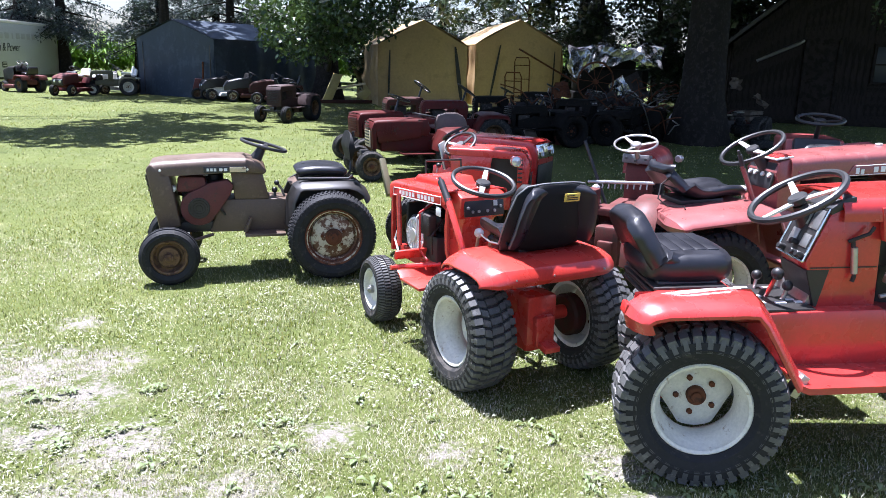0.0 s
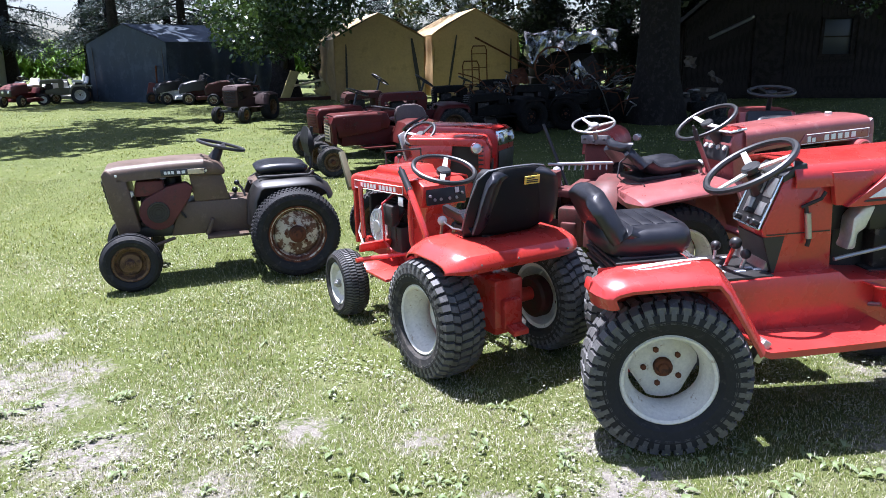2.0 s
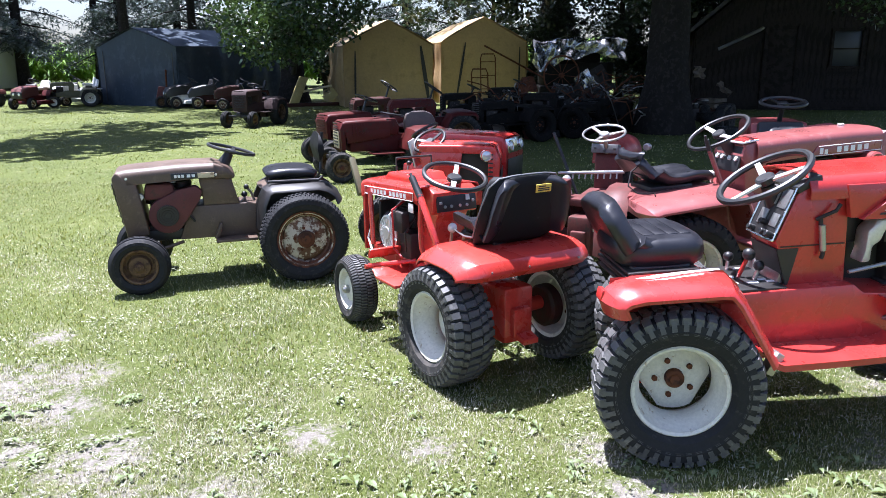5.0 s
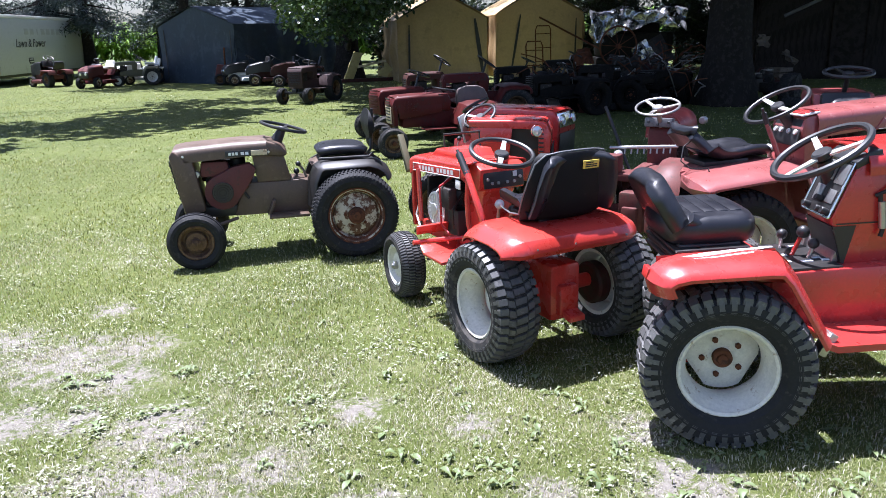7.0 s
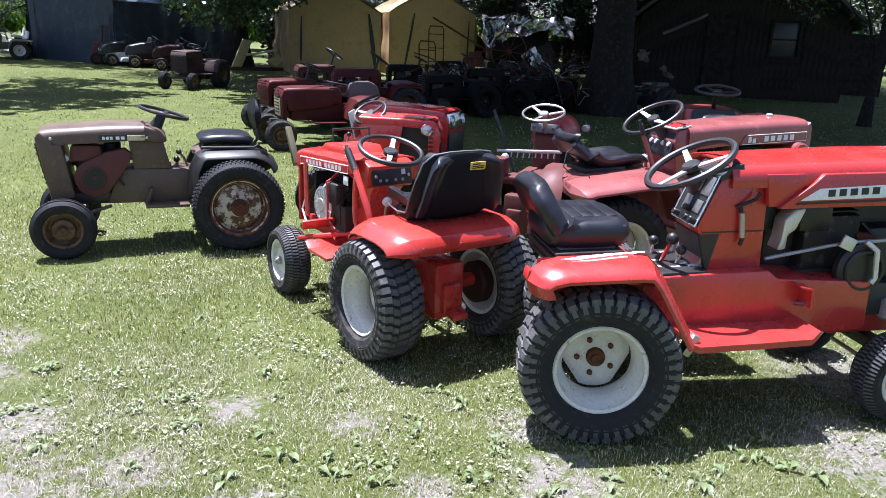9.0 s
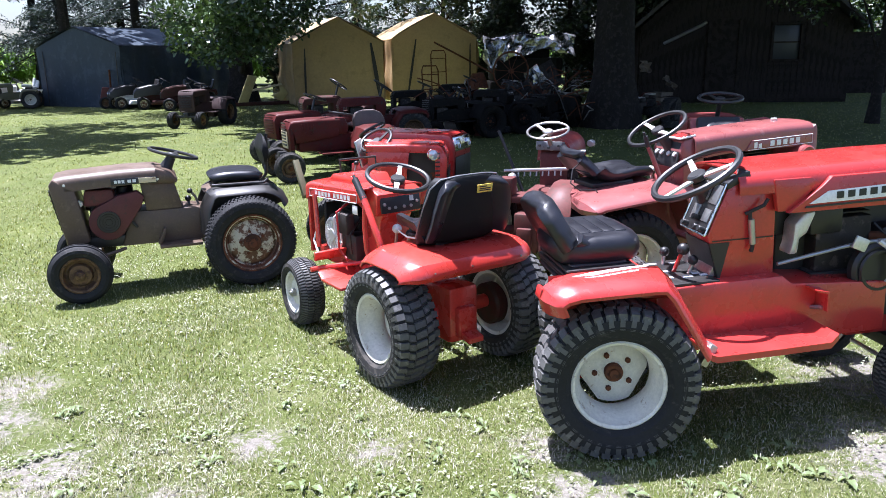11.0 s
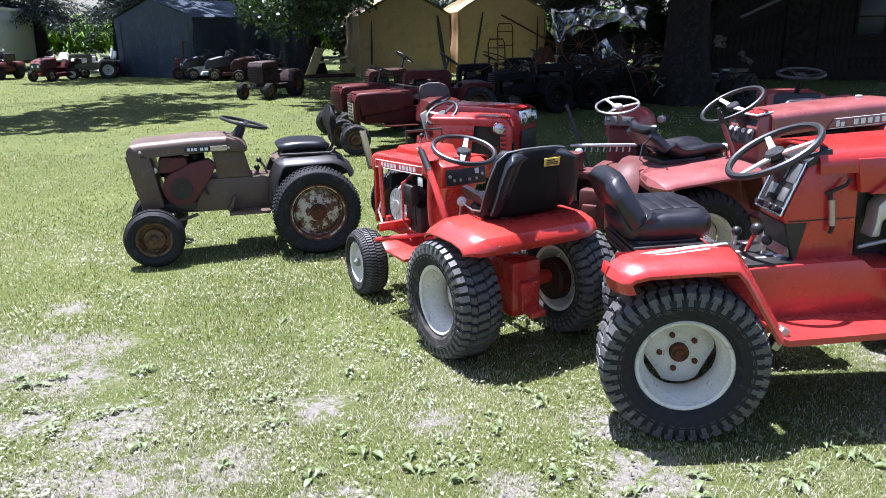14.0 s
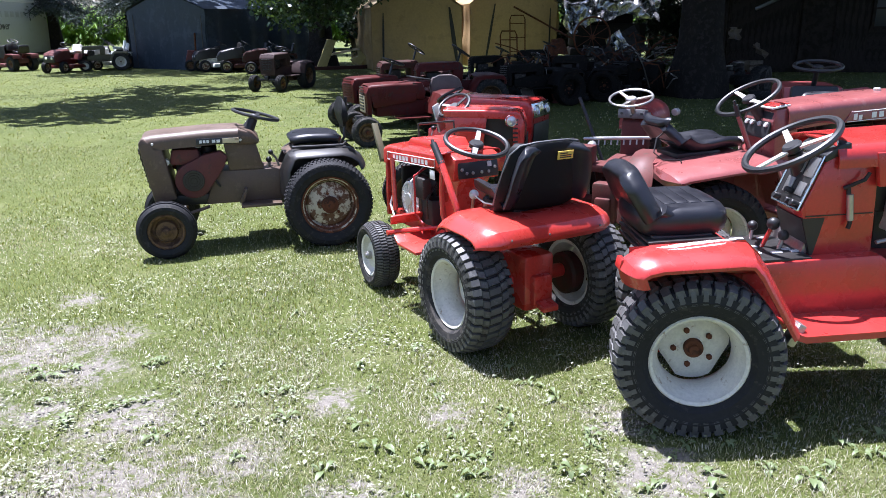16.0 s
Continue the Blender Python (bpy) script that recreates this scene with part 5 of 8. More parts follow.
def tractor_faded(m):
    """The faded red one: long hood with a dark side band, tall levers, padded two-part seat with a hanging wire."""
    t = thing("garden_tractor", m, "faded red tractor with long hood and worn black seat", "tractor", "tractors on the lawn")
    for s in (1, -1):
        wheel(t, "rear_wheel", (0.0 if s < 0 else 0.16, -0.345 if s < 0 else 0.26, 0.287), REAR_TURF_B, s, RIM_WHITE, RUBBER, RUST, -6, 10, "off-white steel wheel")
    transaxle(t, RED_FADED, 0.26)
    front_axle(t, 1.15, 0.32, 0.128, BLACK, FRONT_TURF, RIM_WHITE, RUBBER, RUST, 0)
    line = [(-0.275, 0.585), (-0.292, 0.620), (-0.270, 0.655), (-0.20, 0.672), (0.05, 0.685), (0.28, 0.692), (0.345, 0.665), (0.395, 0.55), (0.44, 0.42), (0.455, 0.37)]
    for s in (1, -1):
        fender_pan(t, line if s < 0 else [(max(x, 0.02), z) for x, z in line[4:]], s * 0.14, -0.455 if s < 0 else 0.32, 0.006, RED_FADED, 0.03, "fender", -0.24)
    bm = B()
    rows = []
    for y, xr in ((-0.14, -0.235), (0.0, -0.14), (0.14, 0.0)):
        rows.append([Vector((xr, y, 0.60)), Vector((xr - 0.01, y, 0.668)), Vector((0.05, y, 0.682)), Vector((0.27, y, 0.688)), Vector((0.34, y, 0.66)), Vector((0.33, y, 0.62)), Vector((0.1, y, 0.64))])
    loft(bm, rows)
    part("fender_deck", bm, RED_FADED, t)
    bm = B()
    box(bm, (0.03, -0.02, 0.688), (0.26, 0.24, 0.03), bev=0.008)
    part("seat_base", bm, BLACK, t)
    seat(t, [(0.300, 0.712), (0.20, 0.730), (0.08, 0.722), (0.0, 0.728), (-0.055, 0.760), (-0.10, 0.805), (-0.145, 0.855), (-0.175, 0.885)], [0.13, 0.165, 0.18, 0.185, 0.185, 0.175, 0.155, 0.12], 0.055, ribs=0, bolster=0.026, label="worn black vinyl bucket seat")
    bm = B()
    tube(bm, [(-0.15, -0.10, 0.83), (-0.22, -0.13, 0.80), (-0.25, -0.16, 0.73), (-0.21, -0.19, 0.69), (-0.12, -0.21, 0.685), (-0.14, -0.26, 0.68)], 0.004, 6)
    part("loose_wire", bm, BLACK, t)
    bm = B()
    prism(bm, [(0.24, 0.27), (0.24, 0.60), (0.50, 0.62), (0.75, 0.55), (1.15, 0.47), (1.15, 0.27)], -0.16, 0.16, 0.008)
    part("body_tunnel", bm, RED_FADED, t)
    for s in (1, -1):
        bm = B()
        prism(bm, [(0.44, 0.325), (0.44, 0.34), (0.90, 0.34), (0.92, 0.35), (0.925, 0.34), (0.90, 0.325)], s * 0.16, s * 0.40, 0.002)
        part("footboard", bm, RED_FADED, t)
    bm = B()
    prism(bm, [(0.50, 0.58), (0.49, 0.78), (0.475, 0.82), (0.50, 0.885), (0.62, 0.905), (0.66, 0.58)], -0.14, 0.14, 0.008)
    d = part("dash_tower", bm, RED_FADED, t)
    bm = B()
    box(bm, (0.478, 0, 0.80), (0.014, 0.24, 0.15), (0, 16, 0), 0.003)
    ip = part("instrument_panel", bm, PLASTIC, d)
    for y in (-0.09, -0.03, 0.04, 0.09):
        bm = B()
        disc(bm, (0.468, y, 0.805), (-1, 0, 0.4), 0.015, 0.014, 12)
        part("gauge", bm, ALU, ip)
    bm = B()
    box(bm, (0.53, -0.07, 0.903), (0.11, 0.13, 0.010), (0, -6, 0), 0.003)
    top = part("dash_top_plate", bm, STRIPE_WHITE, d, "striped plate")
    for k in range(4):
        bm = B()
        box(bm, (0.492 + 0.026 * k, -0.07, 0.9085 + 0.0027 * k), (0.010, 0.12, 0.004), (0, -6, 0))
        part("stripe_bar", bm, DECAL_RED, d)
    lever(t, [(0.40, -0.15, 0.42), (0.366, -0.15, 0.607), (0.30, -0.15, 0.77), (0.252, -0.15, 0.88)], 0.014, 0.0, RED_FADED)
    bm = B()
    tube(bm, [(0.258, -0.15, 0.866), (0.232, -0.15, 0.94)], 0.014, 8)
    tube(bm, [(0.233, -0.15, 0.935), (0.222, -0.15, 0.965)], 0.008, 8)
    part("lever_grip", bm, PLASTIC, t)
    lever(t, [(0.37, -0.02, 0.60), (0.345, -0.03, 0.72)], 0.009, 0.024, STEEL, WHITE)
    steering_wheel(t, (0.405, 0, 0.955), 28, 0.175, 2, PLASTIC, ALU, 80, (0.52, 0, 0.82), 0.012, "black steering wheel with a bright centre bar")
    bm = B()
    tube(bm, [(0.425, 0, 0.92), (0.50, 0, 0.84)], 0.025, 12, 0.04)
    part("column_cover", bm, PLASTIC, t)
    hood_shell(t, [(0.56, 0.165, 0.905, 0.80, 0.045), (0.85, 0.172, 0.915, 0.79, 0.05), (1.20, 0.176, 0.918, 0.78, 0.05), (1.40, 0.175, 0.912, 0.77, 0.05)], RED_FADED)
    for s in (1, -1):
        bm = B()
        prism(bm, [(0.60, 0.775), (0.60, 0.83), (0.90, 0.835), (0.90, 0.79)], s * 0.160, s * 0.172, 0.002)
        part("side_band", bm, RED_FADED, t)
        bm = B()
        prism(bm, [(0.90, 0.785), (0.945, 0.846), (1.39, 0.846), (1.39, 0.785)], s * 0.172, s * 0.181, 0.002)
        sb = part("name_band", bm, RED_FADED, t)
        frame_bars(sb, [(0.952, s * 0.183, 0.843), (1.385, s * 0.183, 0.843), (1.385, s * 0.183, 0.790), (0.915, s * 0.183, 0.790)], 0.0022, STRIPE_WHITE, "white_border")
        letter_bars(sb, 1.065, 1.30, 0.816, 0.816, s * 0.1825, 0.032, STRIPE_WHITE, (5,))
        for k in range(2):
            bm = B()
            box(bm, (0.968 + 0.032 * k, s * 0.1825, 0.815 - 0.006 * k), (0.022, 0.003, 0.034 - 0.008 * k))
            part("letter_bar", bm, STRIPE_WHITE, sb)
        bm = B()
        disc(bm, (1.31, s * 0.19, 0.728), (0, 1, 0), 0.058, 0.10, 24, 0.01)
        part("muffler", bm, RED_OLD, t, "rusty round muffler end")
        bm = B()
        prism(bm, [(1.36, 0.30), (1.36, 0.80), (1.42, 0.80), (1.42, 0.30)], s * 0.158, s * 0.176, 0.003)
        part("front_side", bm, RED_FADED, t)
    bm = B()
    prism(bm, [(1.39, 0.30), (1.39, 0.87), (1.42, 0.90), (1.435, 0.86), (1.435, 0.30)], -0.17, 0.17, 0.006)
    part("nose_cowl", bm, RED_FADED, t)
    for s in (1, -1):
        headlamp(t, (1.438, s * 0.10, 0.80), (1, 0, 0), 0.05)
    bm = B()
    disc(bm, (1.25, 0.0, 0.928), (0, 0, 1), 0.02, 0.02, 16)
    part("fuel_cap", bm, ALU, t)
    engine(t, (1.03, 0, 0.60), 1.05)
    return t


def tractor_round_hood(m):
    """The oldest one, seen from behind: rounded hood, round fender, white wheel, tool bar across."""
    t = thing("garden_tractor", m, "old maroon tractor with rounded hood and thin white steering wheel", "tractor", "tractors on the lawn")
    for s in (1, -1):
        wheel(t, "rear_wheel", (0, s * 0.27, 0.287), REAR_AG, s, RIM_WHITE, RUBBER, RUST, 0, 50)
    transaxle(t, BROWN_RED, 0.30)
    front_axle(t, 1.02, 0.30, 0.183, BROWN_RED, FRONT_SMALL, RIM_WHITE, RUBBER, RUST, 0)
    bm = B()
    prism(bm, [(0.05, 0.30), (0.08, 0.50), (0.45, 0.52), (1.02, 0.44), (1.02, 0.30)], -0.11, 0.11, 0.008)
    part("frame_tunnel", bm, BROWN_RED, t)
    for s in (1, -1):
        bm = B()
        rings = []
        for k in range(9):
            a = math.radians(-10 + 200 * k / 8)
            r = 0.325
            c = Vector((-0.02 + r * math.cos(a), 0, 0.30 + r * math.sin(a)))
            n = Vector((math.cos(a), 0, math.sin(a)))
            rings.append([c + Vector((0, s * 0.16, 0)), c + n * 0.02 + Vector((0, s * 0.20, 0)), c + n * 0.02 + Vector((0, s * 0.29, 0)), c + Vector((0, s * 0.34, 0)),
                          c - n * 0.006 + Vector((0, s * 0.335, 0)), c + n * 0.012 + Vector((0, s * 0.29, 0)), c + n * 0.012 + Vector((0, s * 0.20, 0)), c - n * 0.006 + Vector((0, s * 0.165, 0))])
        loft(bm, rings)
        part("fender", bm, BROWN_RED, t, "faded round fender", 40)
    bm = B()
    prism(bm, [(0.46, 0.50), (0.47, 0.74), (0.54, 0.80), (0.60, 0.80), (0.60, 0.50)], -0.085, 0.085, 0.012)
    d = part("dash_tower", bm, BROWN_RED, t, "narrow maroon dash tower")
    bm = B()
    box(bm, (0.475, 0.01, 0.793), (0.09, 0.185, 0.062), (0, 8, 0), 0.008)
    ip = part("instrument_panel", bm, GREY_METAL, d, "small grey metal dash box with knobs")
    for y, z in ((-0.06, 0.80), (0.075, 0.80), (0.01, 0.785)):
        bm = B()
        disc(bm, (0.427, y, z), (-1, 0, 0.2), 0.009, 0.014, 12)
        part("knob", bm, BLACK, ip)
    rings = []
    bm = B()
    for x, hw, zt in ((0.54, 0.125, 0.845), (0.72, 0.145, 0.870), (0.90, 0.140, 0.862), (1.00, 0.115, 0.835), (1.05, 0.06, 0.78)):
        r = []
        for k in range(13):
            a = math.pi * k / 12
            r.append(Vector((x, -hw * math.cos(a), 0.68 + (zt - 0.68) * math.sin(a) ** 0.6)))
        rings.append(r)
    loft(bm, rings)
    part("hood", bm, RED_OLD, t, "rounded faded red hood", 50)
    part("lamp_can", disc(B(), (0.95, -0.165, 0.765), (1, -0.2, 0), 0.026, 0.05, 20, 0.006), ALU, t, "small pale lamp can")
    engine(t, (0.82, 0, 0.52), 0.8)
    steering_wheel(t, (0.37, 0, 0.91), 18, 0.14, 3, STEEL, STEEL, 50, (0.47, 0, 0.77), 0.008, "thin white steering wheel")
    bm = B()
    tube(bm, [(0.16, 0.24, 0.655), (0.17, -0.20, 0.685)], 0.011, 8)
    bar = part("tool_bar", bm, STEEL, t, "steel bar with short tines")
    for k in range(9):
        bm = B()
        y = 0.18 - 0.042 * k
        tube(bm, [(0.165, y, 0.672 - 0.07 * y), (0.155, y, 0.63 - 0.07 * y)], 0.006, 6)
        part("tine", bm, STEEL, bar)
    lever(t, [(0.30, 0.12, 0.42), (0.34, 0.24, 0.66), (0.38, 0.36, 0.90)], 0.011, 0.0, BLACK)
    lever(t, [(0.16, 0.14, 0.48), (0.12, 0.17, 0.62)], 0.014, 0.030, ALU, ALU)
    bm = B()
    box(bm, (0.05, 0.0, 0.50), (0.18, 0.50, 0.05), bev=0.008)
    box(bm, (0.0, 0.16, 0.58), (0.10, 0.10, 0.12), bev=0.01)
    part("hitch_frame", bm, BROWN_RED, t)
    for y, z in ((0.13, 0.40), (-0.12, 0.36)):
        bm = B()
        box(bm, (-0.13, y, z), (0.012, 0.05, 0.04), bev=0.003)
        part("plate", bm, ALU, t)
    return t


tractor_big_red(pose(1.0, 2.775, 0, 0, -2.2, 4.5))
tractor_small_red(pose(0.431, 3.25, 0, 0, 0, 121))
tractor_brown(pose(-0.87, 5.05, 0, 0, 0, 198))
tractor_faded(pose(1.42, 4.279, 0, 0, -3.0, 14))
tractor_round_hood(pose(1.08, 4.73, 0, 0, 0, 62))
BARS = ((0.06, 0.42), (0.5, 0.92))
DULL_RED = tractor_plain(pose(2.47, 4.96, 0, 0, 0, 75), "dull red tractor with a black dash parked in shade", RED_OLD, hood=(0.55, 1.12, 0.93, 0.20), wheel_at=(0.40, 1.085, 10, 0.150))
frame_bars(DULL_RED, [(0.60, -0.01, 0.80), (0.60, -0.06, 0.866), (0.60, -0.10, 0.880), (0.60, -0.36, 0.920), (0.60, -0.41, 0.90), (0.60, -0.42, 0.84)], 0.014, RED_OLD, "grab_rail")
part("dash_box", box(B(), (0.43, 0, 0.86), (0.10, 0.30, 0.17), (0, 12, 0), 0.02), PLASTIC, DULL_RED, "black moulded dash box")
tractor_plain(pose(-0.40, 5.78, 0, 0, 0, -7), "bright red tractor with dark side openings and louvres", RED_BRIGHT, hood=(0.42, 0.985, 0.785, 0.19), sides="lamp", wheel_at=(0.47, 0.802, 32, 0.125), wheel_axis=(-0.30, -0.50, 0.80), grille="panel", back=False, fender=False, tower=False, rim=RIM_DIRTY, rear=REAR_LOW, rear_x=0.20)
tractor_plain(pose(-0.28, 6.75, 0, 0, 0, -26), "red tractor with twin chrome headlights and black grille", RED, hood=(0.45, 1.14, 0.80, 0.21), lamps=2, wheel_at=(0.33, 0.80, 30, 0.12), grille="panel", stripe=(DECAL_BLACK, STRIPE_WHITE, BARS), back=False, fender=False, rim=RIM_DIRTY, rear=REAR_LOW, rear_x=0.25)
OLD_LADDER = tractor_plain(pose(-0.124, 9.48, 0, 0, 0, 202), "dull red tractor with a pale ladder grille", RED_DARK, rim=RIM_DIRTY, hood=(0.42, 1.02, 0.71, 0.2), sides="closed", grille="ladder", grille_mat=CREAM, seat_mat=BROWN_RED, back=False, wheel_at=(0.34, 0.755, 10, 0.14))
part("backrest", prism(B(), [(-0.17, 0.43), (-0.20, 0.50), (-0.20, 0.66), (-0.15, 0.75), (-0.06, 0.79), (0.10, 0.79), (0.19, 0.76), (0.22, 0.68), (0.21, 0.52), (0.16, 0.43)], 0.04, 0.11, 0.022), VINYL_FADED, OLD_LADDER, "faded brown vinyl backrest")
part("seat_post", box(B(), (0, 0.02, 0.48), (0.12, 0.10, 0.24), bev=0.01), BLACK, OLD_LADDER)
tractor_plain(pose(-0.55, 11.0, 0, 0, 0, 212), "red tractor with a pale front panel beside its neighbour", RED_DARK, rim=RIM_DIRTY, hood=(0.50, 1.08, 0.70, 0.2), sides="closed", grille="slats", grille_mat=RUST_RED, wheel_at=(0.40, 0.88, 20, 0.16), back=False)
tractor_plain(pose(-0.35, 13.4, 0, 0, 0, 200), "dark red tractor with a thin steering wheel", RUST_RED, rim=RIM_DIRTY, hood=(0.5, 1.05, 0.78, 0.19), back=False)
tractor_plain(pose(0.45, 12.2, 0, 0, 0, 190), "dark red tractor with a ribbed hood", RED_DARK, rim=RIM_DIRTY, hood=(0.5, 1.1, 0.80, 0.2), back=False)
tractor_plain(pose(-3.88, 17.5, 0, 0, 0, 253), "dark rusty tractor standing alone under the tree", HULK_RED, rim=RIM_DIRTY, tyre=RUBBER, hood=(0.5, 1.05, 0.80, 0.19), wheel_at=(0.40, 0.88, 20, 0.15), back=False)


# ---- foliage ----
def leaf_mesh(name, centres, radii, count, size, rng, droop=0.0, narrow=0.5, flat=1.0):
    """Many small folded leaves scattered through clumps. Returns one mesh."""
    centres, radii = np.array(centres, float), np.array(radii, float)
    k = rng.choice(len(centres), count, p=radii ** 2 / (radii ** 2).sum())
    d = rng.normal(size=(count, 3))
    d /= np.linalg.norm(d, axis=1)[:, None]
    r = radii[k] * rng.random(count) ** 0.45
    p = centres[k] + d * r[:, None] * np.array([1, 1, flat])
    ax = rng.normal(size=(count, 3))
    ax[:, 2] = ax[:, 2] * 0.6 - droop
    ax /= np.linalg.norm(ax, axis=1)[:, None]
    side = np.cross(ax, rng.normal(size=(count, 3)))
    side /= np.linalg.norm(side, axis=1)[:, None] + 1e-9
    up = np.cross(ax, side)
    s = size * (0.6 + 0.8 * rng.random(count))[:, None]
    v = np.empty((count, 4, 3))
    v[:, 0] = p
    v[:, 1] = p + ax * s * 0.5 + side * s * narrow * 0.5
    v[:, 2] = p + ax * s + up * s * 0.15
    v[:, 3] = p + ax * s * 0.5 - side * s * narrow * 0.5
    me = bpy.data.meshes.new(name)
    me.vertices.add(count * 4)
    me.vertices.foreach_set("co", v.ravel())
    me.loops.add(count * 4)
    me.loops.foreach_set("vertex_index", np.arange(count * 4, dtype=np.int32))
    me.polygons.add(count)
    me.polygons.foreach_set("loop_start", np.arange(0, count * 4, 4, dtype=np.int32))
    me.update(calc_edges=True)
    return me


def limb(bm, rng, a, b, r0, r1, bend=0.15):
    a, b = Vector(a), Vector(b)
    pts = []
    off = Vector(rng.normal(size=3)) * bend * (b - a).length
    for i in range(6):
        t = i / 5
        pts.append(a.lerp(b, t) + off * math.sin(math.pi * t) * 0.5)
    tube(bm, pts, r0, 7, r1)


def trunk_mesh(bm, rng, base, top, r0, r1, rings=9, sides=14):
    """A tapered trunk with flared, uneven foot."""
    base, top = Vector(base), Vector(top)
    ph = rng.random(4) * 6.28
    rows = []
    for i in range(rings):
        t = i / (rings - 1)
        c = base.lerp(top, t) + Vector((math.sin(t * 3 + ph[0]), math.cos(t * 2.6 + ph[1]), 0)) * r0 * 0.25 * t
        r = r0 + (r1 - r0) * t + r0 * 0.5 * max(0, 0.12 - t) / 0.12
        rows.append([c + Vector((math.cos(a), math.sin(a), 0)) * r * (1 + 0.10 * math.sin(3 * a + ph[2]) + 0.06 * math.sin(7 * a + ph[3])) for a in (2 * math.pi * k / sides for k in range(sides))])
    loft(bm, rows)


def tree(name, label, base, height, r0, clumps, radii, leaves, size, mat, bark, seed, limbs=6, droop=0.2, narrow=0.5, flat=0.8):
    """A tree: trunk, limbs to its clumps and a crown of single leaves."""
    rng = np.random.default_rng(seed)
    t = thing(name, Matrix.Translation(base), label, "tree")
    bm = B()
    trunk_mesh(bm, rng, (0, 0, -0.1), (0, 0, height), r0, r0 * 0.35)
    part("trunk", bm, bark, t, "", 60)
    local = [Vector(c) - Vector(base) for c in clumps]
    pick = rng.permutation(len(local))[:limbs]
    for i in pick:
        bm = B()
        z = min(height * 0.95, max(1.2, local[i].z * 0.8 - 0.1 * local[i].xy.length))
        limb(bm, rng, (0, 0, z), local[i], r0 * 0.3, 0.02)
        part("limb", bm, bark, t, "", 60)
    me = leaf_mesh("crown", [tuple(c) for c in local], radii, leaves, size, rng, droop, narrow, flat)
    part("crown", me, mat, t)
    return t


R0 = np.random.default_rng(11)


def scatter(n, x, y, z, r, seed):
    g = np.random.default_rng(seed)
    c = [(g.uniform(*x), g.uniform(*y), g.uniform(*z)) for _ in range(n)]
    return c, [g.uniform(*r) for _ in range(n)]


# the broad-leaved tree in the middle distance, its lower boughs hanging towards the lawn
c, r = [], []
for x, y, z, q in ((-4.6, 18.2, 1.95, 0.5), (-4.1, 18.0, 1.7, 0.55), (-3.6, 17.8, 1.65, 0.55), (-3.1, 17.9, 1.75, 0.5), (-2.6, 17.9, 1.95, 0.5), (-2.1, 18.2, 2.25, 0.55), (-1.7, 18.4, 2.6, 0.5),
                   (-4.9, 18.8, 2.5, 0.6), (-4.2, 18.6, 2.5, 0.8), (-3.3, 18.5, 2.5, 0.85), (-2.5, 18.8, 2.9, 0.85), (-4.0, 19.8, 2.7, 0.8), (-3.2, 20.6, 2.4, 0.8), (-5.2, 20.0, 3.4, 0.9), (-4.2, 20.0, 3.8, 1.2), (-2.6, 20.2, 3.8, 1.2),
                   (-3.7, 17.5, 2.3, 0.5), (-2.9, 17.4, 2.4, 0.5), (-6.0, 21.5, 4.6, 1.0), (-1.6, 19.4, 3.4, 0.8)):
    c.append((x, y, z)), r.append(q)
c2, r2 = scatter(8, (-7.5, -1.5), (20.5, 27), (6, 9.5), (1.2, 1.9), 3)
tree("shade_tree", "broad-leaved tree with low hanging sunlit boughs", (-4.6, 25.0, 0), 7.5, 0.42, c + c2, r + r2, 34000, 0.115, LEAF, BARK, 21, 9, 0.55, 0.62)

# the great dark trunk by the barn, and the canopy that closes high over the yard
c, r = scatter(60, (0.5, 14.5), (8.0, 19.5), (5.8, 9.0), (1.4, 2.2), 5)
# extra boughs above the view, placed to shade the tractors below
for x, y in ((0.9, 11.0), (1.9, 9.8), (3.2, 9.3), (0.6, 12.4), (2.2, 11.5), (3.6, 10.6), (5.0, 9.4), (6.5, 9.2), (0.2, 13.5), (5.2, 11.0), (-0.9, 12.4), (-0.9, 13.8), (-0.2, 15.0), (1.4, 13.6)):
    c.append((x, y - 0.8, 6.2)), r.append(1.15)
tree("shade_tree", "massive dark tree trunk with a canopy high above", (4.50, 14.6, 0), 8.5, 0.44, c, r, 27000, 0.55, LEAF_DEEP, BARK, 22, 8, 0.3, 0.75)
# added trees: crowns above the view that keep machines, shelters and barn shaded
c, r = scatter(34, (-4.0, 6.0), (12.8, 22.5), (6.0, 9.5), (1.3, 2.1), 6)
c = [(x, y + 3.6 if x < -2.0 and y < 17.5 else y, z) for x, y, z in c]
tree("shade_tree", "added tree with a hidden trunk, its canopy shading the old machines", (5.75, 19.0, 0), 8.0, 0.28, c, r, 17000, 0.55, LEAF_DEEP, BARK, 23, 5, 0.3, 0.75)
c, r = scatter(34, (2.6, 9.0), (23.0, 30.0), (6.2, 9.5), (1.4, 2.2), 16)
tree("shade_tree", "added tree with an unseen high canopy shading the tan shelters", (4.9, 30.2, 0), 8.5, 0.24, c, r, 9000, 0.5, LEAF_DEEP, BARK, 25, 6, 0.3, 0.75)
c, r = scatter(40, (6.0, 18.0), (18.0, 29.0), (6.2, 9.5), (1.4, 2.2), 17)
tree("shade_tree", "added tree with an unseen high canopy shading the barn", (12.5, 27.5, 0), 8.5, 0.3, c, r, 16000, 0.5, LEAF_DEEP, BARK, 26, 6, 0.3, 0.75)
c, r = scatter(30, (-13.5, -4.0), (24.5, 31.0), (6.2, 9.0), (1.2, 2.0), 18)
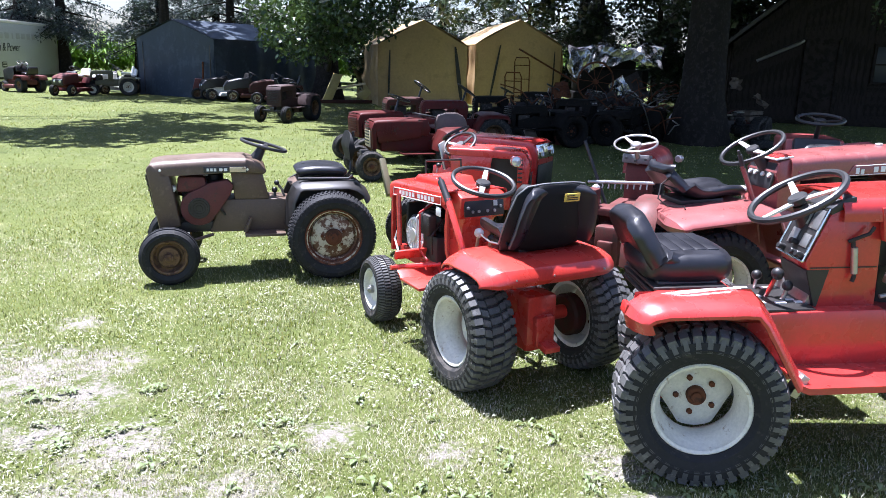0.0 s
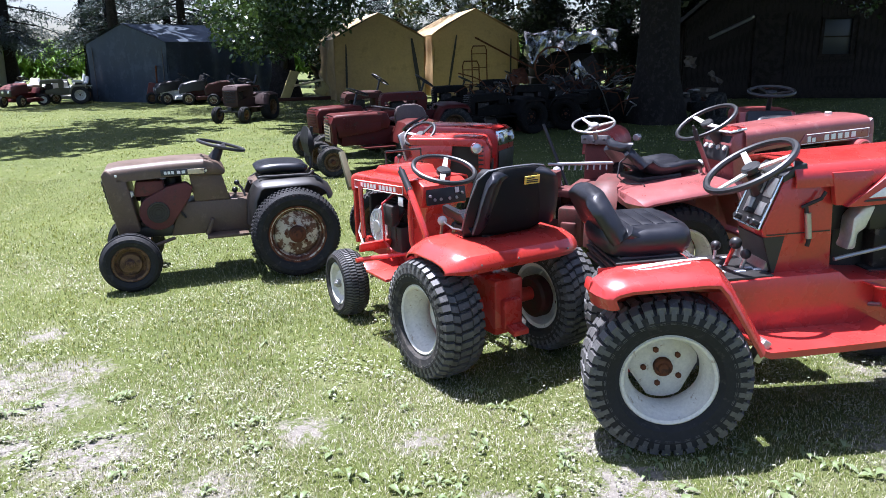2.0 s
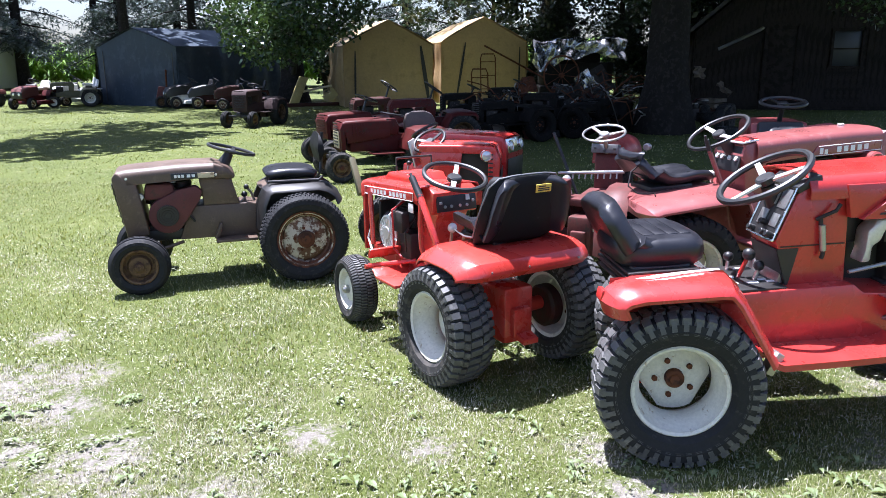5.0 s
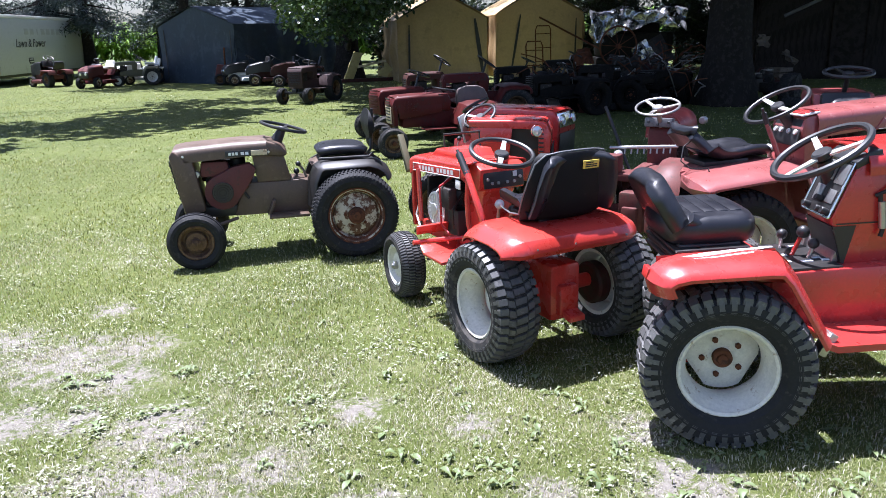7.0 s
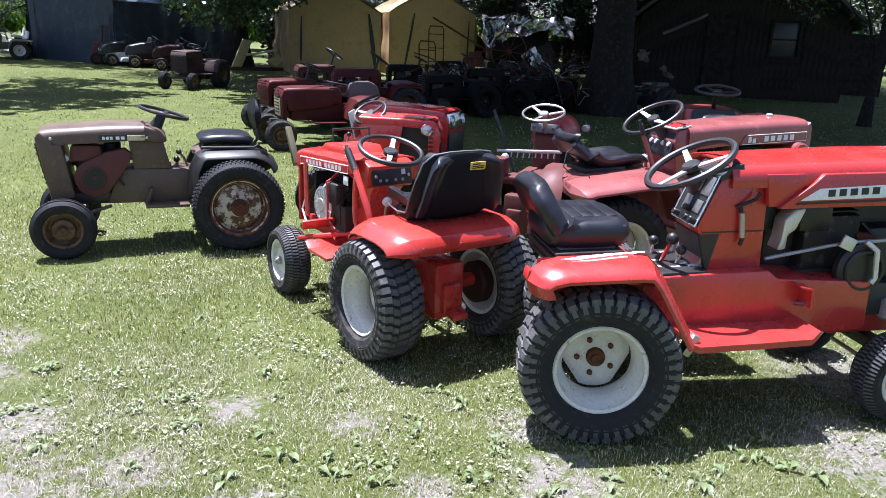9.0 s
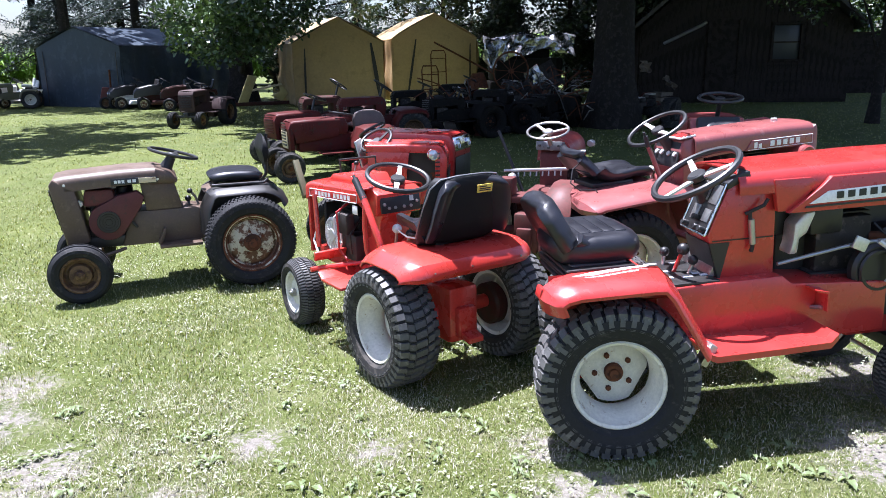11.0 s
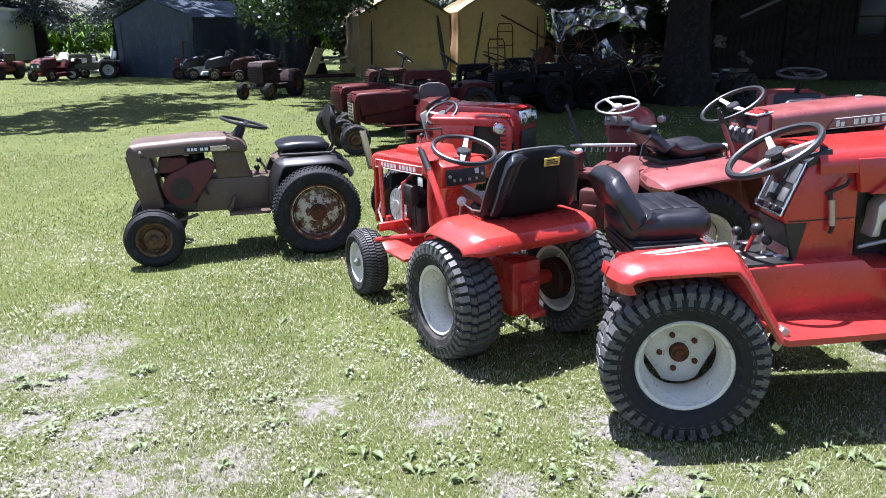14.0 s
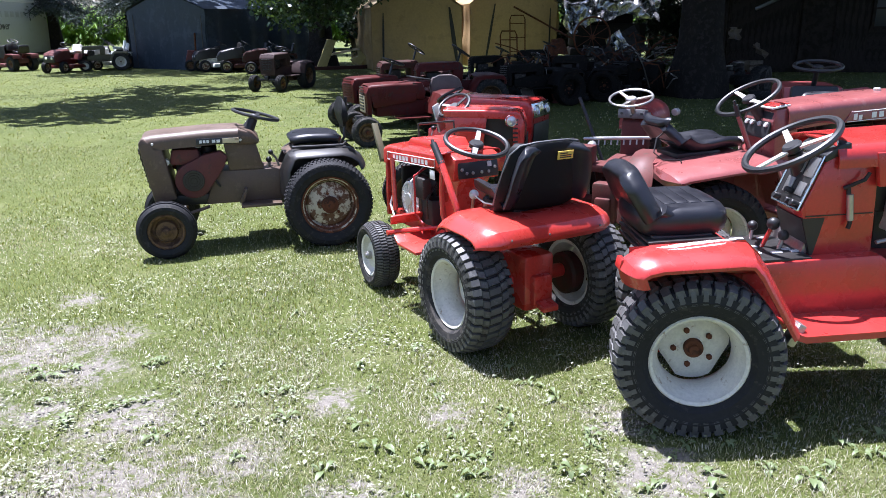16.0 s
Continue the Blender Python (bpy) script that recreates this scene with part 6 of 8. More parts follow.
tree("shade_tree", "added tree with an unseen high canopy shading the blue shelter", (-12.6, 31.5, 0), 8.5, 0.24, c, r, 4500, 0.5, LEAF_DEEP, BARK, 29, 6, 0.3, 0.75)
# a tree beside the lawn whose shade falls across it
c, r = [], []
for x, y, z, q in ((-9.6, 13.2, 7, 1.7), (-8.6, 12.0, 7.3, 1.5), (-8.2, 14.2, 7.6, 1.6), (-7.4, 13.0, 6.8, 1.4), (-6.6, 14.0, 7.2, 1.1), (-7.4, 11.0, 6.5, 1.1), (-6.4, 12.2, 7.4, 0.9), (-10.5, 10.8, 7.5, 1.7), (-9.2, 10.2, 7.0, 1.4),
                   (-11.5, 12.5, 8.2, 2.0), (-12.6, 15.2, 8, 2.0), (-10.4, 16.0, 7.6, 1.7), (-8.4, 16.6, 7.2, 1.2), (-6.6, 16.4, 6.9, 0.8), (-12.0, 9.0, 7.4, 1.8), (-10.6, 8.8, 6.4, 1.1)):
    c.append((x, y + 2.2 if x > -9.0 else y - 2.2, z)), r.append(q)
tree("shade_tree", "broad tree beside the lawn casting dappled shade", (-15.5, 12.5, 0), 8.0, 0.40, c, r, 6200, 0.36, LEAF, BARK, 24, 8, 0.3, 0.7)

# the row of spruces behind, with gaps of sky
def spruce(x, y, h, r0, seed, low=1.6, spread=3.6, n=13000):
    rng = np.random.default_rng(seed)
    t = thing("spruce", Matrix.Translation((x, y, 0)), "tall dark spruce with drooping boughs", "tree", "spruces behind the yard")
    bm = B()
    trunk_mesh(bm, rng, (0, 0, -0.1), (0, 0, h), r0, 0.05)
    part("trunk", bm, BARK, t, "", 60)
    cs, rs = [], []
    for k in range(34):
        bm = B()
        z = low + (h - low) * (k / 34) ** 1.9
        a = rng.random() * 6.28
        ln = spread * (1 - 0.75 * z / h) * rng.uniform(0.7, 1.1)
        tip = Vector((math.cos(a) * ln, math.sin(a) * ln, z - 0.25 * ln))
        tube(bm, [(0, 0, z + 0.1), tip * 0.5 + Vector((0, 0, z * 0.5 + 0.18)), tip], 0.045, 5, 0.012)
        part("bough", bm, BARK, t, "", 60)
        for s in (0.35, 0.6, 0.85, 1.0):
            cs.append(tuple(Vector((0, 0, z)).lerp(tip, s) + Vector((0, 0, 0.05))))
            rs.append(0.28 + 0.20 * ln * (1.1 - s))
    part("crown", leaf_mesh("crown", cs, rs, n, 0.17, rng, 0.5, 0.24, 0.55), NEEDLE, t)


for x, y, h, r0, seed, low in ((-27.5, 34, 13, 0.24, 31, 1.9), (-23.2, 33.5, 14, 0.24, 32, 2.2), (-19.6, 33.0, 14, 0.21, 33, 2.5), (-18.4, 34.2, 14, 0.24, 34, 2.3), (-14.6, 36.0, 13, 0.22, 35, 2.0),
                               (-10.8, 34.5, 13, 0.22, 36, 2.6), (-7.2, 37.0, 13, 0.20, 37, 3.0), (-1.2, 33.0, 13, 0.22, 38, 2.4), (4.4, 30.5, 14, 0.25, 39, 2.3), (8.2, 31.5, 13, 0.24, 40, 1.2),
                               (11.6, 29.5, 13, 0.24, 41, 0.8), (1.6, 36.0, 13, 0.2, 42, 2.6), (14.8, 33.0, 13, 0.22, 44, 1.2), (-31.5, 36, 13, 0.22, 46, 1.0), (-25.5, 37, 13, 0.22, 47, 2.2), (-21.0, 36.5, 13, 0.22, 48, 2.6), (-16.6, 38.0, 13, 0.22, 49, 2.6), (-12.6, 38.0, 13, 0.22, 50, 2.8)):
    spruce(x, y, h, r0, seed, low)
# filler foliage in the shade-darkened leaf colour, closing bright gaps behind the yard
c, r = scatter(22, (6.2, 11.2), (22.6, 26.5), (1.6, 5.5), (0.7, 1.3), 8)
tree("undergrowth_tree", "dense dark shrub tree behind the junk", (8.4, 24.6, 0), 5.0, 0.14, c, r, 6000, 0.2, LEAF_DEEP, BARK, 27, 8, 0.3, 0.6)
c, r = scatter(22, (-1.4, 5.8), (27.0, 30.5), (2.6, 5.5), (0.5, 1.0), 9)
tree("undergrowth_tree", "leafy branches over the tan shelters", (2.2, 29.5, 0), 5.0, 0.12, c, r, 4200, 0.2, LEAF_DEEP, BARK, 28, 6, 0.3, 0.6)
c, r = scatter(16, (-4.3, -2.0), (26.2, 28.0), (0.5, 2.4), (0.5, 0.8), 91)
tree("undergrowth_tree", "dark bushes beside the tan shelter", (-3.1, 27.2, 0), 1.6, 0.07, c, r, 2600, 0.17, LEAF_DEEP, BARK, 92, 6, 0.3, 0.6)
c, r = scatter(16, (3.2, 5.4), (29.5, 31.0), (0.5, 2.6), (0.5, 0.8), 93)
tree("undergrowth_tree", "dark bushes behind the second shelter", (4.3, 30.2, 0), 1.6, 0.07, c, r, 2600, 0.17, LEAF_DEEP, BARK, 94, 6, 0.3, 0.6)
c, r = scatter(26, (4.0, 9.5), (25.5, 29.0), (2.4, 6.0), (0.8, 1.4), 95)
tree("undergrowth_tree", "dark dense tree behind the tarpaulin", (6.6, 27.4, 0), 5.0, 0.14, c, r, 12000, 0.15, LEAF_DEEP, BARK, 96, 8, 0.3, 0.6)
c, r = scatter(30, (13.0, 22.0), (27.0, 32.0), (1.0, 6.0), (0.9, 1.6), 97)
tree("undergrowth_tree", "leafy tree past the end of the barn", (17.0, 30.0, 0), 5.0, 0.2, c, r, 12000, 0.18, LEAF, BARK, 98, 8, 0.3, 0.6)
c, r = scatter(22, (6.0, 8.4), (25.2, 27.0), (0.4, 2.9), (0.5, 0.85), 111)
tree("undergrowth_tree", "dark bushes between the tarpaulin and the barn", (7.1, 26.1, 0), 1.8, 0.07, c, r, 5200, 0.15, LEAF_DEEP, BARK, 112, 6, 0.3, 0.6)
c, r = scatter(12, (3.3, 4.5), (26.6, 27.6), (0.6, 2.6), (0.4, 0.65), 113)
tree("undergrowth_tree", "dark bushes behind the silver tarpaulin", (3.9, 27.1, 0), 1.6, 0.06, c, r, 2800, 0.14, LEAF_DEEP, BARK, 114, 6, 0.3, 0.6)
# slim bare-stemmed tree near the barn's far end
rng = np.random.default_rng(71)
slim = thing("young_tree", Matrix.Translation((9.38, 13.9, 0)), "slim grey-barked tree with crooked bare branches", "tree")
bm = B()
trunk_mesh(bm, rng, (0, 0, -0.1), (0.15, 0, 5.0), 0.10, 0.05)
part("trunk", bm, BARK, slim, "", 60)
for a, b, q in (((0, 0, 1.1), (-0.55, 0.1, 2.6), 0.04), ((-0.3, 0.05, 1.9), (-0.75, 0, 2.35), 0.025), ((0.05, 0, 1.5), (0.5, 0.1, 2.9), 0.04), ((0.1, 0, 2.2), (-0.4, 0, 3.4), 0.03), ((0.02, 0, 0.9), (0.35, 0, 1.9), 0.03)):
    bm = B()
    limb(bm, rng, a, b, q, 0.008, 0.25)
    part("limb", bm, BARK, slim, "", 60)
cs, rs = scatter(30, (-1.6, 1.6), (-0.8, 1.0), (1.9, 4.8), (0.3, 0.6), 72)
part("crown", leaf_mesh("crown", cs, rs, 5200, 0.11, rng, 0.3, 0.5), LEAF, slim)

# ---- corn field behind ----
g = np.random.default_rng(51)
n = 3600
px, py = g.uniform(-42, 10, n), 41 + g.uniform(0, 5, n)
m = 9
base = np.repeat(np.stack([px, py, np.zeros(n)], 1), m, 0)
zz = np.tile(np.linspace(0.5, 2.1, m), n) + g.normal(0, 0.1, n * m)
aa = g.uniform(0, 6.28, n * m)
d = np.stack([np.cos(aa), np.sin(aa), np.zeros(n * m)], 1)
s = np.stack([-np.sin(aa), np.cos(aa), np.zeros(n * m)], 1) * 0.05
b0 = base + np.array([0, 0, 1]) * zz[:, None]
v = np.empty((n * m, 6, 3))
v[:, 0], v[:, 1] = b0 - s, b0 + s
mid = b0 + d * 0.28 + np.array([0, 0, 0.28])
v[:, 2], v[:, 3] = mid + s, mid - s
tip = b0 + d * 0.62 + np.array([0, 0, 0.05])
v[:, 4], v[:, 5] = tip + s * 0.2, tip - s * 0.2
me = bpy.data.meshes.new("corn_field")
me.vertices.add(n * m * 6)
me.vertices.foreach_set("co", v.ravel())
idx = (np.arange(n * m)[:, None] * 6 + np.array([0, 1, 2, 3, 3, 2, 4, 5])).ravel().astype(np.int32)
me.loops.add(len(idx))
me.loops.foreach_set("vertex_index", idx)
me.polygons.add(n * m * 2)
me.polygons.foreach_set("loop_start", np.arange(0, len(idx), 4, dtype=np.int32))
me.update(calc_edges=True)
tagged(part("corn_field", me, CORN, None), "tall green corn standing behind the yard", "crop", kind="stuff")


# ---- shelters ----
def cloth(bm, corners, nx, nz, sag, seed, thick=0.01):
    """A hung sheet between four corners (low left, low right, top right, top left) with soft folds."""
    rg = np.random.default_rng(seed)
    a, b, c_, d_ = [Vector(p) for p in corners]
    nrm = (b - a).cross(d_ - a).normalized()
    ph = rg.random(6) * 6.28
    rows = []
    for j in range(nz + 1):
        v_ = j / nz
        row = []
        for i in range(nx + 1):
            u = i / nx
            p = a.lerp(b, u).lerp(d_.lerp(c_, u), v_)
            w = sag * (0.5 * math.sin(u * 19 + ph[0] + v_ * 2) + 0.3 * math.sin(u * 43 + ph[1]) + 0.4 * math.sin(v_ * 7 + u * 5 + ph[2])) * (0.25 + math.sin(math.pi * min(1, v_ * 0.9 + 0.05)))
            row.append(p + nrm * w)
        rows.append(row)
    loft(bm, rows + [[p - nrm * thick for p in row] for row in rows[::-1]], closed=False)


def shelter(m, label, w, h_eave, h_peak, depth, mat, straps, seed, lean=0.0):
    """A fabric-covered shelter: pipe frame, gable ends, roof and walls; front towards -y."""
    t = thing("fabric_shelter", m, label, "shelter", "fabric shelters")
    for nm, y in (("front_panel", 0.0), ("back_panel", depth)):
        bm = B()
        cloth(bm, ((-w / 2, y, 0), (w / 2, y, 0), (w / 2, y, h_eave), (-w / 2, y, h_eave)), 26, 8, 0.025, seed)
        rg = [[Vector((-w / 2 + w * u, y, h_eave)) for u in (0, 0.25, 0.5, 0.75, 1)], [Vector((-w / 2 + w * u, y, h_eave + (h_peak - h_eave) * (1 - abs(2 * u - 1)) * 0.98 + 0.01)) for u in (0, 0.25, 0.5, 0.75, 1)]]
        loft(bm, rg + [[p + Vector((0, 0.01, 0)) for p in q] for q in rg[::-1]], closed=False)
        part(nm, bm, mat, t, "", 60)
    for s in (1, -1):
        bm = B()
        cloth(bm, ((s * w / 2, 0, 0), (s * w / 2, depth, 0), (s * w / 2, depth, h_eave), (s * w / 2, 0, h_eave)), 36, 8, 0.10, seed + 3)
        part("side_wall", bm, mat, t, "", 60)
        bm = B()
        rows = []
        for i in range(7):
            u = i / 6
            x, z = s * w / 2 * (1 - u), h_eave + (h_peak - h_eave) * (u ** 0.85)
            rows.append([Vector((x * 1.02, -0.06 + (depth + 0.12) * k / 16, z + 0.012 - 0.05 * math.sin(math.pi * (k % 4) / 4) * math.sin(math.pi * u))) for k in range(17)])
        loft(bm, rows + [[p - Vector((0, 0, 0.012)) for p in q] for q in rows[::-1]], closed=False)
        part("roof", bm, mat, t, "", 60)
        for y in (0.12, depth - 0.12):
            bm = B()
            tube(bm, [(s * (w / 2 - 0.12), y, 0), (s * (w / 2 - 0.12), y, h_eave - 0.12), (0, y, h_peak - 0.16)], 0.024, 8)
            part("frame_pipe", bm, STEEL, t)
    for x0, x1, z0, z1, wd in straps:
        bm = B()
        rows = []
        for i in range(7):
            u = i / 6
            x, z = x0 + (x1 - x0) * u, z0 + (z1 - z0) * u
            q = wd * (0.6 + 0.7 * math.sin(math.pi * u))
            rows.append([Vector((x - q, -0.045, z)), Vector((x + q, -0.045, z)), Vector((x + q, -0.03, z)), Vector((x - q, -0.03, z))])
        loft(bm, rows)
        part("door_slit", bm, BLACK, t, "dark gap of a loose door flap")
    return t


shelter(pose(-1.42, 24.0, 0, 0, 0, 16), "tan fabric shelter with a loose door flap", 2.85, 1.85, 2.62, 5.0, TARP_TAN, ((1.28, 1.02, 0.05, 1.85, 0.05), (-1.10, -1.06, 0.1, 1.7, 0.025)), 61)
shelter(pose(1.62, 25.2, 0, 0, 0, 10), "second tan fabric shelter with a sunlit roof edge", 2.85, 1.95, 2.75, 5.0, TARP_TAN, ((-0.95, -0.62, 0.05, 1.95, 0.03), (1.18, 1.2, 0.2, 1.8, 0.02)), 62)
shelter(pose(-9.9, 25.5, 0, 0, 0, -30), "large slate-blue fabric shelter with sagging sides", 3.9, 1.9, 2.52, 4.8, TARP_BLUE, ((1.75, 1.8, 0.1, 1.7, 0.015), (-1.6, -1.6, 0.1, 1.8, 0.015)), 63)


# ---- trailer ----
def trailer(m):
    t = thing("box_trailer", m, "white enclosed trailer with faded black lettering on its sides", "trailer")
    Ly, z0, z1 = 8.1, 0.40, 2.40
    for nm, cc, ss, mt in (("long_wall", (0, -0.02, (z0 + z1) / 2), (Ly, 0.05, z1 - z0), TRAILER), ("far_wall", (0, 2.6, (z0 + z1) / 2), (Ly, 0.05, z1 - z0), TRAILER)):
        bm = B()
        box(bm, cc, ss, bev=0.012)
        part(nm, bm, mt, t)
    for x, nm in ((-Ly / 2, "end_door"), (Ly / 2, "end_wall")):
        bm = B()
        box(bm, (x, 1.29, (z0 + z1) / 2), (0.05, 2.6, z1 - z0), bev=0.012)
        e = part(nm, bm, TRAILER, t)
        for y in (0.02, 2.56):
            bm = B()
            box(bm, (x - 0.02, y, (z0 + z1) / 2), (0.06, 0.07, z1 - z0), bev=0.01)
            part("corner_post", bm, STEEL, e)
        bm = B()
        box(bm, (x - 0.03, 1.29, 0.75), (0.02, 2.3, 0.62), bev=0.004)
        part("kick_panel", bm, TRAILER_GREY, e, "grey lower panel")
    bm = B()
    prism(bm, [(-Ly / 2 - 0.05, z1), (-Ly / 2 - 0.05, z1 + 0.04), (-Ly / 2 + 0.3, z1 + 0.12), (Ly / 2 - 0.3, z1 + 0.12), (Ly / 2 + 0.05, z1 + 0.04), (Ly / 2 + 0.05, z1)], -0.06, 2.66, 0.01)
    part("roof", bm, WHITE, t)
    bm = B()
    box(bm, (0, 1.3, 0.36), (Ly - 0.1, 2.3, 0.14), bev=0.01)
    part("chassis", bm, BLACK, t)
    for x in (-0.4, 0.4):
        for s, y in ((-1, 0.2), (1, 2.4)):
            wheel(t, "road_wheel", (x, y, 0.29), REAR_TURF_B, s, RIM_WHITE, RUBBER, RUST)
    # lettering: the words that can be read, the rest as bars
    def words(txt, loc, size, mat, rot, name="lettering"):
        cu = bpy.data.curves.new(name, "FONT")
        cu.body, cu.size, cu.extrude, cu.align_x, cu.shear = txt, size, 0.004, "CENTER", 0.25
        ob = new("text_build", cu)
        dg = bpy.context.evaluated_depsgraph_get()
        me = bpy.data.meshes.new_from_object(ob.evaluated_get(dg))
        bpy.data.objects.remove(ob)
        me.materials.clear()
        o = part(name, me, mat, t, "faded black lettering")
        o.matrix_basis = pose(*loc, *rot)
    words("Lawn & Power", (-1.3, -0.052, 1.36), 0.44, DECAL_BLACK, (90, 0, 0))
    words("Lawn & Power", (-Ly / 2 - 0.05, 1.35, 1.62), 0.26, DECAL_BLACK, (90, 0, -90))
    for k in range(7):
        bm = B()
        box(bm, (-1.55 + 0.5 * k, -0.049, 1.93), (0.34 if k != 2 else 0.10, 0.006, 0.22), bev=0.002)
        part("faded_letter_bar", bm, GREY_TEXT, t)
    for k in range(5):
        bm = B()
        box(bm, (-Ly / 2 - 0.03, 1.8 - 0.2 * k, 1.93), (0.006, 0.13, 0.12), bev=0.002)
        part("faded_letter_bar", bm, GREY_TEXT, t)
    bm = B()
    box(bm, (-1.5, -0.05, 0.85), (0.42, 0.01, 0.22), bev=0.003)
    part("vent", bm, BLACK, t)
    for k in range(2):
        bm = B()
        box(bm, (-1.5, -0.057, 0.81 + 0.1 * k), (0.3, 0.006, 0.03))
        part("vent_slot", bm, WHITE, t)
    return t


trailer(pose(-17.95, 30.0, 0, 0, 0, 99.2))


# ---- barn ----
barn = thing("barn", pose(5.6, 21.6, 0, 0, 0, -15), "weathered wooden barn, its deep shade put into the board colour", "barn")
def gable(x):
    """Height of the barn's end wall over x."""
    return 2.1 + 0.86 * max(0.0, 2.72 - abs(x - 4.35))


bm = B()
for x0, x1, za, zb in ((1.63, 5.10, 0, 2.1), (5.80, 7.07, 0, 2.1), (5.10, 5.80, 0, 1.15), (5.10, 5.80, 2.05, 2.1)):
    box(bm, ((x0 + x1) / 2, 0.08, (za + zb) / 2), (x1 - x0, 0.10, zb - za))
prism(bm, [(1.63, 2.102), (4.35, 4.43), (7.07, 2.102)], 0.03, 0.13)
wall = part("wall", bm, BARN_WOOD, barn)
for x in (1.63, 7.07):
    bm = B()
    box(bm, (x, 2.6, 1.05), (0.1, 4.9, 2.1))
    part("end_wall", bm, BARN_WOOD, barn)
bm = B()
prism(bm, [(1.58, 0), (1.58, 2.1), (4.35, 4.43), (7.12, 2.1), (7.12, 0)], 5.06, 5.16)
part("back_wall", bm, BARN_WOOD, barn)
bm = B()
prism(bm, [(1.30, 1.90), (1.30, 2.02), (4.35, 4.64), (7.40, 2.02), (7.40, 1.90), (4.35, 4.50)], -0.45, 5.5, 0.0)
part("roof", bm, ROOFING, barn)
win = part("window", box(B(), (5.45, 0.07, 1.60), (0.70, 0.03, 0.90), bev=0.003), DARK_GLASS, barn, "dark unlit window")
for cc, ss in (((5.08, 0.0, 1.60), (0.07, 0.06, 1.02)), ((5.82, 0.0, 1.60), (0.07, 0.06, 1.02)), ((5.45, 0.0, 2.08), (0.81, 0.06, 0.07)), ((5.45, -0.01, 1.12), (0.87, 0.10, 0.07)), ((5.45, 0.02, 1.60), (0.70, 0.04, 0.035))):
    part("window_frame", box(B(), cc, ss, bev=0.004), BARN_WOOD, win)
# posts and door share the shade-darkened boards, so they barely show
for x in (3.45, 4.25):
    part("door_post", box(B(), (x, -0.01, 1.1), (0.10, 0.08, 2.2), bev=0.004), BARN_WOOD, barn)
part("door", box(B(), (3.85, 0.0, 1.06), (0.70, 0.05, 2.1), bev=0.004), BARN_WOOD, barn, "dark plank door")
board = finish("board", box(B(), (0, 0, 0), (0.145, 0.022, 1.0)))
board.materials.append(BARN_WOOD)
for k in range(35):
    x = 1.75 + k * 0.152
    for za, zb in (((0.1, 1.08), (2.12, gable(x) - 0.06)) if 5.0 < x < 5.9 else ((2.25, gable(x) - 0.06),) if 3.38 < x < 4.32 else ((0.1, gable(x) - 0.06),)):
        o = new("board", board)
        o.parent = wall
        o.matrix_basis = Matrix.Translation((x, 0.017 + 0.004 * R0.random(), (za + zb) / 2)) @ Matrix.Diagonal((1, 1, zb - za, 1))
shed = thing("small_shed", pose(14.75, 23.6, 0, 0, 0, -15), "low shed with a pale slanting roof", "shed")
part("wall", box(B(), (0, 0.8, 0.95), (2.4, 1.6, 1.9)), BARN_WOOD, shed)
part("roof", prism(B(), [(-1.4, 1.9), (-1.4, 1.96), (1.5, 2.3), (1.5, 2.24)], -0.3, 1.9), STEEL, shed)


# ---- machines far off, along the shelters ----
def far_mower(m, label, paint, hood_mat, seat_col, tall=0.0):
    t = thing("riding_mower", m, label, "mower", "mowers along the shelters")
    for s in (1, -1):
        wheel(t, "rear_wheel", (0, s * 0.33, 0.25), (0.25, 0.12, 0.20, "bar", 0.04, "plain", 0, 0.03), s, RIM_DIRTY, RUBBER, RUST)
        wheel(t, "front_wheel", (1.05, s * 0.32, 0.18), FRONT_SMALL, s, RIM_RUST, RUBBER, RUST)
        part("fender", prism(B(), [(-0.3, 0.42), (-0.25, 0.56), (0.2, 0.58), (0.34, 0.40), (0.30, 0.40), (0.18, 0.54), (-0.22, 0.52), (-0.27, 0.42)], s * 0.16, s * 0.45, 0.005), paint, t)
    part("frame", box(B(), (0.5, 0, 0.34), (1.2, 0.36, 0.16), bev=0.02), paint, t)
    part("deck", prism(B(), [(0.2, 0.14), (0.25, 0.26), (0.8, 0.26), (0.85, 0.14)], -0.5, 0.5, 0.03), paint, t)
    hood_shell(t, [(0.55, 0.24, 0.72 + tall, 0.42, 0.05), (0.85, 0.25, 0.72 + tall, 0.42, 0.06), (1.2, 0.24, 0.64 + tall, 0.36, 0.08), (1.28, 0.20, 0.56 + tall, 0.34, 0.08)], hood_mat)
    part("grille", prism(B(), [(1.24, 0.34), (1.24, 0.56 + tall), (1.30, 0.52 + tall), (1.30, 0.34)], -0.19, 0.19, 0.01), BLACK, t)
    for s in (1, -1):
        headlamp(t, (1.30, s * 0.10, 0.47 + tall), (1, 0, 0), 0.04)
    part("dash", box(B(), (0.52, 0, 0.66 + tall), (0.12, 0.36, 0.22), (0, 20, 0), 0.03), BLACK, t)
    steering_wheel(t, (0.38, 0, 0.85 + tall), 30, 0.16, 3, PLASTIC, PLASTIC, 0, (0.5, 0, 0.7 + tall))
    seat(t, [(0.18, 0.62), (0.1, 0.63), (-0.05, 0.61), (-0.13, 0.63), (-0.18, 0.74), (-0.21, 0.86)], [0.18, 0.2, 0.21, 0.21, 0.19, 0.16], 0.07, seat_col, bolster=0.03)
    return t


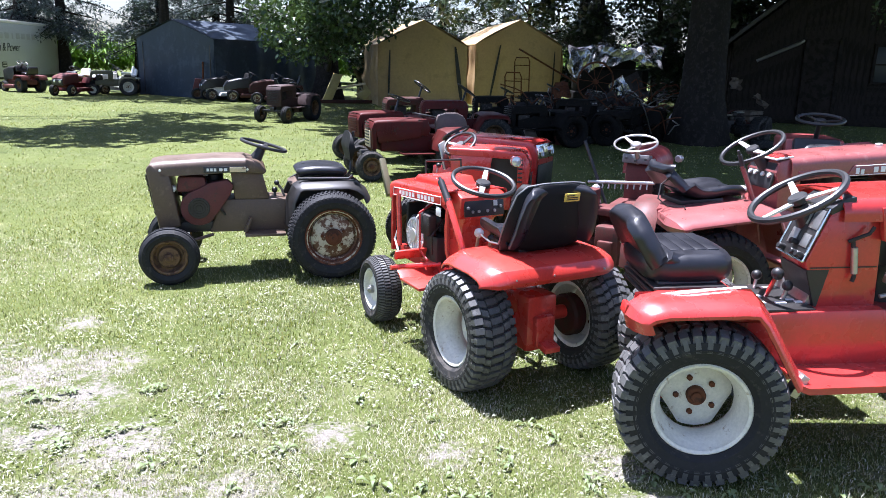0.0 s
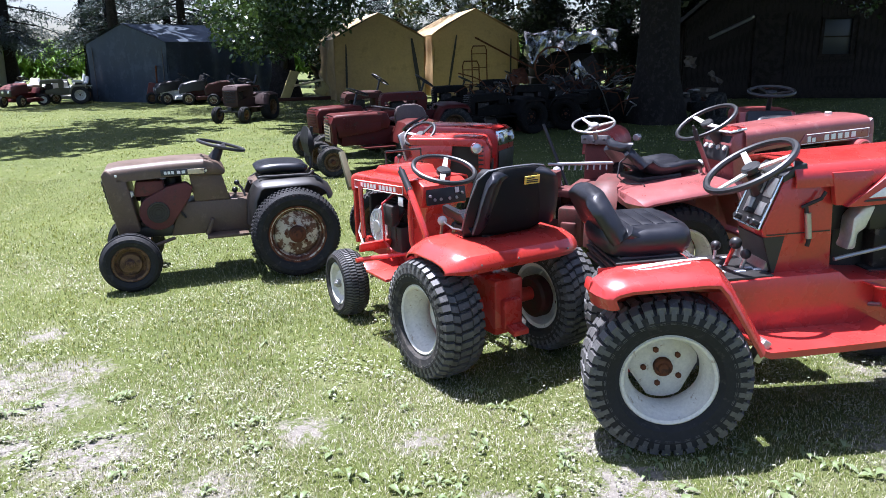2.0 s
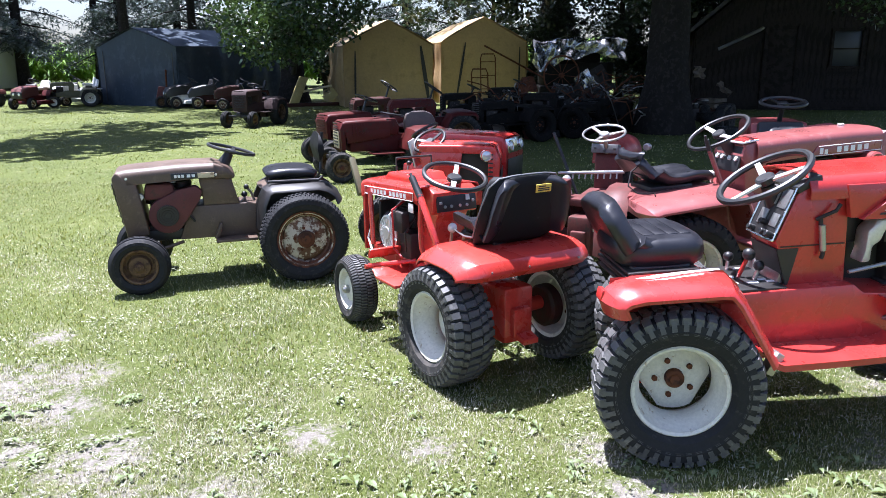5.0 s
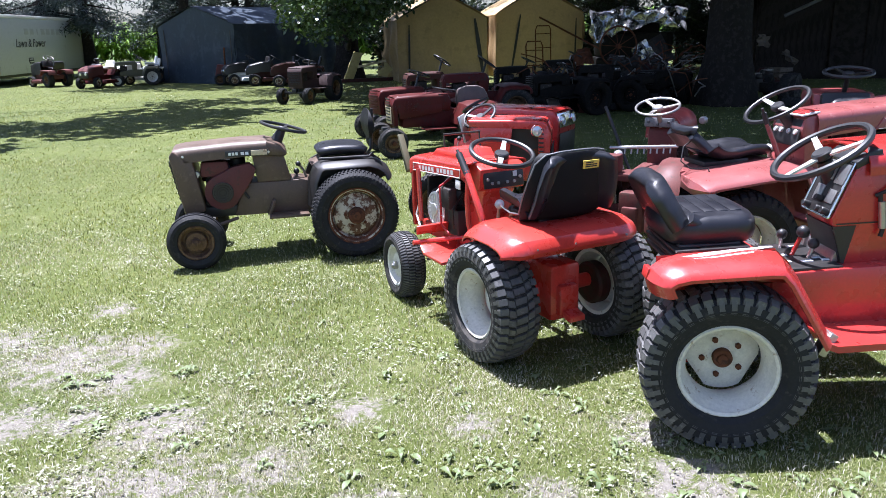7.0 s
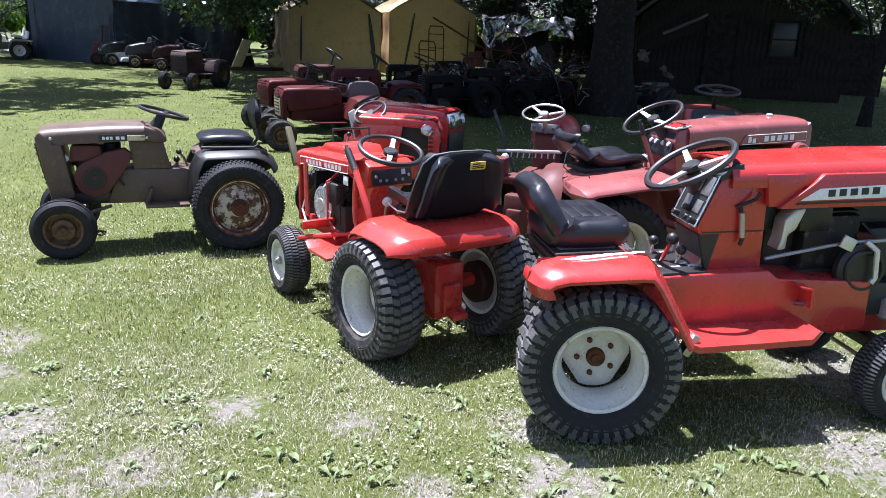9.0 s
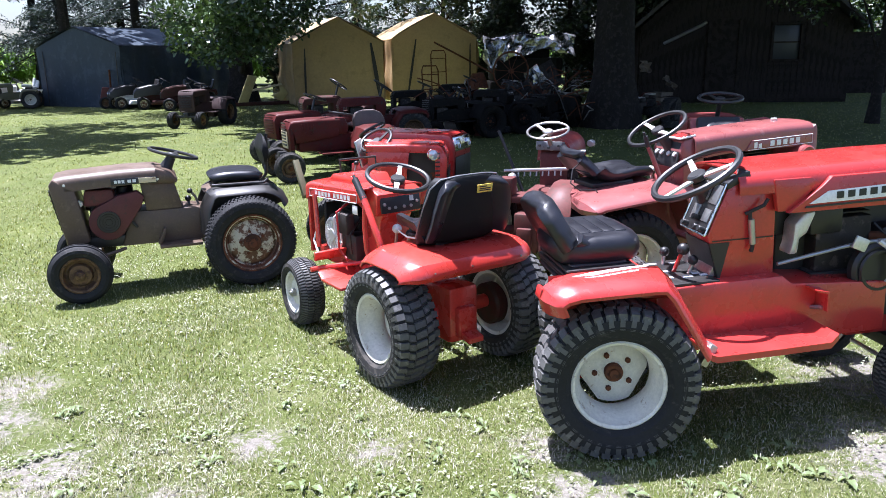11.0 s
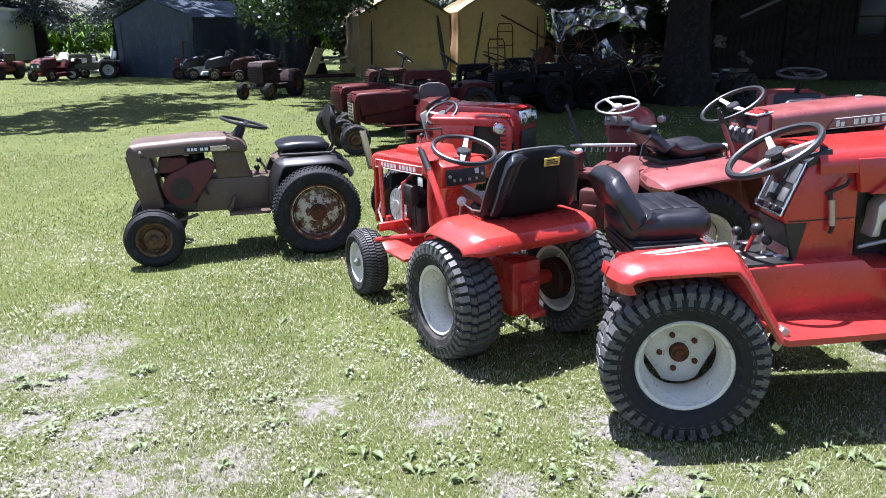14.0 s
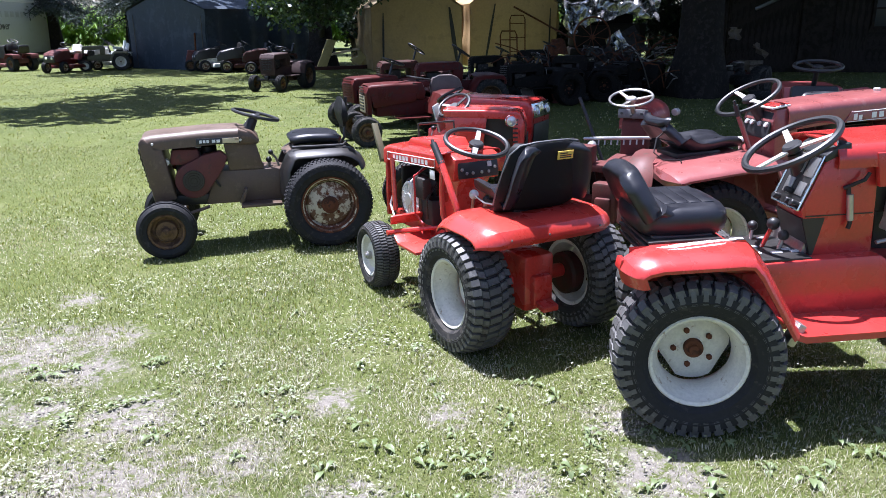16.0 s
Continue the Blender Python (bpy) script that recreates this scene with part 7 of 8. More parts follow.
far_mower(pose(-15.0, 25.6, 0, 0, 0, 150), "maroon riding mower with a tall black hood", BROWN_RED, BLACK, VINYL, 0.12)
far_mower(pose(-12.9, 25.1, 0, 0, 0, 262), "red and white riding mower facing the lawn", RED_DARK, BROWN_RED, WHITE)
tractor_plain(pose(-11.6, 25.6, 0, 0, 0, 205), "olive tractor with a cream grille beside the blue shelter", OLIVE, grille="slats", grille_mat=CREAM, seat_mat=WHITE)
far_mower(pose(-12.0, 26.6, 0, 0, 0, 230), "pale riding mower parked behind the olive tractor", WHITE, WHITE, WHITE)
far_mower(pose(-7.4, 24.6, 0, 0, 0, 215), "dark mower with a white deck by the blue shelter", WHITE, BLACK, BLACK)
far_mower(pose(-6.4, 24.0, 0, 0, 0, 200), "rusty dark mower among old machines", RUST_RED, BLACK, BLACK)
far_mower(pose(-5.3, 23.0, 0, 0, 0, 190), "rusty mower parked beside the yellow frame", RUST_RED, RUST_RED, BLACK)
tiller = thing("garden_tiller", pose(-8.75, 24.6, 0, 0, 0, 200), "maroon upright garden machine with a T handle", "tiller")
part("body", prism(B(), [(-0.2, 0.1), (-0.2, 0.62), (0.15, 0.66), (0.25, 0.3), (0.25, 0.1)], -0.22, 0.22, 0.03), BROWN_RED, tiller)
part("post", tube(B(), [(-0.1, 0, 0.6), (-0.12, 0, 1.15)], 0.03, 8), RUST, tiller)
part("handle", tube(B(), [(-0.12, -0.2, 1.16), (-0.12, 0.2, 1.16)], 0.028, 8), RUST, tiller)
for s in (1, -1):
    wheel(tiller, "tiller_wheel", (0.1, s * 0.28, 0.18), FRONT_SMALL, s, RIM_DIRTY, RUBBER, RUST)
frm = thing("yellow_loader_frame", pose(-3.9, 21.6, 0, 0, 0, 200), "yellow painted steel loader frame leaning up", "machine part")
part("upright", prism(B(), [(0, 0.15), (-0.35, 0.95), (-0.10, 1.0), (0.25, 0.2)], -0.05, 0.05, 0.01), YELLOW, frm)
part("arm", prism(B(), [(-0.9, 1.0), (-0.72, 1.12), (-1.25, 0.45), (-1.05, 0.25), (-0.75, 0.4), (-1.0, 0.5)], -0.3, -0.2, 0.01), YELLOW, frm)
part("base_beam", box(B(), (-0.4, 0, 0.2), (1.6, 0.12, 0.1), bev=0.01), RUST_RED, frm)
part("cross_beam", box(B(), (-0.5, -0.1, 0.62), (1.1, 0.06, 0.06), (0, 10, 0), 0.005), CREAM, frm)


# ---- heap of old machine parts in the shade ----
# wheel and hand trucks: rust brown darkens bare steel to look shaded
def spoked_wheel(m):
    t = thing("spoked_iron_wheel", m, "large iron wheel with thin spokes, rust brown in place of shade", "wheel")
    part("rim", ring(B(), (0, 0, 0), (0, 1, 0), 0.42, 0.02, 36, 6), RUST, t)
    part("hub", disc(B(), (0, 0, 0), (0, 1, 0), 0.05, 0.12, 16), RUST, t)
    for k in range(10):
        a = 2 * math.pi * k / 10
        part("spoke", tube(B(), [(0.04 * math.cos(a), 0, 0.04 * math.sin(a)), (0.42 * math.cos(a), 0, 0.42 * math.sin(a))], 0.008, 6), RUST, t)


def hand_truck(m):
    t = thing("hand_truck", m, "thin hand truck standing upright, rust brown in place of shaded steel", "hand truck")
    part("frame", tube(B(), [(-0.2, 0, 0.1), (-0.2, 0, 1.1), (-0.16, 0, 1.2), (0.16, 0, 1.2), (0.2, 0, 1.1), (0.2, 0, 0.1)], 0.016, 8), RUST, t)
    for z in (0.3, 0.65, 1.0):
        part("cross_bar", tube(B(), [(-0.2, 0, z), (0.2, 0, z)], 0.012, 6), RUST, t)
    part("toe_plate", box(B(), (0, -0.12, 0.06), (0.4, 0.26, 0.012), bev=0.002), RUST, t)
    for s in (1, -1):
        part("wheel", disc(B(), (s * 0.24, 0.05, 0.12), (1, 0, 0), 0.12, 0.05, 20, 0.015), RUBBER, t)


def loose_tyre(m, R=0.28, w=0.18, name="scrap_tyre_ring"):
    key = (R, w)
    if key not in LOOSE:
        LOOSE[key] = tyre_mesh(R, R * 0.58, w, "bar")
    o = new(name, LOOSE[key][0])
    if not o.data.materials:
        o.data.materials.append(RUBBER_WORN)
    o.matrix_basis = m
    tagged(part("tread", LOOSE[key][1], RUBBER, o), "worn tread bars", kind="stuff")
    return tagged(o, "worn black tyre lying in the heap", "tyre", "old tyres in the heap")


LOOSE = {}


def old_engine(m):
    t = thing("old_engine", m, "greasy dark engine block with bent shroud", "engine", "old engines in the heap")
    engine(t, (0, 0, 0.18), 1.1)
    part("shroud", prism(B(), [(-0.16, 0.08), (-0.18, 0.34), (-0.05, 0.44), (0.14, 0.40), (0.17, 0.12)], 0.10, 0.2, 0.03), RUST_RED, t)
    part("pulley", disc(B(), (0.02, 0.24, 0.2), (0, 1, 0), 0.10, 0.04, 20, 0.01), RUST, t)


def sheet_piece(m, w, h, mat, label, seed):
    rg = np.random.default_rng(seed)
    bm = B()
    rows = []
    for j in range(6):
        rows.append([Vector((w * (i / 6 - 0.5), 0.05 * math.sin(i * 1.1 + seed) + 0.04 * rg.normal(), h * j / 5)) for i in range(7)])
    loft(bm, rows + [[p + Vector((0, 0.006, 0)) for p in q] for q in rows[::-1]], closed=False)
    return solid("sheet_metal_panel", bm, mat, m, label, "panel", "loose panels in the heap", sharp=25)


def bar_bundle(m, n, seed):
    rg = np.random.default_rng(seed)
    t = thing("handlebar_tangle", m, "tangle of bent steel handles and rods", "metal rods", "tangled rods in the heap")
    for k in range(n):
        a, ln = rg.uniform(0, 6.28), rg.uniform(0.5, 1.1)
        d = Vector((math.cos(a), math.sin(a), rg.uniform(0.1, 0.9))) * ln
        p = Vector((rg.normal() * 0.2, rg.normal() * 0.2, 0.05))
        q = p + d * 0.7
        part("rod", tube(B(), [p, p + d * 0.4 + Vector((0, 0, 0.06)), q, q + Vector((rg.normal() * 0.15, rg.normal() * 0.15, -0.1 + 0.2 * rg.random()))], 0.012, 6), (RUST, STEEL, BLACK)[k % 3], t)


def mower_deck(m, mat):
    t = thing("mower_deck", m, "bent stamped mower deck with pulleys", "mower deck", "mower decks in the heap")
    part("shell", loft(B(), [[Vector((0.5 * s * math.cos(a) * (1 + 0.2 * math.cos(2 * a)), 0.36 * s * math.sin(a), z)) for a in (2 * math.pi * k / 22 for k in range(22))] for s, z in ((1.02, 0), (1.0, 0.1), (0.9, 0.15), (0.3, 0.17))]), mat, t, "", 50)
    for x in (-0.25, 0.25):
        part("pulley", disc(B(), (x, 0, 0.2), (0, 0, 1), 0.09, 0.03, 18), RUST, t)


spoked_wheel(pose(2.85, 16.9, 1.05, 0, 6, 15))
hand_truck(pose(1.45, 20.2, 0.35, -4, 0, 10))
hand_truck(pose(1.15, 18.2, 0, 8, 0, -20))
solid("long_pole", tube(B(), [(1.3, 19.6, 1.75), (2.75, 19.0, 0.95)], 0.022, 8), RUST, Matrix(), "dark iron pole leaning against the heap", "pole")
solid("long_pole", tube(B(), [(7.26, 19.6, 1.61), (8.1, 19.2, 2.05), (8.2, 19.2, 2.12)], 0.04, 8), STEEL, Matrix(), "pale wooden pole leaning under the lean-to", "pole")
rg = np.random.default_rng(81)
for k in range(14):
    x, y = rg.uniform(0.9, 5.9), rg.uniform(13.6, 19.5)
    up = rg.random() < 0.6
    loose_tyre(pose(x, y, 0.27 if up else 0.09 + 0.18 * (k % 2), 0 if up else 88, 0, rg.uniform(0, 180)), *((0.28, 0.18) if k % 2 else (0.2, 0.14)))
for x, y, z, a in ((1.6, 14.0, 0, 20), (2.6, 15.2, 0, 80), (3.4, 16.4, 0.3, 140), (2.0, 17.0, 0.25, 200), (4.3, 18.0, 0.1, 60), (1.3, 16.2, 0, 10), (3.1, 18.4, 0.4, 33), (5.9, 17.2, 0, 95), (6.6, 18.6, 0, 15)):
    old_engine(pose(x, y, z, 0, 0, a))
for k in range(12):
    bar_bundle(pose(rg.uniform(1.0, 4.6), rg.uniform(14.2, 19.0), rg.uniform(0.0, 0.7), 0, 0, rg.uniform(0, 360)), 7, 300 + k)
for k, (x, y, z, mt) in enumerate(((2.1, 15.4, 0, RUST_RED), (3.6, 15.2, 0, RUST), (2.9, 17.4, 0.35, OLIVE), (1.5, 18.4, 0.2, RED_DARK), (4.4, 16.6, 0, BLACK), (6.4, 17.6, 0, RUST_RED), (5.6, 19.0, 0.1, WHITE))):
    mower_deck(pose(x, y, z, rg.uniform(-20, 60), rg.uniform(-20, 20), rg.uniform(0, 360)), mt)
# the ENGINE and RUST sheets carry the heap's shade in their dark colour
for k, (x, y, z, w, h, mt, lab) in enumerate(((3.0, 16.0, 0.5, 0.5, 0.35, ENGINE, "crumpled metal panel, darkened for the shade it lies in"), (2.5, 15.6, 0.15, 0.45, 0.4, ENGINE, "bent metal panel in a dark tone that stands for shade"), (3.55, 17.2, 0.75, 0.45, 0.4, TARP_SILVER, "white sheet metal panel leaning"), (3.3, 14.6, 0.05, 0.5, 0.5, RUST_RED, "rusty tractor hood panel"),
                                             (4.2, 19.0, 0.5, 0.8, 0.7, ENGINE, "steel sheet leaning, darkened for shade"), (2.2, 17.8, 0.6, 0.5, 0.5, RUST, "bent sheet panel, rust brown in place of shade"), (1.9, 13.6, 0.02, 0.5, 0.4, BROWN_RED, "maroon tractor hood panel"), (6.1, 17.5, 0.95, 0.3, 0.25, WOOD_GREY, "small grey weathered board"), (7.04, 18.0, 0.55, 0.16, 0.4, WOOD_GREY, "narrow grey wooden board"))):
    sheet_piece(pose(x, y, z, rg.uniform(-50, 10), rg.uniform(-35, 35), rg.uniform(-30, 50)), w, h, mt, lab, 90 + k)
for k, (x, y, a) in enumerate(((1.5, 14.9, 0), (3.9, 15.8, 25), (5.4, 18.2, 60), (6.0, 20.0, 10), (7.2, 19.6, 40))):
    t = thing("wooden_crate", pose(x, y, 0, 0, 0, a), "weathered slatted wooden crate", "crate", "crates in the heap")
    for s in (1, -1):
        for z in (0.07, 0.2, 0.33):
            part("slat", box(B(), (0, s * 0.24, z), (0.6, 0.018, 0.09), bev=0.002), WOOD_GREY, t)
            part("slat", box(B(), (s * 0.29, 0, z), (0.018, 0.46, 0.09), bev=0.002), WOOD_GREY, t)
    part("bottom", box(B(), (0, 0, 0.02), (0.56, 0.46, 0.02)), WOOD_GREY, t)
# hulks in near-black, so that the heap's shade sits in their colour
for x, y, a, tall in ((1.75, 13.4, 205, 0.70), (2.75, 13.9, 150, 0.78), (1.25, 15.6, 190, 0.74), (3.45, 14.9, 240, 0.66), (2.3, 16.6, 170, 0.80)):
    tractor_plain(pose(x, y, 0, 0, 0, a), "stripped tractor rusting in the heap, its shade put into a near-black colour", HULK, rim=HULK, seat_mat=HULK, tyre=HULK, hood=(0.5, 1.05, tall, 0.19), back=False, wheel_at=(0.40, tall + 0.12, 25, 0.15))
# silver tarpaulin thrown over a heap, its front hanging in slack folds
rg = np.random.default_rng(85)
bm = B()
rows = []
for j in range(29):
    row = []
    for i in range(61):
        u, v = i / 60, j / 28
        hang = max(0.0, v - 0.35) / 0.65
        edge = 0.62 + 0.20 * math.sin(6.5 * u + 0.4) + 0.08 * math.sin(17 * u)
        fold = 0.09 * math.asin(math.sin(19 * u + 2.2 * math.sin(5 * u) - 4.5 * hang)) + 0.04 * math.asin(math.sin(43 * u + 7 * hang))
        z = 1.98 - 0.06 * math.sin(4 * math.pi * u) - 0.30 * max(0.0, 0.35 - v) - edge * hang ** 1.15 + 0.02 * math.sin(13 * u + 9 * v) + 0.006 * rg.normal()
        row.append(Vector((-1.32 + 2.64 * u + 0.03 * math.sin(11 * v + 9 * u), 0.75 - 1.25 * min(v, 0.45) / 0.45 - 0.18 * hang + fold * (0.25 + 0.75 * hang), z)))
    rows.append(row)
loft(bm, rows, closed=False)
solid("silver_tarpaulin", bm, TARP_SILVER, pose(4.3, 22.9, 0, 0, 0, -8), "crumpled silver tarpaulin over a tall heap", "tarpaulin", sharp=30)
# dark boxes added to fill the shaded space below the sheet
stack = thing("dark_stack", pose(4.3, 22.9, 0, 0, 0, -8), "near-black boxes added under the tarpaulin in place of its shade", "scrap metal")
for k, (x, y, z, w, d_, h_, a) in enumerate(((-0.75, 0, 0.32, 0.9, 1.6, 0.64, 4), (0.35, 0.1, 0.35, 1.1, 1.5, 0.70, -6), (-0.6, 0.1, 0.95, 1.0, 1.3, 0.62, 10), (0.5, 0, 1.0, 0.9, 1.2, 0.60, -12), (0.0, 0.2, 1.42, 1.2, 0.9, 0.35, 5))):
    part("dark_box", box(B(), (x, y, z), (w, d_, h_), (0, 0, a), 0.06), HULK, stack)
# blue cloth hanging past the barn, small plants pots of the yard
bm = B()
cloth(bm, ((0, 0, 0), (0.5, 0, 0), (0.5, 0, 1.9), (0, 0, 1.9)), 10, 8, 0.06, 86)
solid("blue_cloth", bm, BLUE, pose(17.4, 27.0, 0.0, 0, 0, -20), "blue cloth hanging near a far tree", "cloth", sharp=60)
c, r = scatter(30, (15.5, 27.0), (33, 40), (0.6, 6.0), (0.8, 1.5), 87)
tree("far_tree", "sunlit far tree past the barn", (20.5, 34.0, 0), 6.0, 0.3, c, r, 5000, 0.24, LEAF, BARK_PALE, 88, 8, 0.3, 0.6)


# ---- ground ----
BARE = ((-1.79, 3.05, 0.26), (-1.55, 3.20, 0.16), (-0.95, 2.05, 0.22), (-1.15, 2.0, 0.20), (-2.2, 3.25, 0.16), (-0.75, 1.85, 0.22), (-1.9, 3.7, 0.10), (0.80, 2.12, 0.16), (1.93, 2.32, 0.22), (2.26, 2.99, 0.25), (0.72, 2.47, 0.10), (-1.45, 2.5, 0.10), (-2.4, 2.7, 0.22), (-1.45, 2.85, 0.14), (-1.1, 2.45, 0.16), (-1.7, 2.45, 0.14), (-0.6, 2.2, 0.12), (-0.35, 2.6, 0.10), (0.1, 2.5, 0.08), (-0.2, 1.95, 0.12), (0.35, 2.05, 0.10))


def lawn_material():
    m, nt, p = shader("lawn_soil")
    vec = coords(nt)
    big, mid, fine = noise_tex(nt, vec, 0.55, 5.0), noise_tex(nt, vec, 4.5, 6.0), noise_tex(nt, vec, 60.0, 8.0, 0.75)
    green = ramp(nt, big, [(0.3, (0.062, 0.086, 0.013)), (0.7, (0.125, 0.146, 0.026))])
    # pale straw flecks; the dark stop puts in shade between the blades
    straw_and_gaps = ramp(nt, fine, [(0.40, (0.035, 0.045, 0.016)), (0.56, (0.11, 0.13, 0.045)), (0.70, (0.46, 0.44, 0.34))])
    c = mix(nt, 0.42, green, straw_and_gaps)
    c = mix(nt, ramp(nt, mid, [(0.52, 0.0), (0.70, 0.3)]), c, (0.26, 0.25, 0.14))
    # bare dusty patches with ragged edges
    mask = None
    for x, y, r in BARE:
        d = nt.nodes.new("ShaderNodeVectorMath")
        d.operation = "DISTANCE"
        nt.links.new(vec, d.inputs[0])
        d.inputs[1].default_value = (x, y, 0)
        q = nt.nodes.new("ShaderNodeMath")
        q.operation = "MULTIPLY_ADD"
        nt.links.new(d.outputs["Value"], q.inputs[0])
        q.inputs[1].default_value = -0.62 / r
        q.inputs[2].default_value = 1.25
        if mask is None:
            mask = q.outputs[0]
        else:
            k = nt.nodes.new("ShaderNodeMath")
            k.operation = "MAXIMUM"
            nt.links.new(mask, k.inputs[0])
            nt.links.new(q.outputs[0], k.inputs[1])
            mask = k.outputs[0]
    rag = nt.nodes.new("ShaderNodeMath")
    rag.operation = "MULTIPLY"
    nt.links.new(mask, rag.inputs[0])
    nt.links.new(ramp(nt, noise_tex(nt, vec, 14.0, 10.0, 0.85), [(0.41, 0.0), (0.62, 1.25)]), rag.inputs[1])
    dust = ramp(nt, fine, [(0.35, (0.15, 0.135, 0.115)), (0.62, (0.27, 0.245, 0.205))])
    c = mix(nt, ramp(nt, rag.outputs[0], [(0.22, 0.0), (0.55, 1.0)]), c, dust)
    nt.links.new(c, p.inputs["Base Color"])
    p.inputs["Roughness"].default_value = 0.9
    p.inputs["Specular IOR Level"].default_value = 0.2
    bump(nt, p, fine, 0.8, 0.02)
    return m


bm = B()
bmesh.ops.create_grid(bm, x_segments=60, y_segments=60, size=1.0)
for v in bm.verts:
    v.co = Vector((math.copysign(abs(v.co.x) ** 4, v.co.x) * 600, math.copysign(abs(v.co.y) ** 4, v.co.y) * 600 + 3, 0))
tagged(part("ground", bm, lawn_material(), None), "mown lawn with bare dusty patches", "ground", kind="structure")


# ---- grass, clippings and weeds ----
def strips(name, pos, ang, length, width, lean, rng, mat, label, category):
    """Thin bent blades, three points along each, as one mesh."""
    n = len(pos)
    d = np.stack([np.cos(ang), np.sin(ang), np.zeros(n)], 1)
    s = np.stack([-np.sin(ang), np.cos(ang), np.zeros(n)], 1) * (width / 2)[:, None]
    up = np.array([0, 0, 1.0])
    root = np.concatenate([pos, np.full((n, 1), -0.002)], 1)
    mid = root + d * (length * lean * 0.35)[:, None] + up * (length * (1 - 0.35 * lean) * 0.6)[:, None]
    tip = root + d * (length * lean)[:, None] + up * (length * np.sqrt(np.maximum(0.02, 1 - lean ** 2)))[:, None]
    v = np.empty((n, 5, 3))
    v[:, 0], v[:, 1], v[:, 2], v[:, 3], v[:, 4] = root - s, root + s, mid + s * 0.8, mid - s * 0.8, tip
    me = bpy.data.meshes.new(name)
    me.vertices.add(n * 5)
    me.vertices.foreach_set("co", v.ravel())
    base = np.arange(n)[:, None] * 5
    idx = (base + np.array([0, 1, 2, 3, 3, 2, 4])).ravel().astype(np.int32)
    me.loops.add(len(idx))
    me.loops.foreach_set("vertex_index", idx)
    me.polygons.add(n * 2)
    me.polygons.foreach_set("loop_start", (np.arange(n)[:, None] * 7 + np.array([0, 4])).ravel().astype(np.int32))
    me.update(calc_edges=True)
    return tagged(part(name, me, mat, None), label, category, kind="stuff")


def spread(n, x, y, rng):
    """Points over the lawn in front of the camera, nearer ones closer together within the band."""
    p = np.stack([rng.uniform(*x, n), rng.uniform(*y, n)], 1)
    return p[(p[:, 0] > -0.82 * p[:, 1] - 0.6) & (p[:, 0] < 0.86 * p[:, 1] + 0.7)]


def patchy(p, scale, seed):
    """A smooth field from 0 to 1 over the plan."""
    g_ = np.random.default_rng(seed)
    out = np.zeros(len(p))
    for k in range(7):
        f_ = scale * (0.6 + 0.5 * k)
        a = g_.uniform(0, 6.28)
        out += np.sin((p[:, 0] * np.cos(a) + p[:, 1] * np.sin(a)) * f_ + g_.uniform(0, 6.28)) / (1 + 0.35 * k)
    return 1 / (1 + np.exp(-out))


def bare(p):
    m_ = np.zeros(len(p))
    for x, y, r in BARE:
        m_ = np.maximum(m_, 1.2 - 0.65 * np.hypot(p[:, 0] - x, p[:, 1] - y) / r)
    return np.clip(m_, 0, 1)


rng = np.random.default_rng(101)
for band, n, hh, ww in (((1.3, 3.2), 270000, (0.009, 0.026), 0.0026), ((3.2, 5.2), 120000, (0.014, 0.036), 0.0044), ((5.2, 9.0), 130000, (0.016, 0.034), 0.0068), ((9.0, 27.0), 190000, (0.016, 0.034), 0.016)):
    half = band[1] * 0.86 + 0.8
    p = spread(n, (-half, half), band, rng)
    keep = rng.random(len(p)) > 1.2 * bare(p) * patchy(p, 9.0, 21) + 0.75 * patchy(p, 5.2, 5) ** 2
    p = p[keep]
    # drier, paler tufts gather in patches, more of them on the trodden side
    dry = rng.random(len(p)) < np.clip(1.45 * patchy(p, 4.0, 14) ** 2.2 + 0.3 * bare(p) + 0.22 * (3.3 - p[:, 1]), 0.03, 0.9) * (1.0 if band[1] < 4 else 0.6 if band[1] < 6 else 0.2)
    for q, mat, label in ((p[~dry], GRASS, "short mown lawn grass"), (p[dry], PALE_GRASS, "dry pale grass in the lawn")):
        n = len(q)
        strips("grass", q, rng.uniform(0, 6.28, n), rng.uniform(*hh, n) * (0.7 + 0.5 * patchy(q, 1.7, 6)), ww * rng.uniform(0.6, 1.3, n), rng.uniform(0.30, 0.97, n), rng, mat, label, "grass")
p = spread(170000, (-4.4, 4.2), (1.3, 5.4), rng)
p = p[rng.random(len(p)) < 0.04 + 0.26 * patchy(p, 6.0, 8) ** 2 + 0.12 * bare(p)]
n = len(p)
o = strips("grass_clippings", p, rng.uniform(0, 6.28, n), rng.uniform(0.008, 0.028, n), rng.uniform(0.0014, 0.0030, n), np.full(n, 0.985) - 0.05 * rng.random(n), rng, DRY, "pale dry clippings lying on the lawn", "clippings")
o.location.z = 0.014


def leaf_blade(bm, root, a, ln, wd, rise, curl):
    """One broad leaf: stalk, then a folded oval blade that arches over."""
    d = Vector((math.cos(a), math.sin(a), 0))
    s = Vector((-math.sin(a), math.cos(a), 0))
    rows = []
    for t, w in ((0.0, 0.10), (0.25, 0.45), (0.5, 1.0), (0.78, 0.75), (1.0, 0.06)):
        c_ = Vector(root) + d * ln * t + Vector((0, 0, rise * math.sin(math.pi * min(1, t * 0.85)) - curl * t * t))
        rows.append([c_ - s * wd * w * 0.5 + Vector((0, 0, 0.18 * wd * w)), c_, c_ + s * wd * w * 0.5 + Vector((0, 0, 0.18 * wd * w))])
    loft(bm, rows, closed=False)


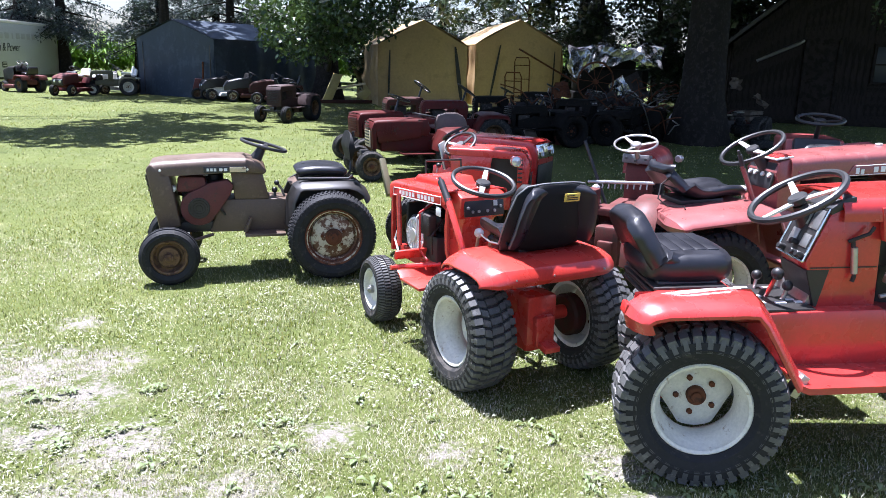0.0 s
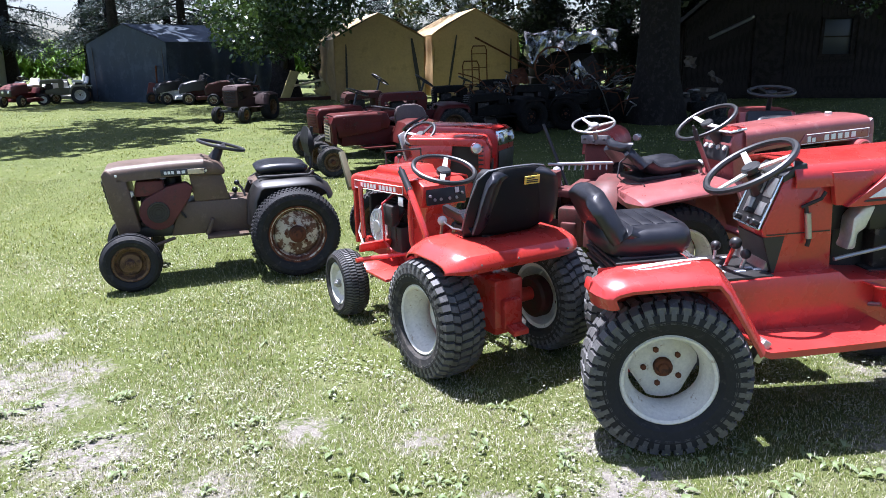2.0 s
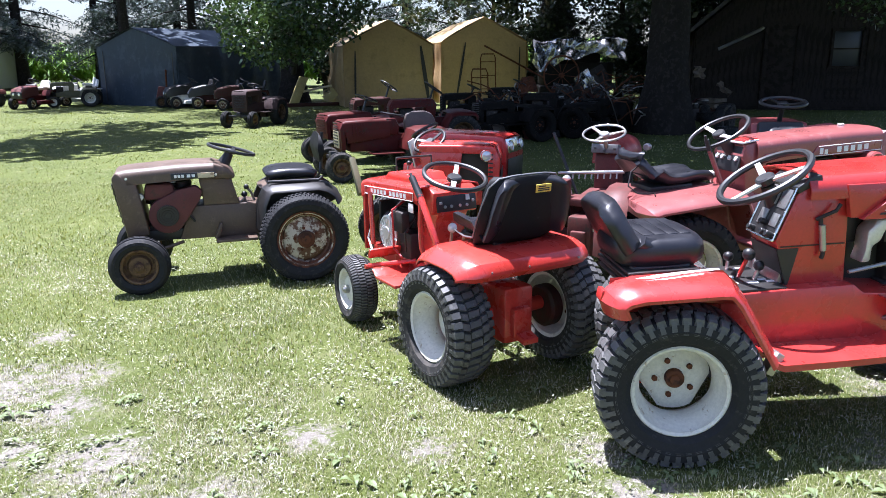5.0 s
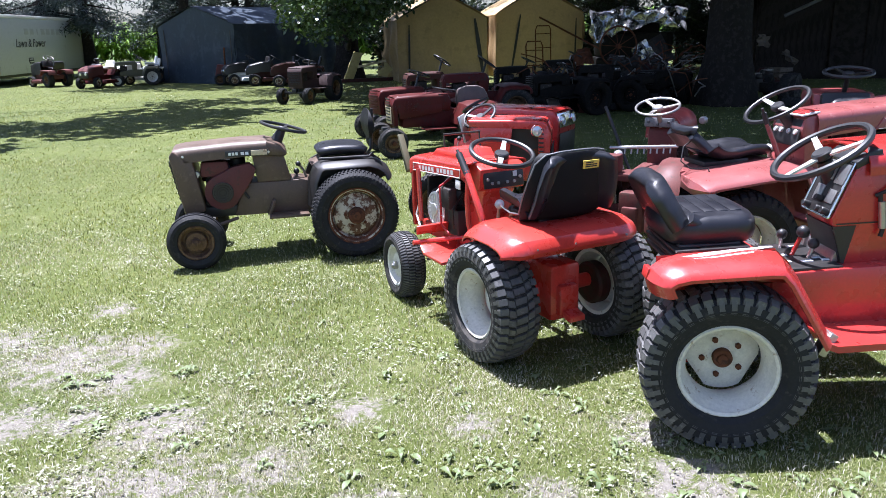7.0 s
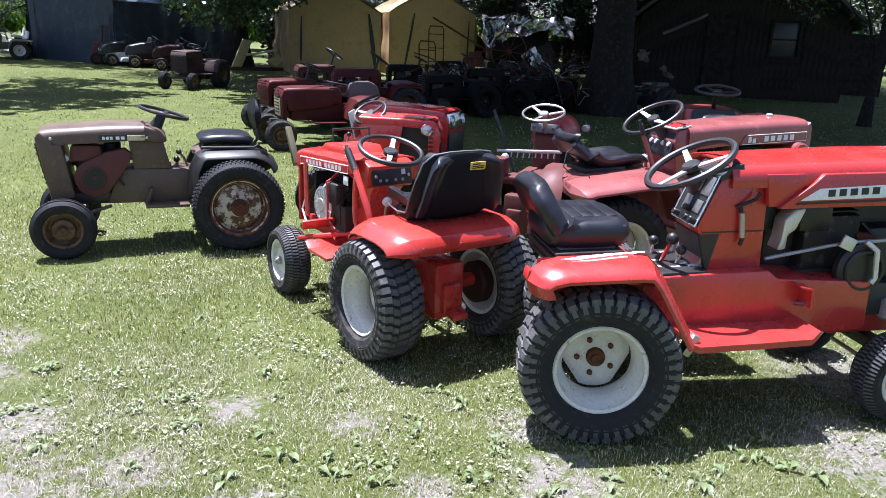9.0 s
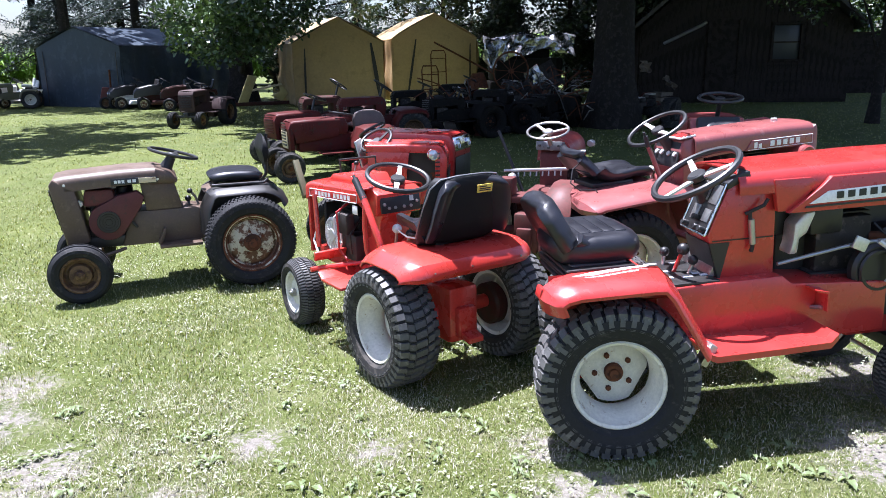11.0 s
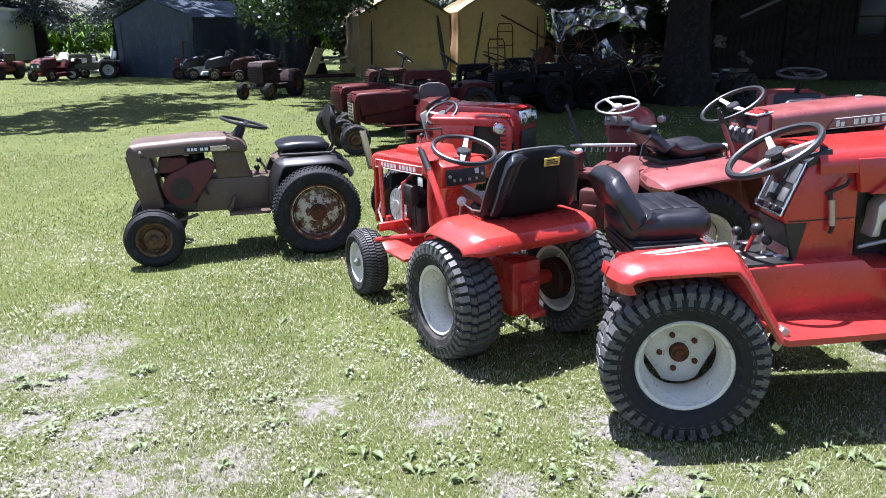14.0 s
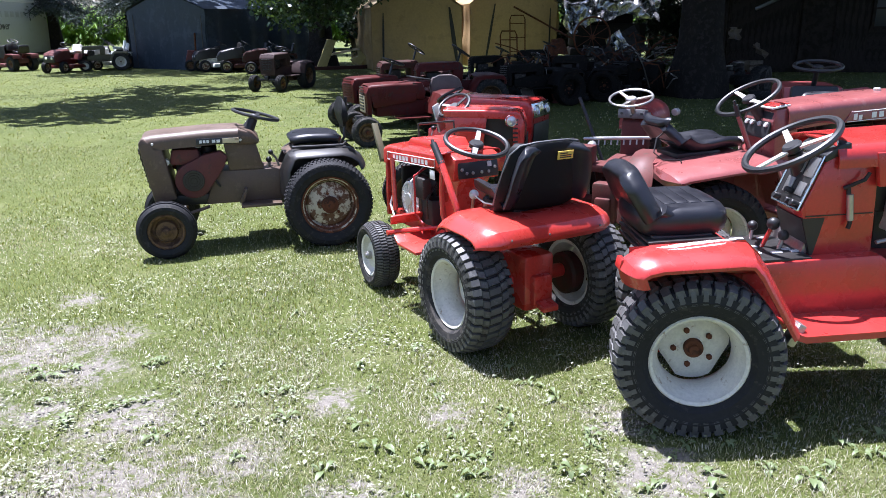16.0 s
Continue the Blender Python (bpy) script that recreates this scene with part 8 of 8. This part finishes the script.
def rosette(x, y, size, seed):
    g_ = np.random.default_rng(seed)
    t = thing("plantain_weed", pose(x, y, 0, 0, 0, g_.uniform(0, 360)), "broad-leaved plantain growing flat in the lawn", "weed", "plantain weeds in the lawn")
    k = int(g_.integers(4, 8))
    gap = g_.uniform(4.2, 6.28)
    for i in range(k):
        bm = B()
        ln = size * g_.uniform(0.45, 1.1)
        leaf_blade(bm, (g_.normal() * 0.008, g_.normal() * 0.008, 0.006), gap * i / k + g_.normal() * 0.35, ln, ln * g_.uniform(0.30, 0.50), size * g_.uniform(0.10, 0.45), size * g_.uniform(-0.1, 0.3))
        part("leaf", bm, WEED, t, "", 60)


for i, (x, y, s) in enumerate(((-0.14, 2.27, 0.085), (0.06, 2.14, 0.075), (0.52, 2.12, 0.09), (-1.60, 2.79, 0.09), (0.56, 2.99, 0.06), (-1.34, 2.43, 0.075), (-0.49, 2.46, 0.06), (0.05, 2.75, 0.06), (0.51, 2.63, 0.07),
                               (1.26, 2.10, 0.085), (1.54, 2.26, 0.08), (0.60, 2.35, 0.07), (-0.05, 3.1, 0.06), (0.35, 2.9, 0.055), (-0.9, 2.9, 0.055), (0.42, 2.75, 0.06), (-0.7, 3.5, 0.06), (0.30, 2.52, 0.055), (-0.28, 2.9, 0.055),
                               (1.36, 2.16, 0.07), (1.45, 2.34, 0.07), (-1.52, 2.86, 0.07), (0.12, 2.36, 0.06), (-0.3, 2.12, 0.07), (1.7, 2.14, 0.075), (-0.62, 2.2, 0.06))):
    rosette(x, y, s * 0.8, 500 + i)
g_ = np.random.default_rng(77)
for i in range(46):
    x, y = ((0.95, 2.05), (-0.2, 2.5), (1.5, 2.2), (-1.2, 2.6), (0.3, 2.2))[i % 5]
    rosette(x + g_.normal() * 0.28, max(1.75, y + g_.normal() * 0.25), g_.uniform(0.03, 0.06), 600 + i)
bm_verts, bm_faces = [], []
p = spread(34000, (-5.0, 4.8), (1.5, 6.5), rng)
w_ = patchy(p, 8.5, 9) ** 3 * (0.15 + 0.85 * patchy(p, 1.6, 12) ** 1.5) * np.clip((6.8 - p[:, 1]) / 2.5, 0, 1)
p = p[rng.random(len(p)) < 2.3 * w_]
for x, y in p:
    for i in range(rng.integers(2, 5)):
        a, ln = rng.uniform(0, 6.28), rng.uniform(0.008, 0.021)
        wd, z = ln * rng.uniform(0.45, 0.8), rng.uniform(0.010, 0.030)
        c_, s_ = math.cos(a), math.sin(a)
        ox, oy = x + rng.normal() * 0.02, y + rng.normal() * 0.02
        t_ = rng.normal() * 0.35
        b0 = len(bm_verts)
        for u, v_, h_ in ((0, 0, 0), (0.5, -0.5, 0.15), (1, 0, 0), (0.5, 0.5, 0.15), (0.5, 0, 0)):
            bm_verts.append((ox + c_ * ln * u - s_ * wd * v_, oy + s_ * ln * u + c_ * wd * v_, z + h_ * wd + ln * u * t_ * 0.5))
        bm_faces += [(b0, b0 + 1, b0 + 4), (b0 + 1, b0 + 2, b0 + 4), (b0 + 2, b0 + 3, b0 + 4), (b0 + 3, b0, b0 + 4)]
me = bpy.data.meshes.new("clover")
me.from_pydata(bm_verts, [], bm_faces)
tagged(part("clover", me, CLOVER, None), "small clover and broad weed leaves in the grass", "weeds", kind="stuff")
